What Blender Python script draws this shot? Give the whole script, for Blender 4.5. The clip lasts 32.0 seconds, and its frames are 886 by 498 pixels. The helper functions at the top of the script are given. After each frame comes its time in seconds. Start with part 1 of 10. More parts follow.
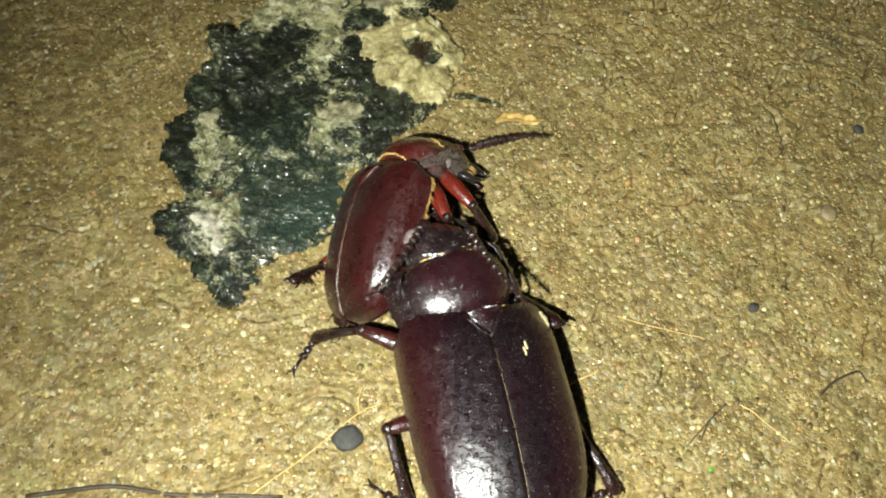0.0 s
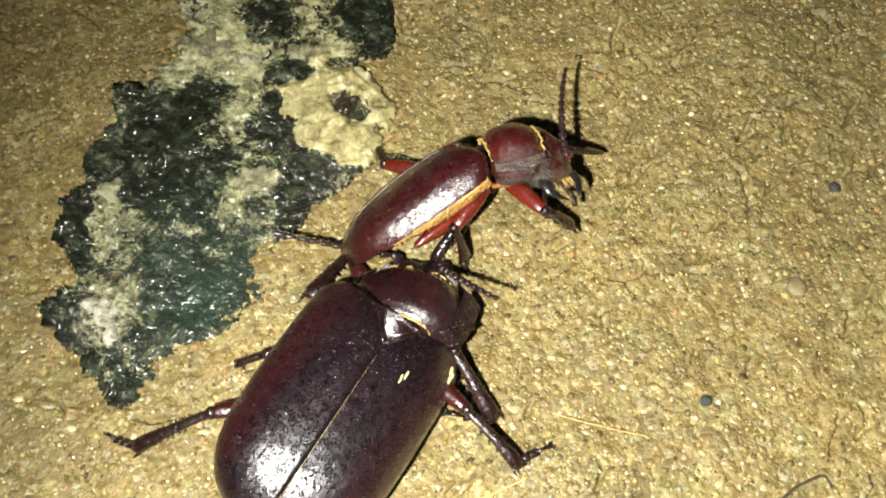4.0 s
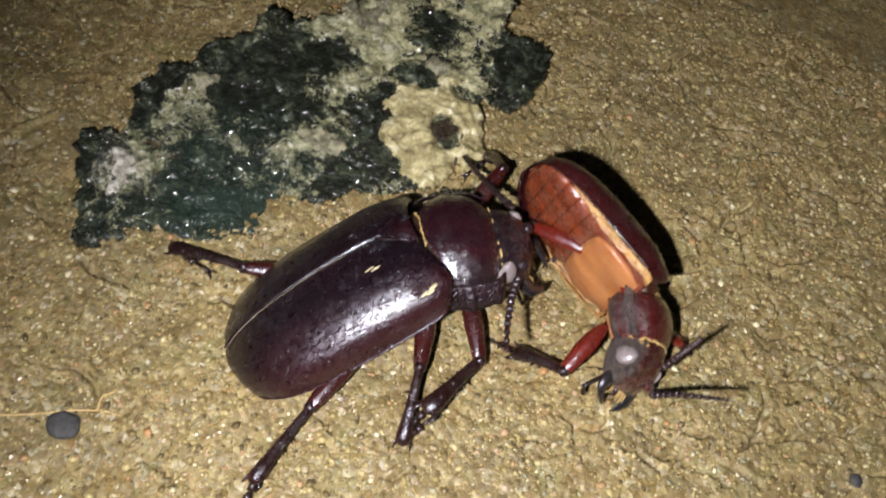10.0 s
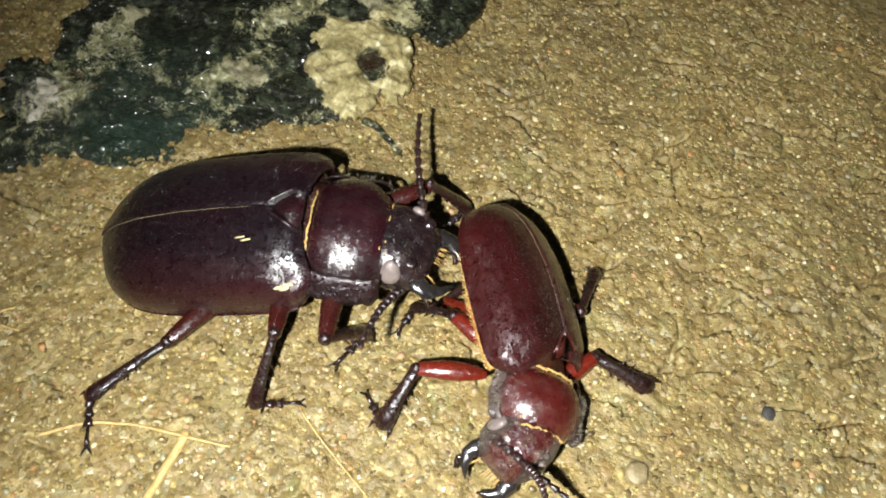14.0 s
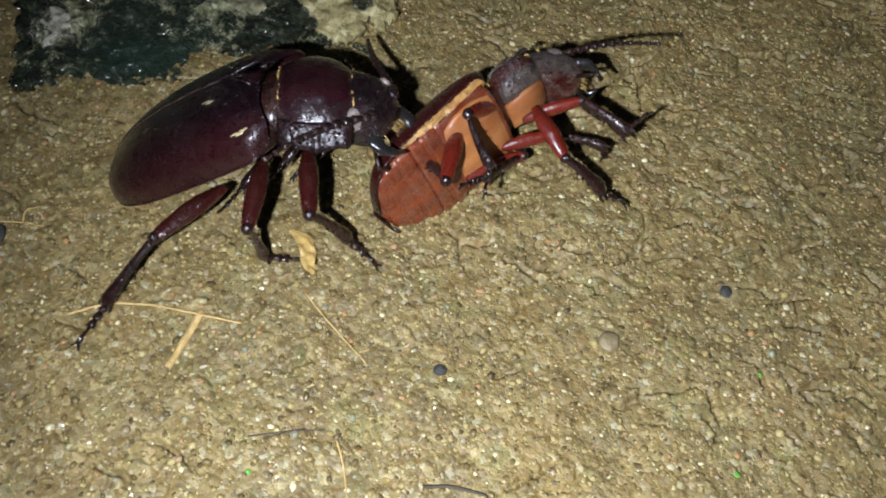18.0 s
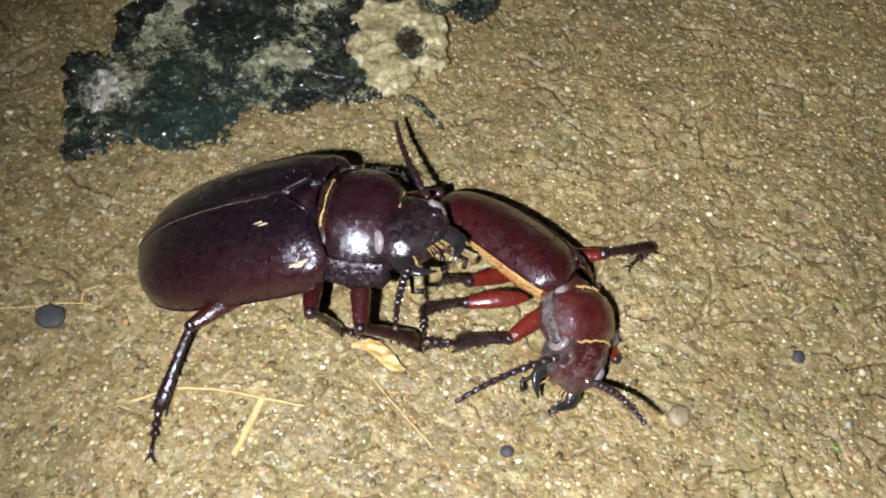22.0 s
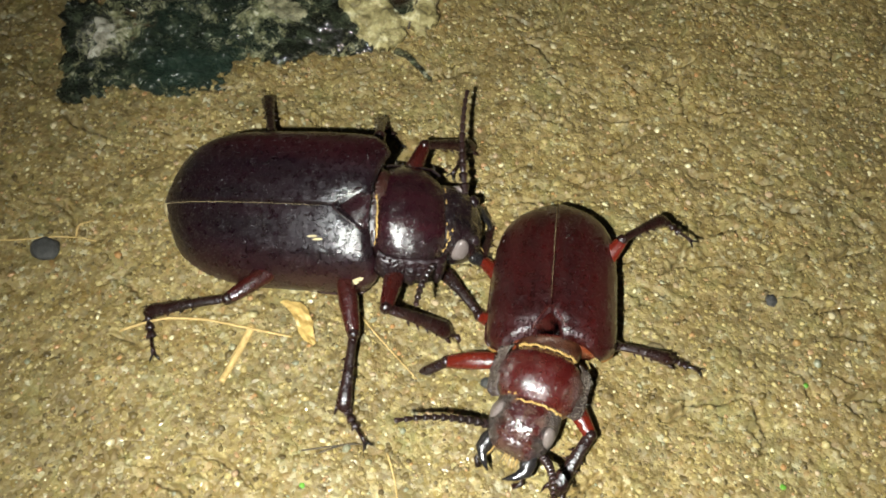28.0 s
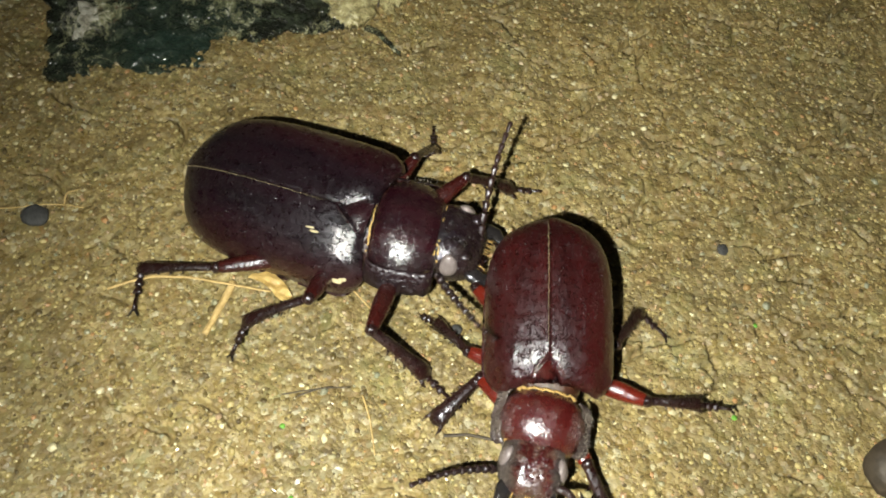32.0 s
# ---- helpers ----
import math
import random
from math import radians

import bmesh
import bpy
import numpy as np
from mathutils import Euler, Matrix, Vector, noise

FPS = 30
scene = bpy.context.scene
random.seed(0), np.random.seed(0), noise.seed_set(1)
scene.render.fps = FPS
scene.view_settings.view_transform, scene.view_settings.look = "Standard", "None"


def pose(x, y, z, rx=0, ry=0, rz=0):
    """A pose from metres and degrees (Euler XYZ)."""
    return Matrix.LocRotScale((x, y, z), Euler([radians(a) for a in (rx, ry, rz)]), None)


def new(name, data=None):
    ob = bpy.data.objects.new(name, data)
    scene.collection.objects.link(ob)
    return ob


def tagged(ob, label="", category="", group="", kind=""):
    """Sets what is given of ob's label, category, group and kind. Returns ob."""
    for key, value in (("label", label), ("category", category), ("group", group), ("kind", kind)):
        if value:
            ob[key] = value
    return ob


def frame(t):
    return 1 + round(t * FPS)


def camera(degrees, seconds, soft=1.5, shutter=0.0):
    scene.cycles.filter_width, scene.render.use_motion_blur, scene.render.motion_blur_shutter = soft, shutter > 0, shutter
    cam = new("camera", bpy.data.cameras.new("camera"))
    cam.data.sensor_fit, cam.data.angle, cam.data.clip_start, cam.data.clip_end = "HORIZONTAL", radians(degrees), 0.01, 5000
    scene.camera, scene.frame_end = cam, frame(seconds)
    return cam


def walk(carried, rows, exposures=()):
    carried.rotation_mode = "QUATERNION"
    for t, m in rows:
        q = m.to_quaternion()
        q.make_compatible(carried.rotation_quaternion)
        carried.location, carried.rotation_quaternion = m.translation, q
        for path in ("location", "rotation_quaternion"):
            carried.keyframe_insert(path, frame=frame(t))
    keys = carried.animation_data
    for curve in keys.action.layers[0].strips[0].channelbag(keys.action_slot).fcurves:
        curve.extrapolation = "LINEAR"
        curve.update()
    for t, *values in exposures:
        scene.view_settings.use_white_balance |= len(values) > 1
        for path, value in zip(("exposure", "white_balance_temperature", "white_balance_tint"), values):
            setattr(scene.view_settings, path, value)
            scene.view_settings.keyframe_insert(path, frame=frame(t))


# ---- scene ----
# ---- camera ----
cam = camera(52.0, 32.0, soft=1.8, shutter=0.35)
PATH = [
    (0, pose(-0.00000, -0.00000, 0.15335, 29.31, -3.77, -0.49)),
    (0.5, pose(0.00487, 0.00829, 0.15520, 27.82, -2.57, -1.15)),
    (1, pose(0.00470, 0.01112, 0.15399, 27.64, -3.33, -1.46)),
    (1.5, pose(0.01300, 0.01297, 0.15684, 26.93, -0.76, -1.45)),
    (2, pose(0.01023, 0.01415, 0.15479, 27.38, -1.69, -1.68)),
    (2.5, pose(0.01205, 0.02246, 0.15571, 27.32, -2.00, -2.07)),
    (3, pose(0.01890, 0.02593, 0.15735, 27.60, -1.54, -2.08)),
    (3.5, pose(0.01970, 0.02367, 0.15132, 27.79, -1.36, -1.48)),
    (5.5, pose(0.03954, 0.02774, 0.14552, 31.48, -4.76, 11.45)),
    (6, pose(0.05052, 0.01970, 0.14389, 32.75, -5.21, 18.24)),
    (6.5, pose(0.05789, 0.01943, 0.13846, 31.76, -6.66, 25.38)),
    (7, pose(0.04947, 0.01968, 0.13045, 30.74, -8.21, 29.74)),
    (7.5, pose(0.05547, 0.02151, 0.14043, 29.38, -9.36, 32.23)),
    (8, pose(0.05315, 0.01733, 0.14441, 28.76, -9.99, 34.19)),
    (8.5, pose(0.05255, 0.02529, 0.14797, 29.34, -8.73, 34.35)),
    (9, pose(0.05768, 0.02361, 0.14179, 31.50, -7.52, 34.04)),
    (9.5, pose(0.06228, 0.02180, 0.13427, 32.69, -7.33, 34.42)),
    (10, pose(0.05928, 0.02763, 0.13853, 33.21, -7.05, 34.63)),
    (10.5, pose(0.06267, 0.03445, 0.14226, 33.88, -6.75, 33.97)),
    (11, pose(0.06460, 0.03563, 0.14178, 33.98, -6.51, 33.78)),
    (11.5, pose(0.06986, 0.03745, 0.13894, 33.97, -5.78, 35.02)),
    (12, pose(0.07324, 0.04512, 0.13793, 33.85, -4.94, 35.45)),
    (12.5, pose(0.07659, 0.04533, 0.13674, 33.64, -4.38, 35.68)),
    (13, pose(0.08332, 0.03877, 0.13709, 33.49, -4.16, 36.61)),
    (13.5, pose(0.08386, 0.03641, 0.13364, 33.01, -3.99, 37.11)),
    (14, pose(0.08758, 0.03725, 0.13275, 32.65, -3.63, 37.28)),
    (14.5, pose(0.08786, 0.03226, 0.13123, 32.40, -3.74, 37.51)),
    (16.5, pose(0.09959, 0.02195, 0.13303, 33.13, -3.58, 37.06)),
    (17, pose(0.10359, 0.01935, 0.13457, 33.00, -3.91, 36.40)),
    (17.5, pose(0.10189, 0.01821, 0.13525, 33.17, -4.06, 36.08)),
    (18, pose(0.09958, 0.01699, 0.13538, 32.87, -4.47, 35.71)),
    (18.5, pose(0.09115, 0.01816, 0.13745, 32.44, -4.65, 35.34)),
    (19, pose(0.08857, 0.02051, 0.13942, 32.55, -4.23, 35.41)),
    (19.5, pose(0.08545, 0.02945, 0.14620, 32.12, -2.60, 35.93)),
    (20, pose(0.08993, 0.03151, 0.14186, 31.29, -2.02, 36.27)),
    (20.5, pose(0.08306, 0.03026, 0.14280, 31.00, -1.63, 36.33)),
    (21, pose(0.08318, 0.02828, 0.14167, 30.83, -1.47, 36.19)),
    (21.5, pose(0.08305, 0.02939, 0.14189, 30.62, -1.59, 35.99)),
    (22, pose(0.08483, 0.02900, 0.14221, 30.34, -1.90, 35.68)),
    (22.5, pose(0.08909, 0.02877, 0.14259, 30.44, -2.09, 35.49)),
    (23, pose(0.08880, 0.02918, 0.13800, 30.10, -2.32, 35.46)),
    (23.5, pose(0.09053, 0.03011, 0.13656, 29.96, -2.26, 35.55)),
    (24, pose(0.08897, 0.02794, 0.13652, 30.17, -2.59, 35.57)),
    (24.5, pose(0.08745, 0.02731, 0.13595, 29.97, -2.39, 35.85)),
    (25, pose(0.08823, 0.02510, 0.13832, 30.17, -2.16, 36.03)),
    (25.5, pose(0.08666, 0.02699, 0.13732, 29.92, -2.43, 35.96)),
    (27.5, pose(0.09427, 0.02115, 0.13944, 30.60, -2.95, 36.06)),
    (28, pose(0.09287, 0.01978, 0.14068, 30.64, -2.88, 36.22)),
    (28.5, pose(0.09561, 0.01867, 0.14090, 30.67, -2.65, 36.37)),
    (29, pose(0.09606, 0.01679, 0.14059, 30.78, -2.37, 36.47)),
    (29.5, pose(0.09676, 0.01674, 0.14250, 30.79, -2.32, 36.32)),
    (30, pose(0.09889, 0.01746, 0.14138, 30.91, -2.41, 36.18)),
    (30.5, pose(0.10235, 0.01605, 0.13963, 31.05, -2.89, 35.73)),
    (31, pose(0.10347, 0.01509, 0.14071, 31.32, -3.11, 35.36)),
    (31.5, pose(0.10443, 0.01271, 0.14235, 31.33, -3.07, 35.16)),
    (32, pose(0.10331, 0.01078, 0.14389, 31.45, -2.84, 34.70)),
]
walk(cam, PATH, exposures=[
    (0, -0.22, 6975, -3.3), (1, -0.3, 6447, 3.7), (2, -0.38, 5863, 13.3), (3, -0.15, 6580, 6.7), (6, -0.41, 7364, 0.1), (7, -0.72, 6811, 4.3),
    (8, -0.66, 6372, 9.9), (9, -0.47, 6412, 16.9), (10, -0.76, 6244, 16.9), (11, -0.24, 6537, 12.6), (12, -0.34, 6631, 13.5), (13, -0.52, 6317, 17.9),
    (14, -0.49, 6763, 5.7), (17, -0.75, 6257, 11.7), (18, -0.93, 5838, 8.9), (19, -0.75, 5960, 5.2), (20, -0.45, 5896, 10.4), (21, -0.53, 5642, 15.3),
    (22, -0.53, 5886, 15.1), (24, -0.65, 5811, 15.3), (25, -0.70, 5811, 15.3), (28, -0.63, 6774, 0.8), (29, -0.69, 5981, 9.8), (30, -0.63, 6124, 11),
    (31, -0.57, 6735, 7.4), (32, -0.62, 6908, 1.3),
])


# ---- world and light: night, one phone lamp held beside the lens ----
world = bpy.data.worlds.new("night")
scene.world = world
world.use_nodes = True
sky = world.node_tree.nodes["Background"]
sky.inputs["Color"].default_value = (0.62, 0.6, 0.55, 1)
sky.inputs["Strength"].default_value = 0.028

# The lamp sits on the phone, 22 mm beside the lens, and goes where the phone goes.
LAMP_ON_PHONE = pose(-0.022, -0.010, 0.007, -9, -25, 0)
LAMP_STRENGTH = 22000.0

MM = 0.001

# ---- materials ----


def material(name):
    m = bpy.data.materials.new(name)
    m.use_nodes = True
    return m, m.node_tree.nodes, m.node_tree.links, m.node_tree.nodes["Principled BSDF"]


def coords(N, L, kind="Object", scale=(1, 1, 1)):
    tc = N.new("ShaderNodeTexCoord")
    mp = N.new("ShaderNodeMapping")
    mp.inputs["Scale"].default_value = scale
    L.new(tc.outputs[kind], mp.inputs["Vector"])
    return mp.outputs["Vector"]


def noise_tex(N, L, vec, scale, detail=4.0, rough=0.55, distortion=0.0):
    n = N.new("ShaderNodeTexNoise")
    n.inputs["Scale"].default_value = scale
    n.inputs["Detail"].default_value = detail
    n.inputs["Roughness"].default_value = rough
    n.inputs["Distortion"].default_value = distortion
    L.new(vec, n.inputs["Vector"])
    return n.outputs["Fac"]


def voronoi(N, L, vec, scale, feature="F1", out="Distance", rnd=1.0):
    n = N.new("ShaderNodeTexVoronoi")
    n.feature = feature
    n.inputs["Scale"].default_value = scale
    n.inputs["Randomness"].default_value = rnd
    L.new(vec, n.inputs["Vector"])
    return n.outputs[out]


def ramp(N, L, fac, stops):
    r = N.new("ShaderNodeValToRGB")
    els = r.color_ramp.elements
    while len(els) < len(stops):
        els.new(0.5)
    for e, (p, c) in zip(els, stops):
        e.position = p
        e.color = (*c, 1) if len(c) == 3 else c
    L.new(fac, r.inputs["Fac"])
    return r.outputs["Color"]


def grey(v):
    return (v, v, v)


def mix(N, L, fac, a, b, mode="MIX"):
    n = N.new("ShaderNodeMix")
    n.data_type = "RGBA"
    n.blend_type = mode
    for sock, val in (("Factor", fac), ("A", a), ("B", b)):
        i = next(s for s in n.inputs if s.name == sock and (s.type == "RGBA" or sock == "Factor" and s.type == "VALUE"))
        if hasattr(val, "links"):
            L.new(val, i)
        elif sock == "Factor":
            i.default_value = val
        else:
            i.default_value = (*val, 1)
    return next(s for s in n.outputs if s.type == "RGBA")


def maths(N, L, op, a, b=None, clamp=False):
    n = N.new("ShaderNodeMath")
    n.operation = op
    n.use_clamp = clamp
    for i, v in enumerate((a, b)):
        if v is None:
            continue
        if hasattr(v, "links"):
            L.new(v, n.inputs[i])
        else:
            n.inputs[i].default_value = v
    return n.outputs[0]


def bump(N, L, height, strength, distance, into, after=None):
    b = N.new("ShaderNodeBump")
    b.inputs["Strength"].default_value = strength
    b.inputs["Distance"].default_value = distance
    L.new(height, b.inputs["Height"])
    if after is not None:
        L.new(after, b.inputs["Normal"])
    if into is not None:
        L.new(b.outputs["Normal"], into.inputs["Normal"])
    return b.outputs["Normal"]


def chitin(name, dark, light, rough=0.28, punct=1.0, scale=1700.0, spec=0.5, coat=0.35, dust=0.0, fine=0.35, edge=None, streak=0.0, edge_rough=None, coat_rough=0.17):
    """Beetle shell: dark lacquer-like chitin with pitted relief, blotchy colour, redder flanks and a film of dust."""
    m, N, L, B = material(name)
    v = coords(N, L)
    along = coords(N, L, scale=(0.22, 1, 1))
    big = noise_tex(N, L, along, 230, 5, 0.6)
    col = ramp(N, L, big, [(0.32, dark), (0.7, light)])
    if edge:
        sep = N.new("ShaderNodeSeparateXYZ")
        L.new(v, sep.inputs[0])
        off = maths(N, L, "ADD", maths(N, L, "ABSOLUTE", sep.outputs["Y"]), maths(N, L, "MULTIPLY", noise_tex(N, L, along, 160, 3), 0.006))
        off = maths(N, L, "ADD", off, maths(N, L, "MULTIPLY", maths(N, L, "SUBTRACT", noise_tex(N, L, v, 700, 5, 0.7), 0.5), 0.007))
        rim = ramp(N, L, maths(N, L, "MULTIPLY", off, 60.0), [(edge[0], grey(0)), (edge[1], grey(0.85))])
        tone = edge[2]
        if edge_rough:
            felt = noise_tex(N, L, v, 1500, 5, 0.75)
            tone = ramp(N, L, felt, [(0.36, tuple(c * 0.12 for c in edge[2])), (0.52, tuple(c * 0.7 for c in edge[2])), (0.68, tuple(c * 2.2 for c in edge[2]))])
        col = mix(N, L, rim, col, tone)
    speck = noise_tex(N, L, v, 2600, 2)
    col = mix(N, L, ramp(N, L, speck, [(0.45, grey(0)), (0.75, grey(0.35))]), col, dark)
    if dust:
        d = ramp(N, L, noise_tex(N, L, v, 420, 6, 0.7), [(0.42, grey(0)), (0.7, grey(dust))])
        col = mix(N, L, d, col, (0.2, 0.17, 0.13))
    L.new(col, B.inputs["Base Color"])
    rr = ramp(N, L, noise_tex(N, L, v, 700, 5, 0.65), [(0.3, grey(rough * 0.75)), (0.75, grey(rough * 1.5))])
    if edge_rough:
        rr = mix(N, L, rim, rr, grey(edge_rough))
        L.new(ramp(N, L, rim, [(0.2, grey(coat)), (0.7, grey(coat * 0.15))]), B.inputs["Coat Weight"])
    else:
        B.inputs["Coat Weight"].default_value = coat
    L.new(rr, B.inputs["Roughness"])
    B.inputs["Specular IOR Level"].default_value = spec
    B.inputs["Specular Tint"].default_value = (0.86, 0.88, 1.0, 1)
    B.inputs["Coat Roughness"].default_value = coat_rough
    knob = ramp(N, L, voronoi(N, L, v, scale), [(0.0, grey(1)), (0.18, grey(0.75)), (0.4, grey(0))])
    pits = mix(N, L, 1.0, knob, ramp(N, L, noise_tex(N, L, v, scale * 0.45, 2), [(0.42, grey(0.15)), (0.6, grey(1))]), "MULTIPLY")
    wrk = noise_tex(N, L, v, 480, 4, 0.55, 0.4)
    n1 = bump(N, L, wrk, fine, 0.0006, None)
    if edge_rough:
        n1 = bump(N, L, maths(N, L, "MULTIPLY", felt, rim), 1.0, 0.0009, None, n1)
    if streak:
        n1 = bump(N, L, noise_tex(N, L, coords(N, L, scale=(0.35, 1, 1)), 1500, 5, 0.7, 0.6), streak, 0.0005, None, n1)
    nb = bump(N, L, pits, 0.7 * punct, 0.00035, B, n1)
    L.new(nb, B.inputs["Coat Normal"])
    return m


def hairy(name, a, b, rough=0.75, scale=1500):
    m, N, L, B = material(name)
    v = coords(N, L)
    n = noise_tex(N, L, v, scale, 5, 0.7)
    L.new(ramp(N, L, n, [(0.3, a), (0.7, b)]), B.inputs["Base Color"])
    B.inputs["Roughness"].default_value = rough
    bump(N, L, n, 0.6, 0.0004, B)
    return m


M_ELY_A = chitin("dark_elytra", (0.0026, 0.001, 0.0022), (0.0078, 0.0016, 0.0037), 0.29, 1.5, 2500, spec=0.5, coat=0.6, dust=0.008, fine=0.13, edge=(0.62, 1.02, (0.022, 0.0025, 0.0034)), streak=0.24, coat_rough=0.12)
M_ELY_B = chitin("red_elytra", (0.011, 0.0015, 0.0017), (0.031, 0.0034, 0.0034), 0.29, 1.7, 2600, spec=0.5, coat=0.5, dust=0.008, fine=0.13, edge=(0.5, 0.85, (0.03, 0.0034, 0.003)), streak=0.24, coat_rough=0.12)
M_PRO_A = chitin("dark_pronotum", (0.007, 0.0017, 0.0032), (0.021, 0.003, 0.006), 0.26, 0.5, 2300, spec=0.6, coat=0.9, dust=0.03, fine=0.3, edge=(0.5, 0.8, (0.012, 0.0085, 0.0095)), streak=0.18, coat_rough=0.2)
M_PRO_B = chitin("red_pronotum", (0.028, 0.0028, 0.0026), (0.06, 0.005, 0.0042), 0.26, 0.4, 2500, spec=0.6, coat=1.0, dust=0.07, fine=0.3, edge=(0.5, 0.72, (0.075, 0.052, 0.047)), streak=0.14, edge_rough=0.36, coat_rough=0.16)
M_RIM = chitin("pubescent_margin", (0.014, 0.009, 0.009), (0.065, 0.046, 0.042), 0.42, 1.6, 1500, coat=0.2, dust=0.3, fine=1.0)
M_HEAD_A = chitin("dark_head", (0.004, 0.0026, 0.0034), (0.014, 0.006, 0.008), 0.24, 1.0, 1900, dust=0.06, fine=0.6, coat=0.5)
M_HEAD_B = chitin("red_head", (0.018, 0.003, 0.003), (0.05, 0.0065, 0.0056), 0.24, 0.8, 1700, dust=0.3, fine=0.6, coat=0.8, edge=(0.34, 0.44, (0.05, 0.04, 0.036)), edge_rough=0.42, coat_rough=0.1)
M_LEG = chitin("leg_chitin", (0.005, 0.0017, 0.0015), (0.02, 0.0045, 0.004), 0.26, 0.7, 2200, dust=0.04, streak=0.2)
M_FEM = chitin("femur_chitin", (0.055, 0.0055, 0.003), (0.15, 0.014, 0.0055), 0.24, 0.5, 2200, coat=0.5, dust=0.02, streak=0.15)
M_FEM_A = chitin("dark_femur_chitin", (0.013, 0.002, 0.0017), (0.05, 0.0058, 0.004), 0.26, 0.6, 2200, coat=0.45, dust=0.03, streak=0.2)
M_BLACK = chitin("jaw_chitin", (0.004, 0.004, 0.005), (0.016, 0.014, 0.015), 0.2, 0.4, 1800, coat=0.5, dust=0.06)
M_ANT = chitin("antenna_chitin", (0.008, 0.004, 0.004), (0.03, 0.013, 0.011), 0.32, 0.9, 2600)
M_EYE = chitin("eye_facets", (0.09, 0.075, 0.075), (0.2, 0.165, 0.16), 0.3, 0.8, 4200, coat=0.3)
M_BELLY_B = chitin("orange_belly", (0.075, 0.012, 0.004), (0.2, 0.042, 0.012), 0.22, 0.5, 2000, coat=1.0, dust=0.2, fine=0.6, coat_rough=0.12)
M_BELLY_A = chitin("brown_belly", (0.008, 0.0025, 0.002), (0.028, 0.006, 0.0045), 0.34, 1.0, 1500, coat=0.2, dust=0.1, fine=0.8)
M_STERN = chitin("amber_breast", (0.22, 0.07, 0.018), (0.42, 0.17, 0.05), 0.4, 0.5, 1900, coat=0.1, dust=0.2)
M_NECK = hairy("brown_neck_skin", (0.012, 0.0035, 0.0028), (0.06, 0.02, 0.009), 0.35, 900)
M_DOWN = hairy("grey_down", (0.06, 0.05, 0.042), (0.2, 0.17, 0.14))
M_RIM_A = chitin("dark_margin", (0.005, 0.0018, 0.0026), (0.014, 0.004, 0.0055), 0.38, 1.4, 1300, spec=0.4, coat=0.2, dust=0.02, fine=1.0)
M_HAIR = hairy("yellow_hair", (0.24, 0.14, 0.035), (0.48, 0.33, 0.12))
M_MEMBRANE = hairy("tawny_membrane", (0.16, 0.055, 0.012), (0.43, 0.25, 0.075), 0.45, 620)
M_SEAM = hairy("pale_seam", (0.16, 0.12, 0.07), (0.32, 0.26, 0.15), 0.5)
M_SCAR = hairy("cream_scar", (0.3, 0.24, 0.12), (0.55, 0.48, 0.3), 0.5, 1500)
M_TWIG = hairy("straw_fibre", (0.3, 0.2, 0.07), (0.55, 0.4, 0.17), 0.6, 700)
M_DARKTWIG = hairy("dark_root", (0.02, 0.015, 0.01), (0.06, 0.045, 0.03), 0.6, 700)
M_PEBBLE = hairy("grey_pebble", (0.016, 0.016, 0.017), (0.05, 0.05, 0.048), 0.75, 900)
M_PALE = hairy("pale_pebble", (0.12, 0.095, 0.05), (0.26, 0.21, 0.12), 0.4, 900)
M_YDEB = hairy("yellow_fragment", (0.22, 0.13, 0.035), (0.5, 0.36, 0.13), 0.4, 500)
M_GREEN = hairy("green_speck", (0.07, 0.22, 0.02), (0.14, 0.36, 0.04), 0.5, 900)
M_ORANGE = hairy("orange_grain", (0.2, 0.11, 0.035), (0.34, 0.22, 0.085), 0.4, 900)


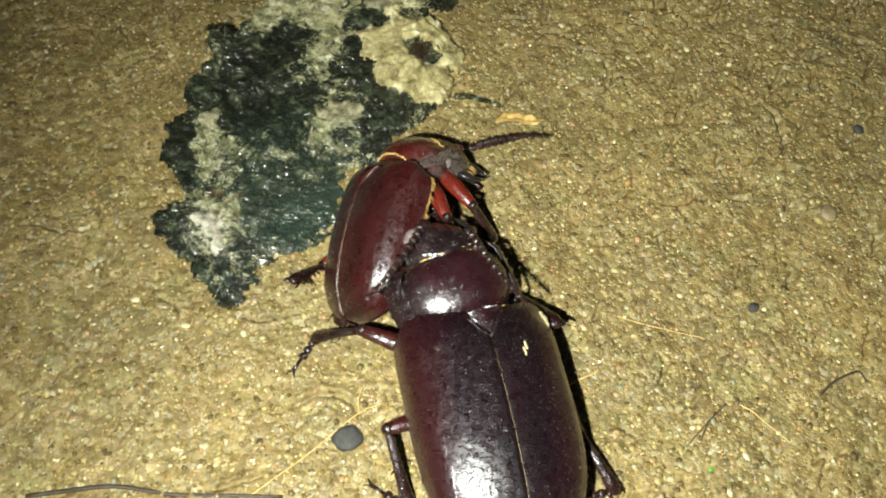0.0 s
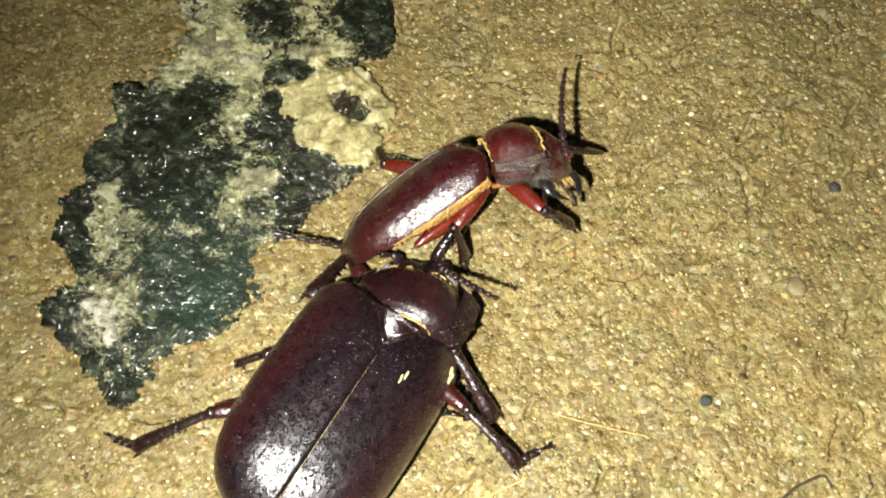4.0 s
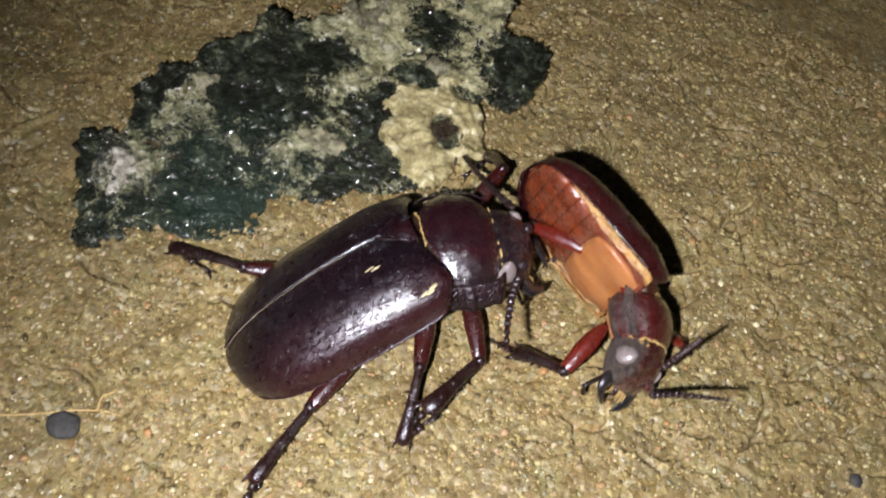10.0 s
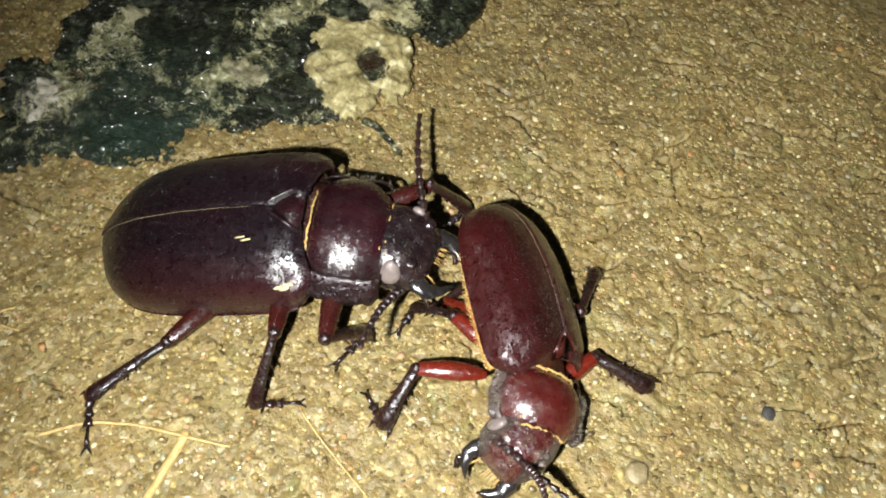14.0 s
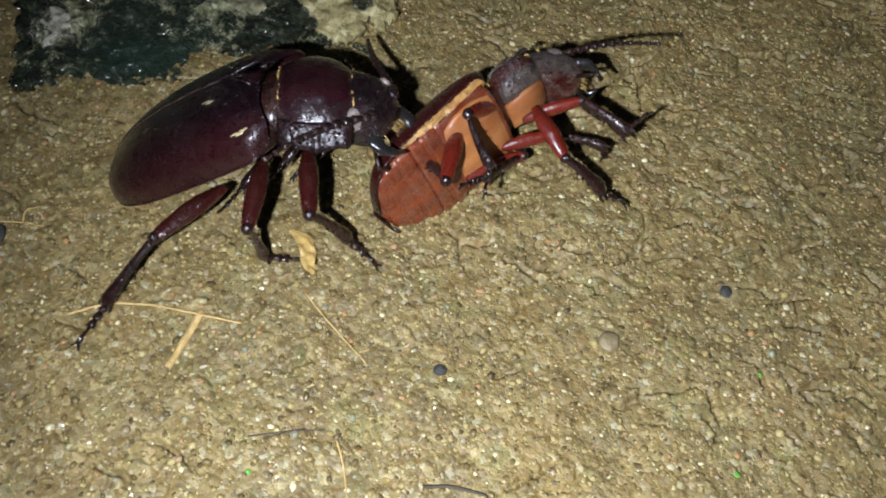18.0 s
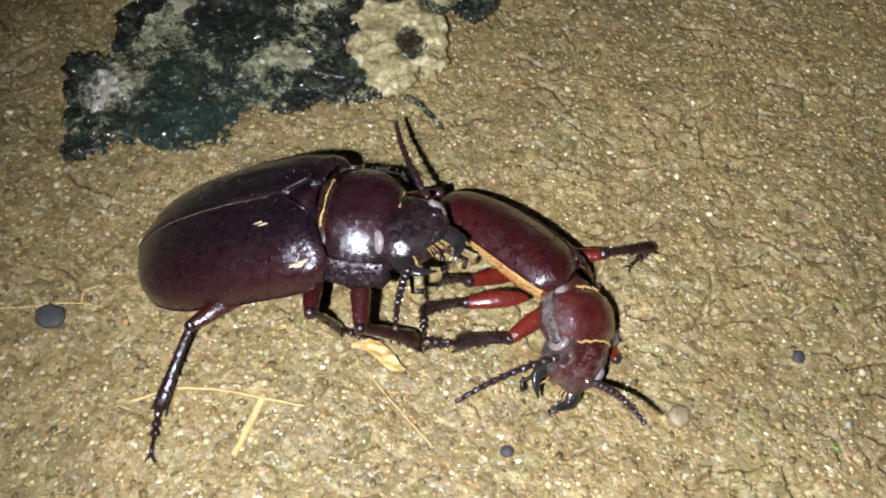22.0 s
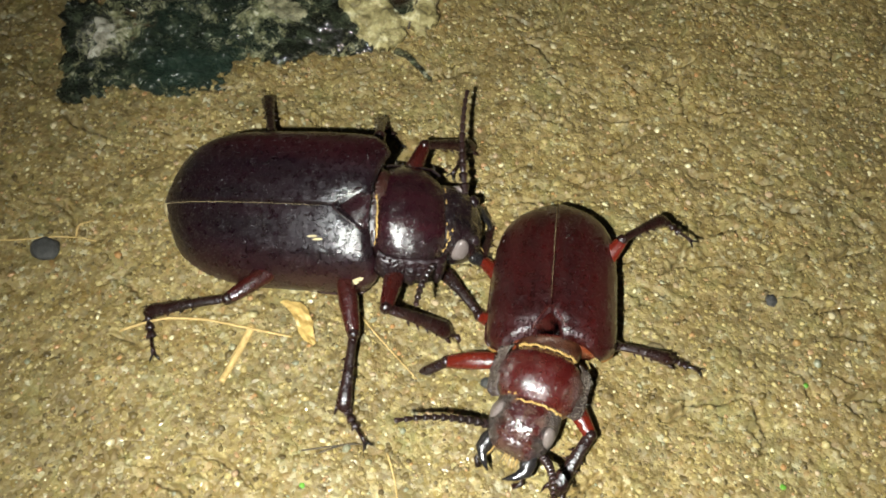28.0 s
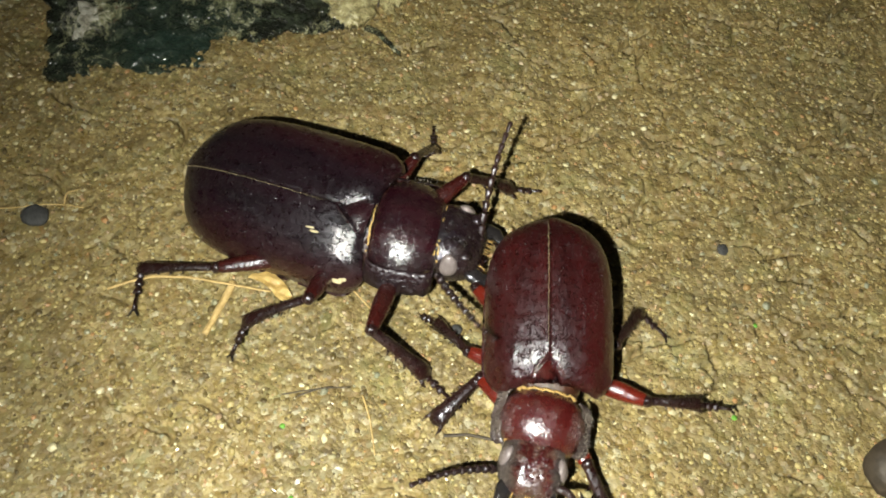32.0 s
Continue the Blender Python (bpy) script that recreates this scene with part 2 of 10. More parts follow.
def soil_material():
    """Damp sandy clay: ochre grains, darker fines, wet glints."""
    m, N, L, B = material("damp_sandy_soil")
    v = coords(N, L)
    big = noise_tex(N, L, v, 22, 5, 0.6)
    mid = noise_tex(N, L, v, 210, 6, 0.7)
    cell = N.new("ShaderNodeTexVoronoi")
    cell.inputs["Scale"].default_value = 1150
    wob = N.new("ShaderNodeTexNoise")
    wob.inputs["Scale"].default_value = 900
    L.new(v, wob.inputs["Vector"])
    vm = N.new("ShaderNodeVectorMath")
    vm.operation = "MULTIPLY_ADD"
    L.new(wob.outputs["Color"], vm.inputs[0])
    vm.inputs[1].default_value = (0.0012, 0.0012, 0.0012)
    L.new(v, vm.inputs[2])
    L.new(vm.outputs[0], cell.inputs["Vector"])
    sep = N.new("ShaderNodeSeparateColor")
    L.new(cell.outputs["Color"], sep.inputs[0])
    base = ramp(N, L, mid, [(0.3, (0.055, 0.038, 0.014)), (0.48, (0.165, 0.124, 0.047)), (0.7, (0.32, 0.262, 0.12))])
    grain = ramp(N, L, sep.outputs[0], [(0.0, (0.07, 0.046, 0.016)), (0.3, (0.2, 0.15, 0.055)), (0.6, (0.3, 0.24, 0.1)), (0.78, (0.2, 0.195, 0.12)), (0.86, (0.28, 0.17, 0.07)), (0.95, (0.42, 0.37, 0.19)), (1.0, (0.62, 0.62, 0.48))])
    col = mix(N, L, 0.58, base, grain)
    patch = ramp(N, L, big, [(0.3, (0.62, 0.63, 0.66)), (0.68, (1.05, 1.0, 0.92))])
    col = mix(N, L, 1.0, col, patch, "MULTIPLY")
    damp = ramp(N, L, noise_tex(N, L, v, 95, 6, 0.72, 0.6), [(0.48, grey(0)), (0.64, grey(0.68))])
    col = mix(N, L, damp, col, (0.1, 0.075, 0.031))
    warm = ramp(N, L, noise_tex(N, L, v, 62, 6, 0.75), [(0.46, grey(0)), (0.68, grey(0.35))])
    col = mix(N, L, warm, col, (0.2, 0.122, 0.036))
    moss = ramp(N, L, noise_tex(N, L, v, 110, 5, 0.7, 0.4), [(0.53, grey(0)), (0.7, grey(0.55))])
    col = mix(N, L, moss, col, (0.17, 0.17, 0.062))
    sand = ramp(N, L, noise_tex(N, L, v, 330, 5, 0.75), [(0.56, grey(0)), (0.66, grey(0.6))])
    col = mix(N, L, sand, col, (0.4, 0.33, 0.15))
    L.new(col, B.inputs["Base Color"])
    wet = ramp(N, L, sep.outputs[1], [(0.0, grey(0.7)), (0.78, grey(0.5)), (0.92, grey(0.2)), (1.0, grey(0.07))])
    L.new(wet, B.inputs["Roughness"])
    B.inputs["Specular IOR Level"].default_value = 0.45
    h1 = bump(N, L, cell.outputs["Distance"], 0.45, -0.0005, None)
    bump(N, L, noise_tex(N, L, v, 560, 5, 0.6), 0.17, 0.0006, B, h1)
    B.inputs["Coat Roughness"].default_value = 0.3
    L.new(ramp(N, L, noise_tex(N, L, v, 300, 5, 0.75), [(0.5, grey(0)), (0.66, grey(0.5))]), B.inputs["Coat Weight"])
    dome = voronoi(N, L, v, 1000)
    bead = bump(N, L, maths(N, L, "MULTIPLY", dome, dome), 1.0, -0.0009, None)
    L.new(bead, B.inputs["Coat Normal"])
    return m


M_SOIL = soil_material()


def grain_material(name, stops):
    m, N, L, B = material(name)
    g = N.new("ShaderNodeNewGeometry")
    L.new(ramp(N, L, g.outputs["Random Per Island"], stops), B.inputs["Base Color"])
    B.inputs["Roughness"].default_value = 0.34
    v = coords(N, L)
    bump(N, L, noise_tex(N, L, v, 1800, 3), 0.5, 0.0003, B)
    return m


M_GRAINS = grain_material("sand_grains", [(0.0, (0.06, 0.042, 0.016)), (0.3, (0.15, 0.112, 0.04)), (0.6, (0.27, 0.21, 0.08)),
                                          (0.8, (0.36, 0.3, 0.135)), (0.86, (0.19, 0.2, 0.14)), (0.91, (0.32, 0.17, 0.065)), (0.95, (0.3, 0.22, 0.14)), (1.0, (0.58, 0.54, 0.34))])


# Stains of the leaf: place and reach in mm, and how strong.
PALE_STAINS = [(-36, 139, 6, 0.8), (-29, 143, 7, 0.9), (-22, 148, 8, 0.9), (-14, 146, 8, 0.9), (-13.5, 136, 6, 0.7), (-17, 129, 6, 0.7), (-23, 161, 9, 1.1),
               (-8, 166, 9, 1.0), (3, 150, 6, 0.9), (-14, 174, 10, 1.0), (-1, 158, 6, 0.7), (-9, 117.5, 6, 1.0), (-15, 112.5, 5, 0.9), (-36.5, 110.5, 5, 0.65), (-33, 102, 6, 0.35), (-21, 106, 4, 0.6),
               (-26, 105, 3, 0.6), (-9, 106, 5, 0.5), (-33, 89, 6.5, 1.1)]
DARK_STAINS = [(-26, 120, 11, 1.1), (-41.5, 122, 6, 0.8), (-20.5, 135.5, 5.5, 0.9), (-6, 131, 5.5, 0.9), (-3, 114, 6, 0.9), (-12, 156, 6, 1.1), (9, 157, 9, 1.3),
               (-43, 108, 6, 0.7), (-43, 90, 5, 0.6), (-20, 95, 12, 0.6), (-6, 142, 3.5, 0.8), (-11, 110, 4, 0.6)]


def leaf_material():
    """Rotten wet leaf: blackish green skin, pale mould and slime, yellowish pulp towards its stalk end."""
    m, N, L, B = material("rotten_leaf")
    v = coords(N, L)
    n1 = noise_tex(N, L, v, 120, 8, 0.78, 1.1)
    n2 = noise_tex(N, L, v, 330, 6, 0.7, 0.5)
    n3 = noise_tex(N, L, v, 55, 5, 0.6, 1.2)
    n4 = noise_tex(N, L, v, 760, 6, 0.75, 0.6)
    green = ramp(N, L, n2, [(0.36, (0.004, 0.0042, 0.0022)), (0.48, (0.0085, 0.0105, 0.0055)), (0.57, (0.024, 0.032, 0.018)), (0.64, (0.075, 0.09, 0.052)), (0.73, (0.22, 0.22, 0.14))])
    pale = ramp(N, L, maths(N, L, "ADD", maths(N, L, "MULTIPLY", n2, 0.55), maths(N, L, "MULTIPLY", n4, 0.45)), [(0.36, (0.03, 0.032, 0.017)), (0.45, (0.14, 0.145, 0.075)), (0.53, (0.34, 0.335, 0.18)), (0.62, (0.74, 0.72, 0.56))])

    def blob(x, y, r, soft):
        g = N.new("ShaderNodeVectorMath")
        g.operation = "DISTANCE"
        L.new(v, g.inputs[0])
        g.inputs[1].default_value = (x * MM, y * MM, 0.004)
        return ramp(N, L, maths(N, L, "DIVIDE", g.outputs["Value"], r * MM), [(1 - soft, grey(1)), (1.0, grey(0))])

    wob = N.new("ShaderNodeTexNoise")
    wob.inputs["Scale"].default_value = 140
    wob.inputs["Detail"].default_value = 5
    wob.inputs["Roughness"].default_value = 0.65
    L.new(v, wob.inputs["Vector"])
    warp = N.new("ShaderNodeVectorMath")
    warp.operation = "MULTIPLY_ADD"
    L.new(wob.outputs["Color"], warp.inputs[0])
    warp.inputs[1].default_value = (0.011, 0.011, 0.0)
    L.new(v, warp.inputs[2])
    wisp = maths(N, L, "ABSOLUTE", maths(N, L, "SUBTRACT", noise_tex(N, L, v, 230, 6, 0.7, 1.5), 0.5))
    zone = maths(N, L, "MULTIPLY", maths(N, L, "SUBTRACT", n1, 0.56), 4.4)
    zone = maths(N, L, "ADD", zone, ramp(N, L, wisp, [(0.0, grey(0.5)), (0.035, grey(0.1)), (0.07, grey(0))]))
    zone = maths(N, L, "SUBTRACT", zone, ramp(N, L, noise_tex(N, L, v, 300, 5, 0.7, 1.0), [(0.55, grey(0)), (0.66, grey(0.9))]))
    for stains, sign in ((PALE_STAINS, 1), (DARK_STAINS, -1)):
        for x, y, r, k in stains:
            g = N.new("ShaderNodeVectorMath")
            g.operation = "DISTANCE"
            L.new(warp.outputs[0], g.inputs[0])
            g.inputs[1].default_value = ((x + 5.5) * MM, (y + 5.5) * MM, 0.003)
            near = maths(N, L, "SUBTRACT", 1.0, maths(N, L, "DIVIDE", g.outputs["Value"], r * 1.35 * MM), True)
            zone = maths(N, L, "ADD", zone, maths(N, L, "MULTIPLY", near, sign * k))
    fac = ramp(N, L, maths(N, L, "ADD", zone, maths(N, L, "MULTIPLY", maths(N, L, "SUBTRACT", n4, 0.5), 1.3)), [(0.0, grey(0)), (0.2, grey(0.65)), (0.6, grey(1))])
    col = mix(N, L, fac, green, pale)
    fleck = maths(N, L, "MULTIPLY", fac, ramp(N, L, noise_tex(N, L, v, 300, 6, 0.7, 0.8), [(0.55, grey(0)), (0.63, grey(0.85))]))
    col = mix(N, L, fleck, col, (0.72, 0.7, 0.58))
    yel = maths(N, L, "MULTIPLY", blob(-2, 158, 30, 0.6), fac)
    col = mix(N, L, maths(N, L, "MULTIPLY", yel, ramp(N, L, n2, [(0.42, grey(0.1)), (0.6, grey(0.75))])), col, (0.6, 0.55, 0.3))
    teal = maths(N, L, "MULTIPLY", blob(-16, 94, 27, 0.8), ramp(N, L, n3, [(0.36, grey(0.1)), (0.58, grey(0.75))]))
    col = mix(N, L, teal, col, (0.016, 0.036, 0.026))
    white = maths(N, L, "MULTIPLY", blob(-33.5, 88, 6.5, 0.7), ramp(N, L, n2, [(0.35, grey(0)), (0.52, grey(1))]))
    col = mix(N, L, maths(N, L, "MULTIPLY", white, ramp(N, L, n4, [(0.45, grey(0)), (0.6, grey(0.8))])), col, (0.6, 0.58, 0.5))
    brown = maths(N, L, "MULTIPLY", blob(-30.5, 94, 5, 0.5), ramp(N, L, noise_tex(N, L, v, 420, 3), [(0.52, grey(0)), (0.6, grey(0.9))]))
    col = mix(N, L, brown, col, (0.09, 0.035, 0.012))
    col = mix(N, L, blob(6, 134.5, 4.5, 0.5), col, (0.02, 0.01, 0.004))
    L.new(col, B.inputs["Base Color"])
    L.new(ramp(N, L, n2, [(0.35, grey(0.4)), (0.7, grey(0.65))]), B.inputs["Roughness"])
    B.inputs["Specular IOR Level"].default_value = 0.15
    b1 = bump(N, L, n2, 0.9, 0.0009, None)
    bump(N, L, n4, 0.9, 0.0008, B, b1)
    # a film of water with small soft swells
    B.inputs["Coat IOR"].default_value = 1.7
    B.inputs["Coat Roughness"].default_value = 0.13
    L.new(ramp(N, L, noise_tex(N, L, v, 210, 5, 0.7, 1.2), [(0.32, grey(0.3)), (0.46, grey(1.0))]), B.inputs["Coat Weight"])
    b2 = bump(N, L, noise_tex(N, L, v, 260, 1, 0.5, 0.6), 1.0, 0.0012, None)
    b2 = bump(N, L, noise_tex(N, L, v, 1200, 1, 0.5, 0.4), 1.0, 0.0007, None, b2)
    L.new(b2, B.inputs["Coat Normal"])
    return m


M_LEAF = leaf_material()



def crust(name, stops, rough, scale=330):
    m, N, L, B = material(name)
    v = coords(N, L)
    n = noise_tex(N, L, v, scale, 7, 0.75, 0.8)
    L.new(ramp(N, L, n, stops), B.inputs["Base Color"])
    B.inputs["Roughness"].default_value = rough
    B.inputs["Coat Weight"].default_value = 0.8
    B.inputs["Coat Roughness"].default_value = 0.14
    b = bump(N, L, n, 0.8, 0.001, None)
    b = bump(N, L, noise_tex(N, L, v, 1300, 3, 0.6), 0.8, 0.00035, B, b)
    L.new(b, B.inputs["Coat Normal"])
    return m


M_PULP = crust("yellowish_pulp", [(0.34, (0.06, 0.047, 0.016)), (0.43, (0.24, 0.2, 0.085)), (0.55, (0.42, 0.37, 0.18)), (0.66, (0.68, 0.64, 0.45))], 0.36, 330)
M_MOULD = crust("white_mould", [(0.32, (0.06, 0.05, 0.03)), (0.45, (0.35, 0.33, 0.26)), (0.7, (0.74, 0.73, 0.66))], 0.35)
M_MOULD2 = crust("grey_mould", [(0.34, (0.02, 0.026, 0.02)), (0.46, (0.16, 0.15, 0.09)), (0.6, (0.34, 0.32, 0.2)), (0.76, (0.62, 0.6, 0.5))], 0.38)

# ---- mesh helpers ----


def part(name, bm, mat, parent=None, label="", smooth=True):
    me = bpy.data.meshes.new(name)
    if smooth:
        for f in bm.faces:
            f.smooth = True
    bm.normal_update()
    bm.to_mesh(me)
    bm.free()
    for mt in mat if isinstance(mat, (list, tuple)) else [mat]:
        me.materials.append(mt)
    ob = new(name, me)
    ob.parent = parent
    if label:
        tagged(ob, label)
    return ob


def tube(bm, pts, radii, n=10, flat=1.0, up=(0, 0, 1)):
    """A rounded tube through points (mm) with the given radii; flat squeezes it along its second axis."""
    pts = [Vector(p) for p in pts]
    rings = []
    for i, p in enumerate(pts):
        d = (pts[min(i + 1, len(pts) - 1)] - pts[max(i - 1, 0)]).normalized()
        side = d.cross(Vector(up))
        if side.length < 1e-4:
            side = d.cross(Vector((0, 1, 0)))
        side.normalize()
        top = side.cross(d)
        r = radii[i]
        rings.append([bm.verts.new((p + side * (r * math.cos(2 * math.pi * k / n)) + top * (r * flat * math.sin(2 * math.pi * k / n))) * MM) for k in range(n)])
    for a, b in zip(rings, rings[1:]):
        for k in range(n):
            bm.faces.new((a[k], a[(k + 1) % n], b[(k + 1) % n], b[k]))
    bm.faces.new(rings[0][::-1])
    bm.faces.new(rings[-1])
    return bm


def capped(pts, radii, r_end=0.35):
    """Adds a rounded nose at both ends of a tube's rows."""
    a, b = Vector(pts[0]), Vector(pts[-1])
    da, db = (a - Vector(pts[1])).normalized(), (b - Vector(pts[-2])).normalized()
    P = [a + da * radii[0] * 0.8, a + da * radii[0] * 0.5, *pts, b + db * radii[-1] * 0.5, b + db * radii[-1] * 0.8]
    R = [radii[0] * 0.3, radii[0] * 0.78, *radii, radii[-1] * 0.78, radii[-1] * 0.3]
    return P, R


def loft(bm, rows, n=32, power=2.3):
    """Closed body along x. rows: x, half width, top z, bottom z (mm)."""
    rings = []
    for x, w, zt, zb in rows:
        zc, ring = (zt * 0.35 + zb * 0.65), []
        for k in range(n):
            a = 2 * math.pi * k / n
            c, s = math.cos(a), math.sin(a)
            cy = math.copysign(abs(c) ** (2 / power), c)
            sz = math.copysign(abs(s) ** (2 / power), s)
            ring.append(bm.verts.new(Vector((x, w * cy, zc + (zt - zc if s > 0 else zc - zb) * sz)) * MM))
        rings.append(ring)
    for a, b in zip(rings, rings[1:]):
        for k in range(n):
            bm.faces.new((a[k], a[(k + 1) % n], b[(k + 1) % n], b[k]))
    bm.faces.new(rings[0][::-1])
    bm.faces.new(rings[-1])
    bmesh.ops.recalc_face_normals(bm, faces=bm.faces)
    return bm


def sheet(bm, nu, nv, fn, thick=0.4):
    """An open shell from fn(u, v) in mm, with an inner side and closed rims."""
    P = [[Vector(fn(i / nu, j / nv)) for j in range(nv + 1)] for i in range(nu + 1)]
    out, inn = [], []
    for i in range(nu + 1):
        ro, ri = [], []
        for j in range(nv + 1):
            du = P[min(i + 1, nu)][j] - P[max(i - 1, 0)][j]
            dv = P[i][min(j + 1, nv)] - P[i][max(j - 1, 0)]
            nn = du.cross(dv)
            nn = nn.normalized() if nn.length > 1e-9 else Vector((0, 0, 1))
            ro.append(bm.verts.new(P[i][j] * MM))
            ri.append(bm.verts.new((P[i][j] - nn * thick) * MM))
        out.append(ro)
        inn.append(ri)
    for i in range(nu):
        for j in range(nv):
            bm.faces.new((out[i][j], out[i + 1][j], out[i + 1][j + 1], out[i][j + 1]))
            bm.faces.new((inn[i][j], inn[i][j + 1], inn[i + 1][j + 1], inn[i + 1][j]))
    for i in range(nu):
        for j in (0, nv):
            bm.faces.new((out[i][j], inn[i][j], inn[i + 1][j], out[i + 1][j]))
            bm.edges.get((out[i][j], out[i + 1][j])).smooth = False
    for j in range(nv):
        for i in (0, nu):
            bm.faces.new((out[i][j], out[i][j + 1], inn[i][j + 1], inn[i][j]))
            bm.edges.get((out[i][j], out[i][j + 1])).smooth = False
    bmesh.ops.recalc_face_normals(bm, faces=bm.faces)
    return bm


def interp(table, x):
    return float(np.interp(x, [a for a, _ in table], [b for _, b in table]))


def soft(table, x, r=0.05):
    """A table's value, rounded off over a small reach but true at its ends."""
    k = min(r, abs(x - table[0][0]), abs(table[-1][0] - x))
    return sum(interp(table, x + k * q) for q in (-1, -0.6, -0.2, 0.2, 0.6, 1)) / 6


# ---- ground: one sheet, fine where the beetles fight, out to the dark ----


def fractal(x, y, scale, octaves=4, seed=0.0):
    return noise.fractal(Vector((x * scale + seed, y * scale - seed, seed * 0.37)), 0.9, 2.1, octaves)


CELL = 0.3


def crack_field():
    """Short ragged fissures: places (in cells) with their depth, and a lifted lip on one side (mm)."""
    rng = random.Random(19)
    deep = {}
    for _ in range(760):
        x, y = rng.uniform(-85, 142), rng.uniform(12, 212)
        dense = 0.3 + 0.55 * (x > 45 and y > 85) + 0.35 * (y > 125) + 0.5 * noise.noise(Vector((x * 0.03, y * 0.03, 6.0)))
        if rng.random() > dense:
            continue
        ln = rng.uniform(4, 10) * (1.7 if rng.random() < 0.25 else 1.0)
        a = rng.gauss(0.6, 0.32)
        bend = rng.uniform(-0.16, 0.16)
        side = rng.choice((-1, -1, -1, 1))
        wide = rng.uniform(0.2, 0.5)
        n = int(ln / 0.12)
        for i in range(n):
            u = i / n
            a += bend * 0.12 + rng.gauss(0, 0.075)
            jag = 0.9 * noise.noise(Vector((x * 0.9, y * 0.9, 7.0)))
            x += 0.12 * math.cos(a + jag)
            y += 0.12 * math.sin(a + jag)
            w = wide * math.sin(math.pi * u) ** 0.6 * (1 + 0.8 * noise.noise(Vector((x * 1.5, y * 1.5, 2.0))))
            for k in range(-9, 10):
                o = k * 0.24
                cx, cy = x - o * math.sin(a), y + o * math.cos(a)
                key = (round(cx / CELL), round(cy / CELL))
                if abs(o) <= max(w, 0.2):
                    deep[key] = max(deep.get(key, 0), 1.6 * (1 - 0.5 * abs(o) / max(w, 0.3)) * min(1, w / 0.3))
                elif o * side > 0 and deep.get(key, 0) <= 0:
                    deep[key] = min(deep.get(key, 0), -0.72 * (1 - abs(o) / 2.3) * math.sin(math.pi * u))
    return deep


CRACKS = crack_field()


def crack_depth(x, y):
    i, j = x / CELL, y / CELL
    a, b = math.floor(i), math.floor(j)
    u, v = i - a, j - b
    g = CRACKS.get
    return (g((a, b), 0) * (1 - u) + g((a + 1, b), 0) * u) * (1 - v) + (g((a, b + 1), 0) * (1 - u) + g((a + 1, b + 1), 0) * u) * v


def soil_height(x, y):
    """Height of the ground in mm at x, y in mm."""
    h = 1.25 * fractal(x, y, 0.06, 5, 5.0) + 0.24 * fractal(x, y, 1.0, 3, 17.0)
    clod = noise.noise(Vector((x * 0.4, y * 0.4, 11.0)))
    h += 0.2 * (1 - abs(clod) * 2.2) * (0.6 + 0.8 * noise.noise(Vector((x * 0.06, y * 0.06, 2.0)))) + 0.34 * fractal(x, y, 0.5, 3, 23.0)
    return h * 0.8 - 0.2 - crack_depth(x, y)


def far_lines(lo, hi, step, reach):
    mid = list(np.arange(lo, hi + 1e-6, step))
    out, s, v = [], step, hi
    while v < reach:
        s *= 1.28
        v += s
        out.append(v)
    left, s, v = [], step, lo
    while v > -reach:
        s *= 1.28
        v -= s
        left.append(v)
    return left[::-1] + mid + out


def build_ground():
    xs = far_lines(-90, 147, 0.4, 60000.0)
    ys = far_lines(10, 215, 0.4, 60000.0)
    verts, faces = [], []
    nx = len(xs)
    for y in ys:
        for x in xs:
            near = -100 < x < 156 and 0 < y < 232
            h = soil_height(x, y) if near else 0.5 * fractal(x, y, 0.01, 3, 5.0)
            verts.append((x * MM, y * MM, h * MM))
    for j in range(len(ys) - 1):
        for i in range(nx - 1):
            a = j * nx + i
            faces.append((a, a + 1, a + nx + 1, a + nx))
    me = bpy.data.meshes.new("ground")
    me.from_pydata(verts, [], faces)
    me.polygons.foreach_set("use_smooth", [True] * len(me.polygons))
    me.materials.append(M_SOIL)
    return tagged(new("ground", me), "damp ochre sandy soil with cracks and grains", "ground", kind="structure")


build_ground()


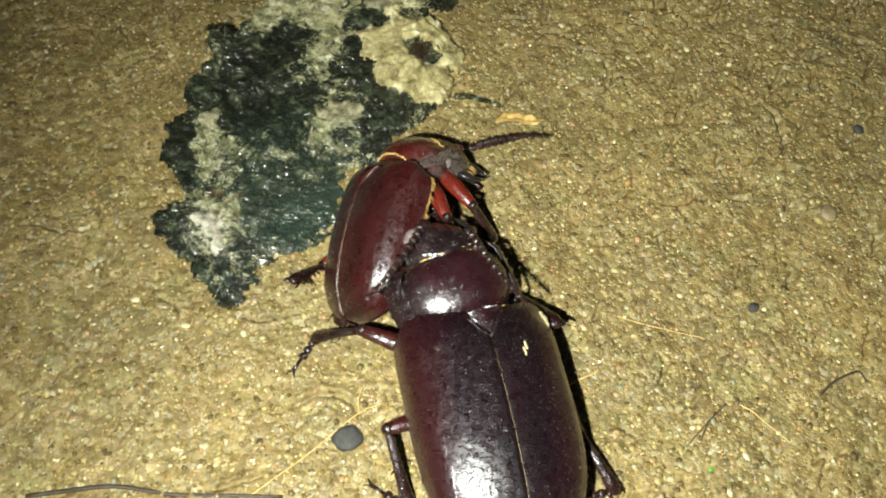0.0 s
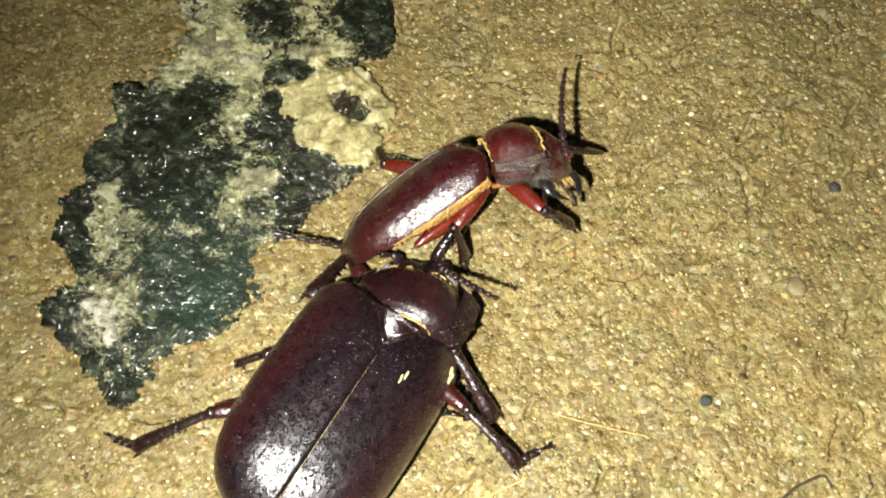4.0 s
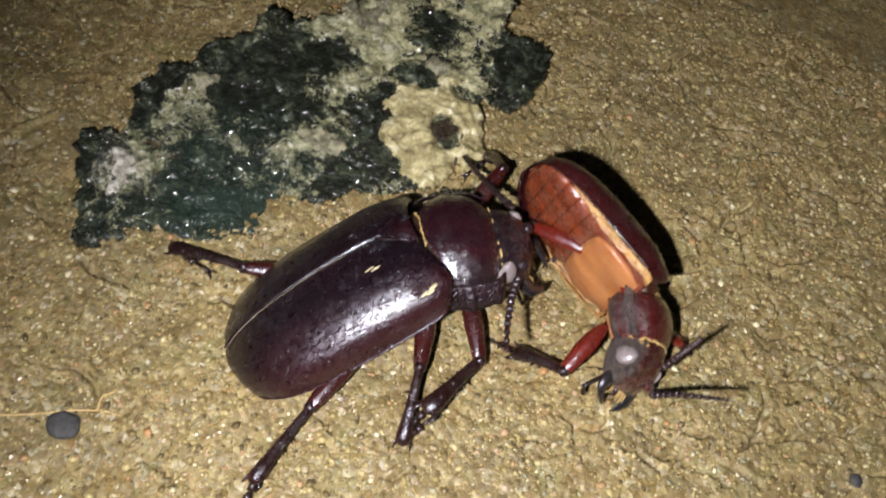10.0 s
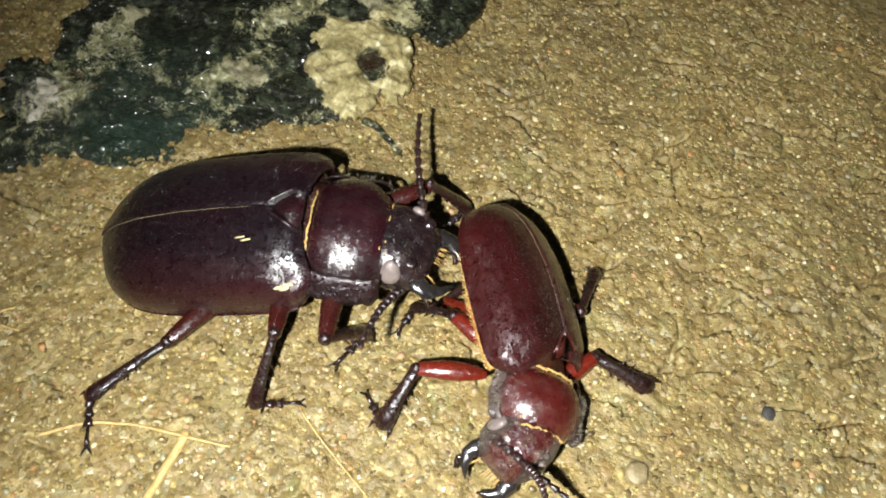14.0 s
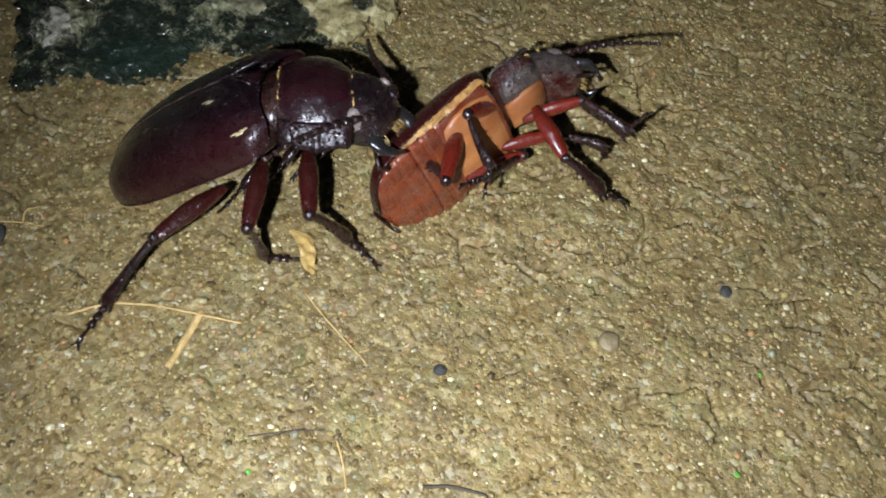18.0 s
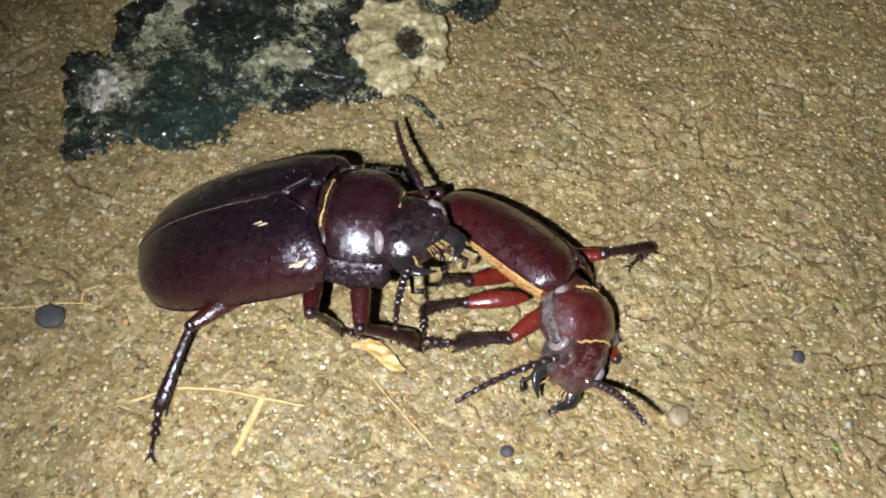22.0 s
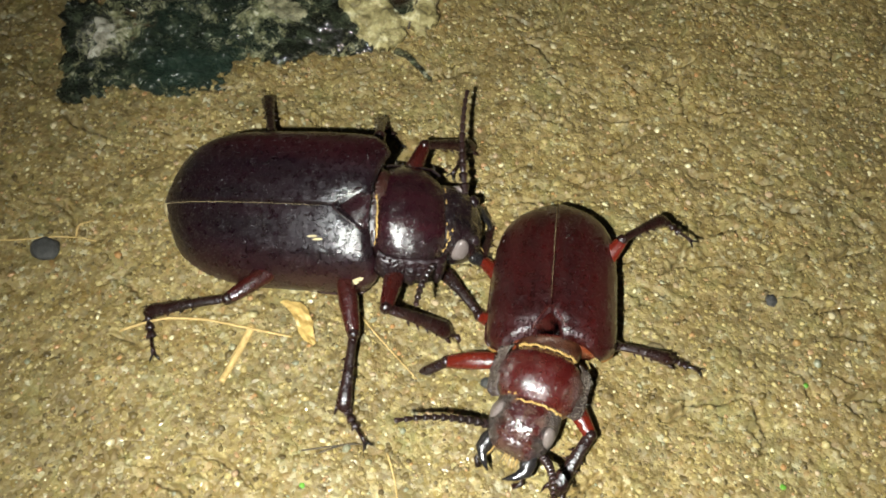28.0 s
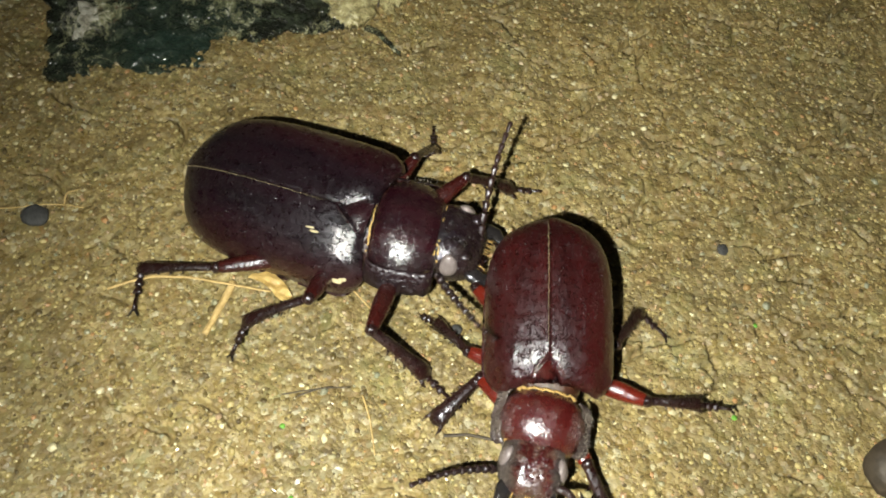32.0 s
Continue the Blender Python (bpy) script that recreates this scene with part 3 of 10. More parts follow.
def build_grains():
    """Loose sand grains and crumbs pressed into the crust."""
    rng = random.Random(7)
    verts, faces = [], []
    ico = [(0, 0, 1), (0.9, 0, 0.42), (0.28, 0.85, 0.42), (-0.72, 0.52, 0.42), (-0.72, -0.52, 0.42), (0.28, -0.85, 0.42),
           (0.72, 0.52, -0.42), (-0.28, 0.85, -0.42), (-0.9, 0, -0.42), (-0.28, -0.85, -0.42), (0.72, -0.52, -0.42), (0, 0, -1)]
    tri = [(0, 1, 2), (0, 2, 3), (0, 3, 4), (0, 4, 5), (0, 5, 1), (1, 6, 2), (2, 6, 7), (2, 7, 3), (3, 7, 8), (3, 8, 4), (4, 8, 9), (4, 9, 5), (5, 9, 10), (5, 10, 1), (1, 10, 6)]
    for _ in range(50000):
        x, y = rng.uniform(-88, 146), rng.uniform(8, 215)
        if crack_depth(x, y) > 0.15:
            continue
        r = min(0.85, 0.22 * math.exp(abs(rng.gauss(0, 0.5))))
        z = soil_height(x, y) - r * 0.15
        a = rng.uniform(0, 6.28)
        ca, sa = math.cos(a), math.sin(a)
        sx, sy, sz = r * rng.uniform(0.8, 1.4), r * rng.uniform(0.7, 1.1), r * rng.uniform(0.45, 0.85)
        b = len(verts)
        for p in ico:
            k = rng.uniform(0.82, 1.16)
            px, py, pz = p[0] * sx * k, p[1] * sy * k, p[2] * sz * k
            verts.append(((x + px * ca - py * sa) * MM, (y + px * sa + py * ca) * MM, (z + pz) * MM))
        faces += [(b + i, b + j, b + k) for i, j, k in tri]
    me = bpy.data.meshes.new("sand_grains")
    me.from_pydata(verts, [], faces)
    me.polygons.foreach_set("use_smooth", [True] * len(me.polygons))
    me.materials.append(M_GRAINS)
    tagged(new("sand_grains", me), "loose ochre and pale sand grains on the soil", "sand", kind="stuff")


build_grains()

# ---- the rotten leaf ----
LEAF_EDGE = [(-29, 154), (-25.5, 148), (-33, 136), (-40, 136.5), (-37.5, 129), (-42, 121), (-41, 115), (-44.5, 110), (-44.5, 102),
             (-40.5, 98), (-39.5, 94), (-45, 90), (-44, 87), (-40, 83), (-35, 78.5), (-32.5, 74), (-28.5, 72), (-24.5, 75.5), (-23.5, 81),
             (-19, 83.5), (-11.5, 84), (-8, 90), (-6.5, 97), (-3, 105), (1, 112), (6, 116), (9, 119.5), (13.5, 127), (12, 136), (8, 146),
             (14, 148), (15, 160), (11, 167.5), (1, 165), (-2, 174), (-8, 186), (-20, 188), (-28, 178), (-32, 164)]


def edge_distance(x, y):
    inside, best, n = False, 1e9, len(LEAF_EDGE)
    for i in range(n):
        (x0, y0), (x1, y1) = LEAF_EDGE[i], LEAF_EDGE[(i + 1) % n]
        if (y0 > y) != (y1 > y) and x < (x1 - x0) * (y - y0) / (y1 - y0) + x0:
            inside = not inside
        dx, dy = x1 - x0, y1 - y0
        k = max(0.0, min(1.0, ((x - x0) * dx + (y - y0) * dy) / (dx * dx + dy * dy)))
        best = min(best, math.hypot(x - x0 - k * dx, y - y0 - k * dy))
    return best if inside else -best


def leaf_height(x, y, d):
    across = max(0.0, (x + 30) * -0.79 + (y - 75) * 0.615)
    z = 0.9 + 0.095 * min(across, 42)
    z += 0.9 * fractal(x, y, 0.09, 4, 31.0) + 0.5 * fractal(x, y, 0.45, 4, 37.0) + 0.22 * fractal(x, y, 1.3, 2, 43.0)
    z += 0.35 * max(0, 1 - abs(noise.noise(Vector((x * 0.16, y * 0.16, 4.0)))) / 0.12)
    return z - (1.1 * max(0.0, 1 - d / 2.2) if across < 12 else -0.5 * max(0.0, 1 - d / 3.0))


def pile(name, parent, mat, label, inside, height, x0, x1, y0, y1, step=0.5):
    """A lumpy piece on the leaf: a closed mesh over the places where inside(x, y) is above 0."""
    bm = bmesh.new()
    top, low = {}, {}
    for j in range(int((y1 - y0) / step) + 1):
        for i in range(int((x1 - x0) / step) + 1):
            x, y = x0 + i * step, y0 + j * step
            d = inside(x, y) + 0.24 * fractal(x, y, 0.4, 4, 61.0)
            if d > 0:
                z = height(x, y, d)
                top[i, j] = bm.verts.new((x * MM, y * MM, z * MM))
                low[i, j] = bm.verts.new((x * MM, y * MM, (z - 1.2) * MM))
    edges = {}
    for (i, j) in top:
        q = [(i, j), (i + 1, j), (i + 1, j + 1), (i, j + 1)]
        if all(k in top for k in q):
            bm.faces.new([top[k] for k in q])
            bm.faces.new([low[k] for k in q][::-1])
            for a, b in zip(q, q[1:] + q[:1]):
                edges[a, b] = True
    for a, b in edges:
        if (b, a) not in edges:
            bm.faces.new((top[b], top[a], low[a], low[b]))
    for v in [v for v in bm.verts if not v.link_faces]:
        bm.verts.remove(v)
    return part(name, bm, mat, parent, label)


def leaf_pieces(leaf):
    def base(x, y):
        return leaf_height(x, y, 5.0)

    def wrinkle(x, y, k):
        return k * (1 - abs(noise.noise(Vector((x * 0.5, y * 0.5, 9.0)))) * 3) + 0.5 * k * fractal(x, y, 1.0, 3, 71.0)

    def hole(x, y):
        wx, wy = x + 1.6 * noise.noise(Vector((x * 0.35, y * 0.35, 1.0))), y + 1.6 * noise.noise(Vector((x * 0.35, y * 0.35, 5.0)))
        return 2.0 * math.exp(-((wx - 6.3) / 4.0) ** 2 - ((wy - 134.3 + 0.6 * (wx - 6.3)) / 2.7) ** 2)

    def folds(x, y):
        a = 1.1 * (1 - 2.4 * abs(noise.noise(Vector((x * 0.13 + 0.08 * y, y * 0.1, 9.0)))))
        return a + 0.6 * (1 - 2.5 * abs(noise.noise(Vector((x * 0.3, y * 0.24, 12.0))))) + 0.25 * fractal(x, y, 0.9, 3, 71.0)

    pile("pulp_lump", leaf, M_PULP, "crumpled pale yellowish pulp with a dark hole",
         lambda x, y: 1 - ((x - 4.5 + 0.25 * (y - 133)) / 11.0) ** 2 - ((y - 133) / 12) ** 2 + 0.7 * noise.noise(Vector((x * 0.16, y * 0.16, 14.0))) + 0.12 * noise.noise(Vector((x * 0.8, y * 0.8, 15.0))) - hole(x, y),
         lambda x, y, d: base(x, y) + 0.15 + 0.7 * min(1, d * 1.6) + 0.8 * folds(x, y) * min(1, d * 3), -10, 21, 117, 149, 0.4)
    pile("torn_flap", leaf, M_LEAF, "dark wet flap torn off the leaf edge",
         lambda x, y: 1 - ((x - 10.2 + 0.15 * (y - 157)) / 5.0) ** 2 - ((y - 157.5) / 9.5) ** 2,
         lambda x, y, d: base(x, y) * 0.4 + 1.2 + 0.8 * min(1, d) + wrinkle(x, y, 0.3), 2, 19, 146, 169)
    pile("mould_patch", leaf, M_MOULD, "white slimy mould patch",
         lambda x, y: 0.5 - ((x + 33.6 + (y - 88) * 0.35) / 3.4) ** 2 - ((y - 88) / 6.5) ** 2 + 1.1 * noise.noise(Vector((x * 0.45, y * 0.45, 3.0))),
         lambda x, y, d: base(x, y) + 0.15 + 0.5 * min(1, d * 2) + wrinkle(x, y, 0.25), -40, -27, 80, 96, 0.4)
    for cx, cy, rx, ry, nm in ((1.6, 130.7, 2.2, 2.0, 6), (-10, 117, 6.5, 3.2, 1), (-24, 147, 6, 4.5, 2), (-4, 147, 5, 3.5, 4), (-36, 113, 3.5, 4, 5)):
        pile("mould_patch", leaf, M_MOULD2, "pale greyish mould crust",
             lambda x, y: 0.55 - ((x - cx) / rx) ** 2 - ((y - cy) / ry) ** 2 + 0.9 * noise.noise(Vector((x * 0.35, y * 0.35, nm * 5.0))),
             lambda x, y, d: base(x, y) + 0.1 + 0.45 * min(1, d * 2) + wrinkle(x, y, 0.25), cx - 10, cx + 10, cy - 8, cy + 8)


def build_leaf():
    step = 0.55
    top, low = {}, {}
    bm = bmesh.new()
    nx, ny = int(66 / step), int(122 / step)
    for j in range(ny + 1):
        for i in range(nx + 1):
            x, y = -48 + i * step, 69 + j * step
            if not (-50 < x < 19):
                continue
            d = edge_distance(x, y) + 1.1 * fractal(x, y, 0.35, 4, 51.0) + 0.4 * noise.noise(Vector((x * 1.3, y * 1.3, 2.0)))
            if d > 0:
                z = leaf_height(x, y, d)
                jx, jy = 0.18 * noise.noise(Vector((x, y, 40))), 0.18 * noise.noise(Vector((x, y, 60)))
                top[i, j] = bm.verts.new(((x + jx) * MM, (y + jy) * MM, z * MM))
                low[i, j] = bm.verts.new(((x + jx) * MM, (y + jy) * MM, (z - min(1.6, 0.5 + d * 0.3)) * MM))
    edges = {}
    for (i, j) in top:
        q = [(i, j), (i + 1, j), (i + 1, j + 1), (i, j + 1)]
        if all(k in top for k in q):
            bm.faces.new([top[k] for k in q])
            bm.faces.new([low[k] for k in q][::-1])
            for a, b in zip(q, q[1:] + q[:1]):
                edges[a, b] = True
    for a, b in edges:
        if (b, a) not in edges:
            bm.faces.new((top[b], top[a], low[a], low[b]))
    for v in [v for v in bm.verts if not v.link_faces]:
        bm.verts.remove(v)
    leaf = part("rotten_leaf", bm, M_LEAF)
    leaf_pieces(leaf)
    tagged(leaf, "torn rotten leaf, wet blackish green with pale mould", "leaf")
    return leaf


build_leaf()

# ---- the beetles ----
# Local space of a beetle: origin where wing cases and neck shield meet, x ahead, y to its left, z up; sizes in mm.

ELY_W = [(0, 0.78), (0.012, 0.88), (0.03, 0.945), (0.07, 0.985), (0.2, 1.0), (0.5, 1.0), (0.68, 0.97), (0.8, 0.89), (0.89, 0.75), (0.95, 0.56), (0.985, 0.33), (1, 0.08)]
ELY_H = [(0, 0.6), (0.015, 0.74), (0.04, 0.85), (0.15, 0.96), (0.38, 1.0), (0.6, 0.94), (0.78, 0.78), (0.9, 0.54), (0.97, 0.3), (1, 0.12)]


def elytron(parent, side, d, mat):
    """One wing case: a thin convex shell with raised ribs, a rolled side rim and a pale seam edge."""
    Lg, W, H = d["eL"], d["eW"] / 2, d["eH"]

    def surf(u, v):
        w, h = W * soft(ELY_W, u, 0.035), H * soft(ELY_H, u, 0.07)
        a = v * radians(103)
        s, c = math.sin(a), math.cos(a)
        y = w * (abs(s) ** 0.92)
        z = -0.28 * H + (h + 0.28 * H) * math.copysign(abs(c) ** 0.9, c) * (1.0 if c > 0 else 0.6)
        rib = 0.1 * math.exp(-((v - 0.3) / 0.03) ** 2) + 0.09 * math.exp(-((v - 0.52) / 0.03) ** 2)
        rib *= min(1, 6 * u) * max(0, 1 - u)
        dip = -0.03 * math.exp(-((v) / 0.02) ** 2) - 0.5 * math.exp(-((u - 0.07) / 0.05) ** 2 - ((v - 0.55) / 0.12) ** 2)
        puck = 0.06 * noise.noise(Vector((u * 26, v * 22, 3.0 * side)))
        k = rib + dip + puck
        y += 0.55 * max(0.0, (v - 0.86) / 0.14) ** 2 * (1 - u)
        notch = -0.115 * Lg * max(0.0, 1 - v / 0.12) + 1.5 * min(1.0, max(0.0, (v - 0.2) / 0.4)) * (1 - max(0.0, v - 0.7) / 0.3)
        return (-Lg * u - 0.1 + notch * (1 - u) ** 9, side * (y + k * s + 0.06), z + k * c)

    bm = sheet(bmesh.new(), 64, 40, surf, 0.35)
    ob = part("left_elytron" if side > 0 else "right_elytron", bm, mat, parent)
    bm = bmesh.new()
    pts, rad = [], []
    for i in range(30):
        u = 0.2 + 0.78 * i / 29
        p = surf(u, 0.02)
        pts.append((p[0], side * 0.12, p[2] + 0.1))
        rad.append(0.01 + 0.055 * u)
    tube(bm, pts, rad, 6, 0.6)
    part("seam_edge", bm, M_SEAM, ob, "thin pale seam edge")
    bm = bmesh.new()
    pts = [Vector(surf(0.03 + 0.95 * i / 30, 0.985)) for i in range(31)]
    tube(bm, pts, [0.26] * 31, 6, 0.7)
    part("side_rim", bm, mat, ob)
    if side < 0 and d["scar"]:
        bm = bmesh.new()
        for u, v, r in ((0.065, 0.6, 0.5), (0.08, 0.63, 0.6), (0.1, 0.62, 0.45), (0.21, 0.22, 0.26), (0.235, 0.2, 0.22)):
            p = Vector(surf(u, v))
            tube(bm, [p + Vector((-0.9, 0, 0)), p + Vector((-0.5, 0, 0.05)), p + Vector((0.4, 0.1, 0.05)), p + Vector((0.8, 0.1, 0))], [r * 0.4, r * 0.8, r * 0.85, r * 0.4], 8, 0.35)
        part("scar", bm, M_SCAR, ob, "cream-coloured scars on the shoulder and back")
    return ob


def abdomen(parent, d, mat):
    """Belly under the wing cases, with overlapping rings."""
    Lg, W, H = d["eL"], d["eW"] / 2, d["eH"]
    bm = bmesh.new()
    rows = []
    for i in range(41):
        u = i / 40
        ring = (u * 6.0) % 1.0
        step = 0.05 * ring if 0.42 < u < 0.97 else 0.0
        w = W * interp(ELY_W, min(1, u * 1.01)) * (0.88 - step * 0.5)
        deep = 0.74 * H * (1 - max(0, (u - 0.45) / 0.55) ** 2 * 0.75) * (1 - step * 1.6)
        rows.append((-Lg * u * 0.985 - 0.2, max(w, 0.5), 0.1 * H, -deep))
    loft(bm, rows, 30, 2.4)
    ob = part("abdomen", bm, mat, parent)
    if d["scar"]:
        bm = bmesh.new()
        loft(bm, [(-Lg * u, W * w, H * 0.02, -H * z) for u, w, z in ((0.93, 0.42, 0.45), (0.97, 0.36, 0.46), (1.0, 0.26, 0.42), (1.025, 0.12, 0.34))], 20, 2.2)
        part("abdomen_tip", bm, M_SCAR, ob, "torn cream-coloured tip of the belly")
    for k in range(5):
        bm = bmesh.new()
        rows = []
        for j in range(7):
            f = j / 6
            u = 0.43 + 0.108 * (k + f * 0.97)
            w = W * interp(ELY_W, u) * (0.83 + 0.075 * f ** 0.7 - 0.03 * (j == 6))
            deep = 0.74 * H * (1 - max(0, (u - 0.45) / 0.55) ** 2 * 0.75) * (0.93 + 0.13 * f ** 0.7 - 0.05 * (j == 6))
            rows.append((-Lg * u * 0.985 - 0.2, w, 0.0, -deep))
        loft(bm, rows, 30, 2.4)
        part("belly_ring", bm, mat, ob)
    bm = bmesh.new()
    loft(bm, [(-Lg * u, W * w, -0.3 * H, -H * z) for u, w, z in ((0.0, 0.5, 0.6), (0.04, 0.66, 0.76), (0.16, 0.78, 0.85), (0.3, 0.8, 0.86), (0.4, 0.7, 0.8), (0.43, 0.5, 0.7))], 26, 2.6)
    part("breast_plate", bm, d["m_stern"], parent, "matt amber hairy breast plate")
    return ob


def side_fold(parent, side, d):
    """Soft yellow fold that shows between wing case and belly: a crumpled band, widest towards the front."""
    Lg, W, H = d["eL"], d["eW"] / 2, d["eH"]

    def band(u, v):
        q = 0.015 + 0.7 * u
        wide = d["fold"] * math.sin(min(1.0, (1 - u) * 1.6 + 0.12) * 1.57) * (1 + 0.4 * noise.noise(Vector((u * 6, side, 2))))
        out = W * interp(ELY_W, q) * 0.97 + 0.6 * math.sin(v * 3.1) * min(1.0, 2.2 * (1 - u)) + 0.35 * noise.noise(Vector((u * 16, v * 3, side)))
        return (-Lg * q, side * (out - 0.3 * v * wide), -0.4 * H - v * wide)
    ob = part("yellow_fold", sheet(bmesh.new(), 40, 8, band, 0.3), M_MEMBRANE, parent, "soft tawny yellow membrane fold")
    rng = random.Random(41 + side)
    bm = bmesh.new()
    for _ in range(150):
        u, v = rng.uniform(0.0, 0.96), rng.uniform(0.1, 1.05)
        p = Vector(band(u, min(v, 1.0)))
        q = Vector((rng.uniform(-0.9, 0.3), side * rng.uniform(0.1, 0.35), rng.uniform(-0.7, 0.1)))
        tube(bm, [p, p + q * 0.5 + Vector((0, side * 0.12, 0)), p + q], [0.07, 0.06, 0.02], 4)
    part("fold_hair", bm, M_HAIR, ob, "short yellow hair")


def neck(parent, d):
    pW, H = d["pW"] / 2, d["eH"]
    bm = bmesh.new()
    loft(bm, [(-2.0, pW * 0.6, H * 0.52, -H * 0.6), (-0.3, pW * 0.7, H * 0.42, -H * 0.62), (0.8, pW * 0.66, H * 0.38, -H * 0.6), (1.8, pW * 0.6, H * 0.4, -H * 0.5)], 26, 2.4)
    part("neck", bm, d["m_neck"], parent)
    bm = bmesh.new()
    w = d["eW"] * 0.115
    P = [(-0.1, -w), (-0.1, w), (-1.6, w * 0.8), (-w * 1.55, 0), (-1.6, -w * 0.8)]
    z = H * 0.9
    top = [bm.verts.new(Vector((x, y, H * interp(ELY_H, -x / d["eL"]) + 0.12 - (0.3 if abs(y) > w * 0.9 else 0))) * MM) for x, y in P]
    low = [bm.verts.new(Vector((x * 1.05, y * 1.15, z - 1.2)) * MM) for x, y in P]
    bm.faces.new(top)
    for i in range(5):
        bm.faces.new((top[i], top[i - 1], low[i - 1], low[i]))
    bmesh.ops.recalc_face_normals(bm, faces=bm.faces)
    bmesh.ops.bevel(bm, geom=bm.edges[:], offset=0.00025, segments=2, affect="EDGES")
    for s in (1, -1):
        P = [(-w * (1.75 - 1.6 * k), s * w * 1.15 * k ** 0.8) for k in (0, 0.2, 0.4, 0.6, 0.8, 1.0)]
        tube(bm, [(x - 0.6, y, H * interp(ELY_H, max(0, -x / d["eL"])) + 0.12) for x, y in P], [0.16, 0.2, 0.22, 0.24, 0.26, 0.22], 6, 0.8)
    part("scutellum", bm, d["m_pro"], parent, "small triangular plate with raised edges")


def arc_fringe(parent, x, w, zt, zb, r, a0, a1, seed, ragged=0.5):
    """A fringe of yellow hair laid over a ring of the body: short tufts with gaps."""
    rng = random.Random(seed)
    bm = bmesh.new()
    zc = zt * 0.35 + zb * 0.65
    n = 64
    gap = rng.uniform(0, 9)
    for i in range(n):
        if noise.noise(Vector((i * 0.16, gap, 0))) < ragged * 0.16 - 0.25:
            continue
        a = radians(a0 + (a1 - a0) * (i + rng.uniform(-0.2, 0.2)) / (n - 1))
        c, s = math.cos(a), math.sin(a)
        y = w * math.copysign(abs(c) ** 0.87, c)
        z = zc + (zt - zc) * max(0, s) ** 0.87
        k = 1.03
        p = Vector((x + rng.uniform(-0.1, 0.1) + 0.3 * noise.noise(Vector((i * 0.15, 3, gap))), y * k, zc + (z - zc) * k))
        t = Vector((0, -s, c)) * (w * radians(a1 - a0) / n * rng.uniform(1.2, 2.2))
        rr = r * rng.uniform(0.4, 0.95)
        tube(bm, [p - t, p - t * 0.3, p + t * 0.3, p + t], [rr * 0.4, rr, rr, rr * 0.4], 6, 0.8, up=(1, 0, 0))
    part("hair_fringe", bm, M_HAIR, parent, "ragged fringe of short yellow hair")


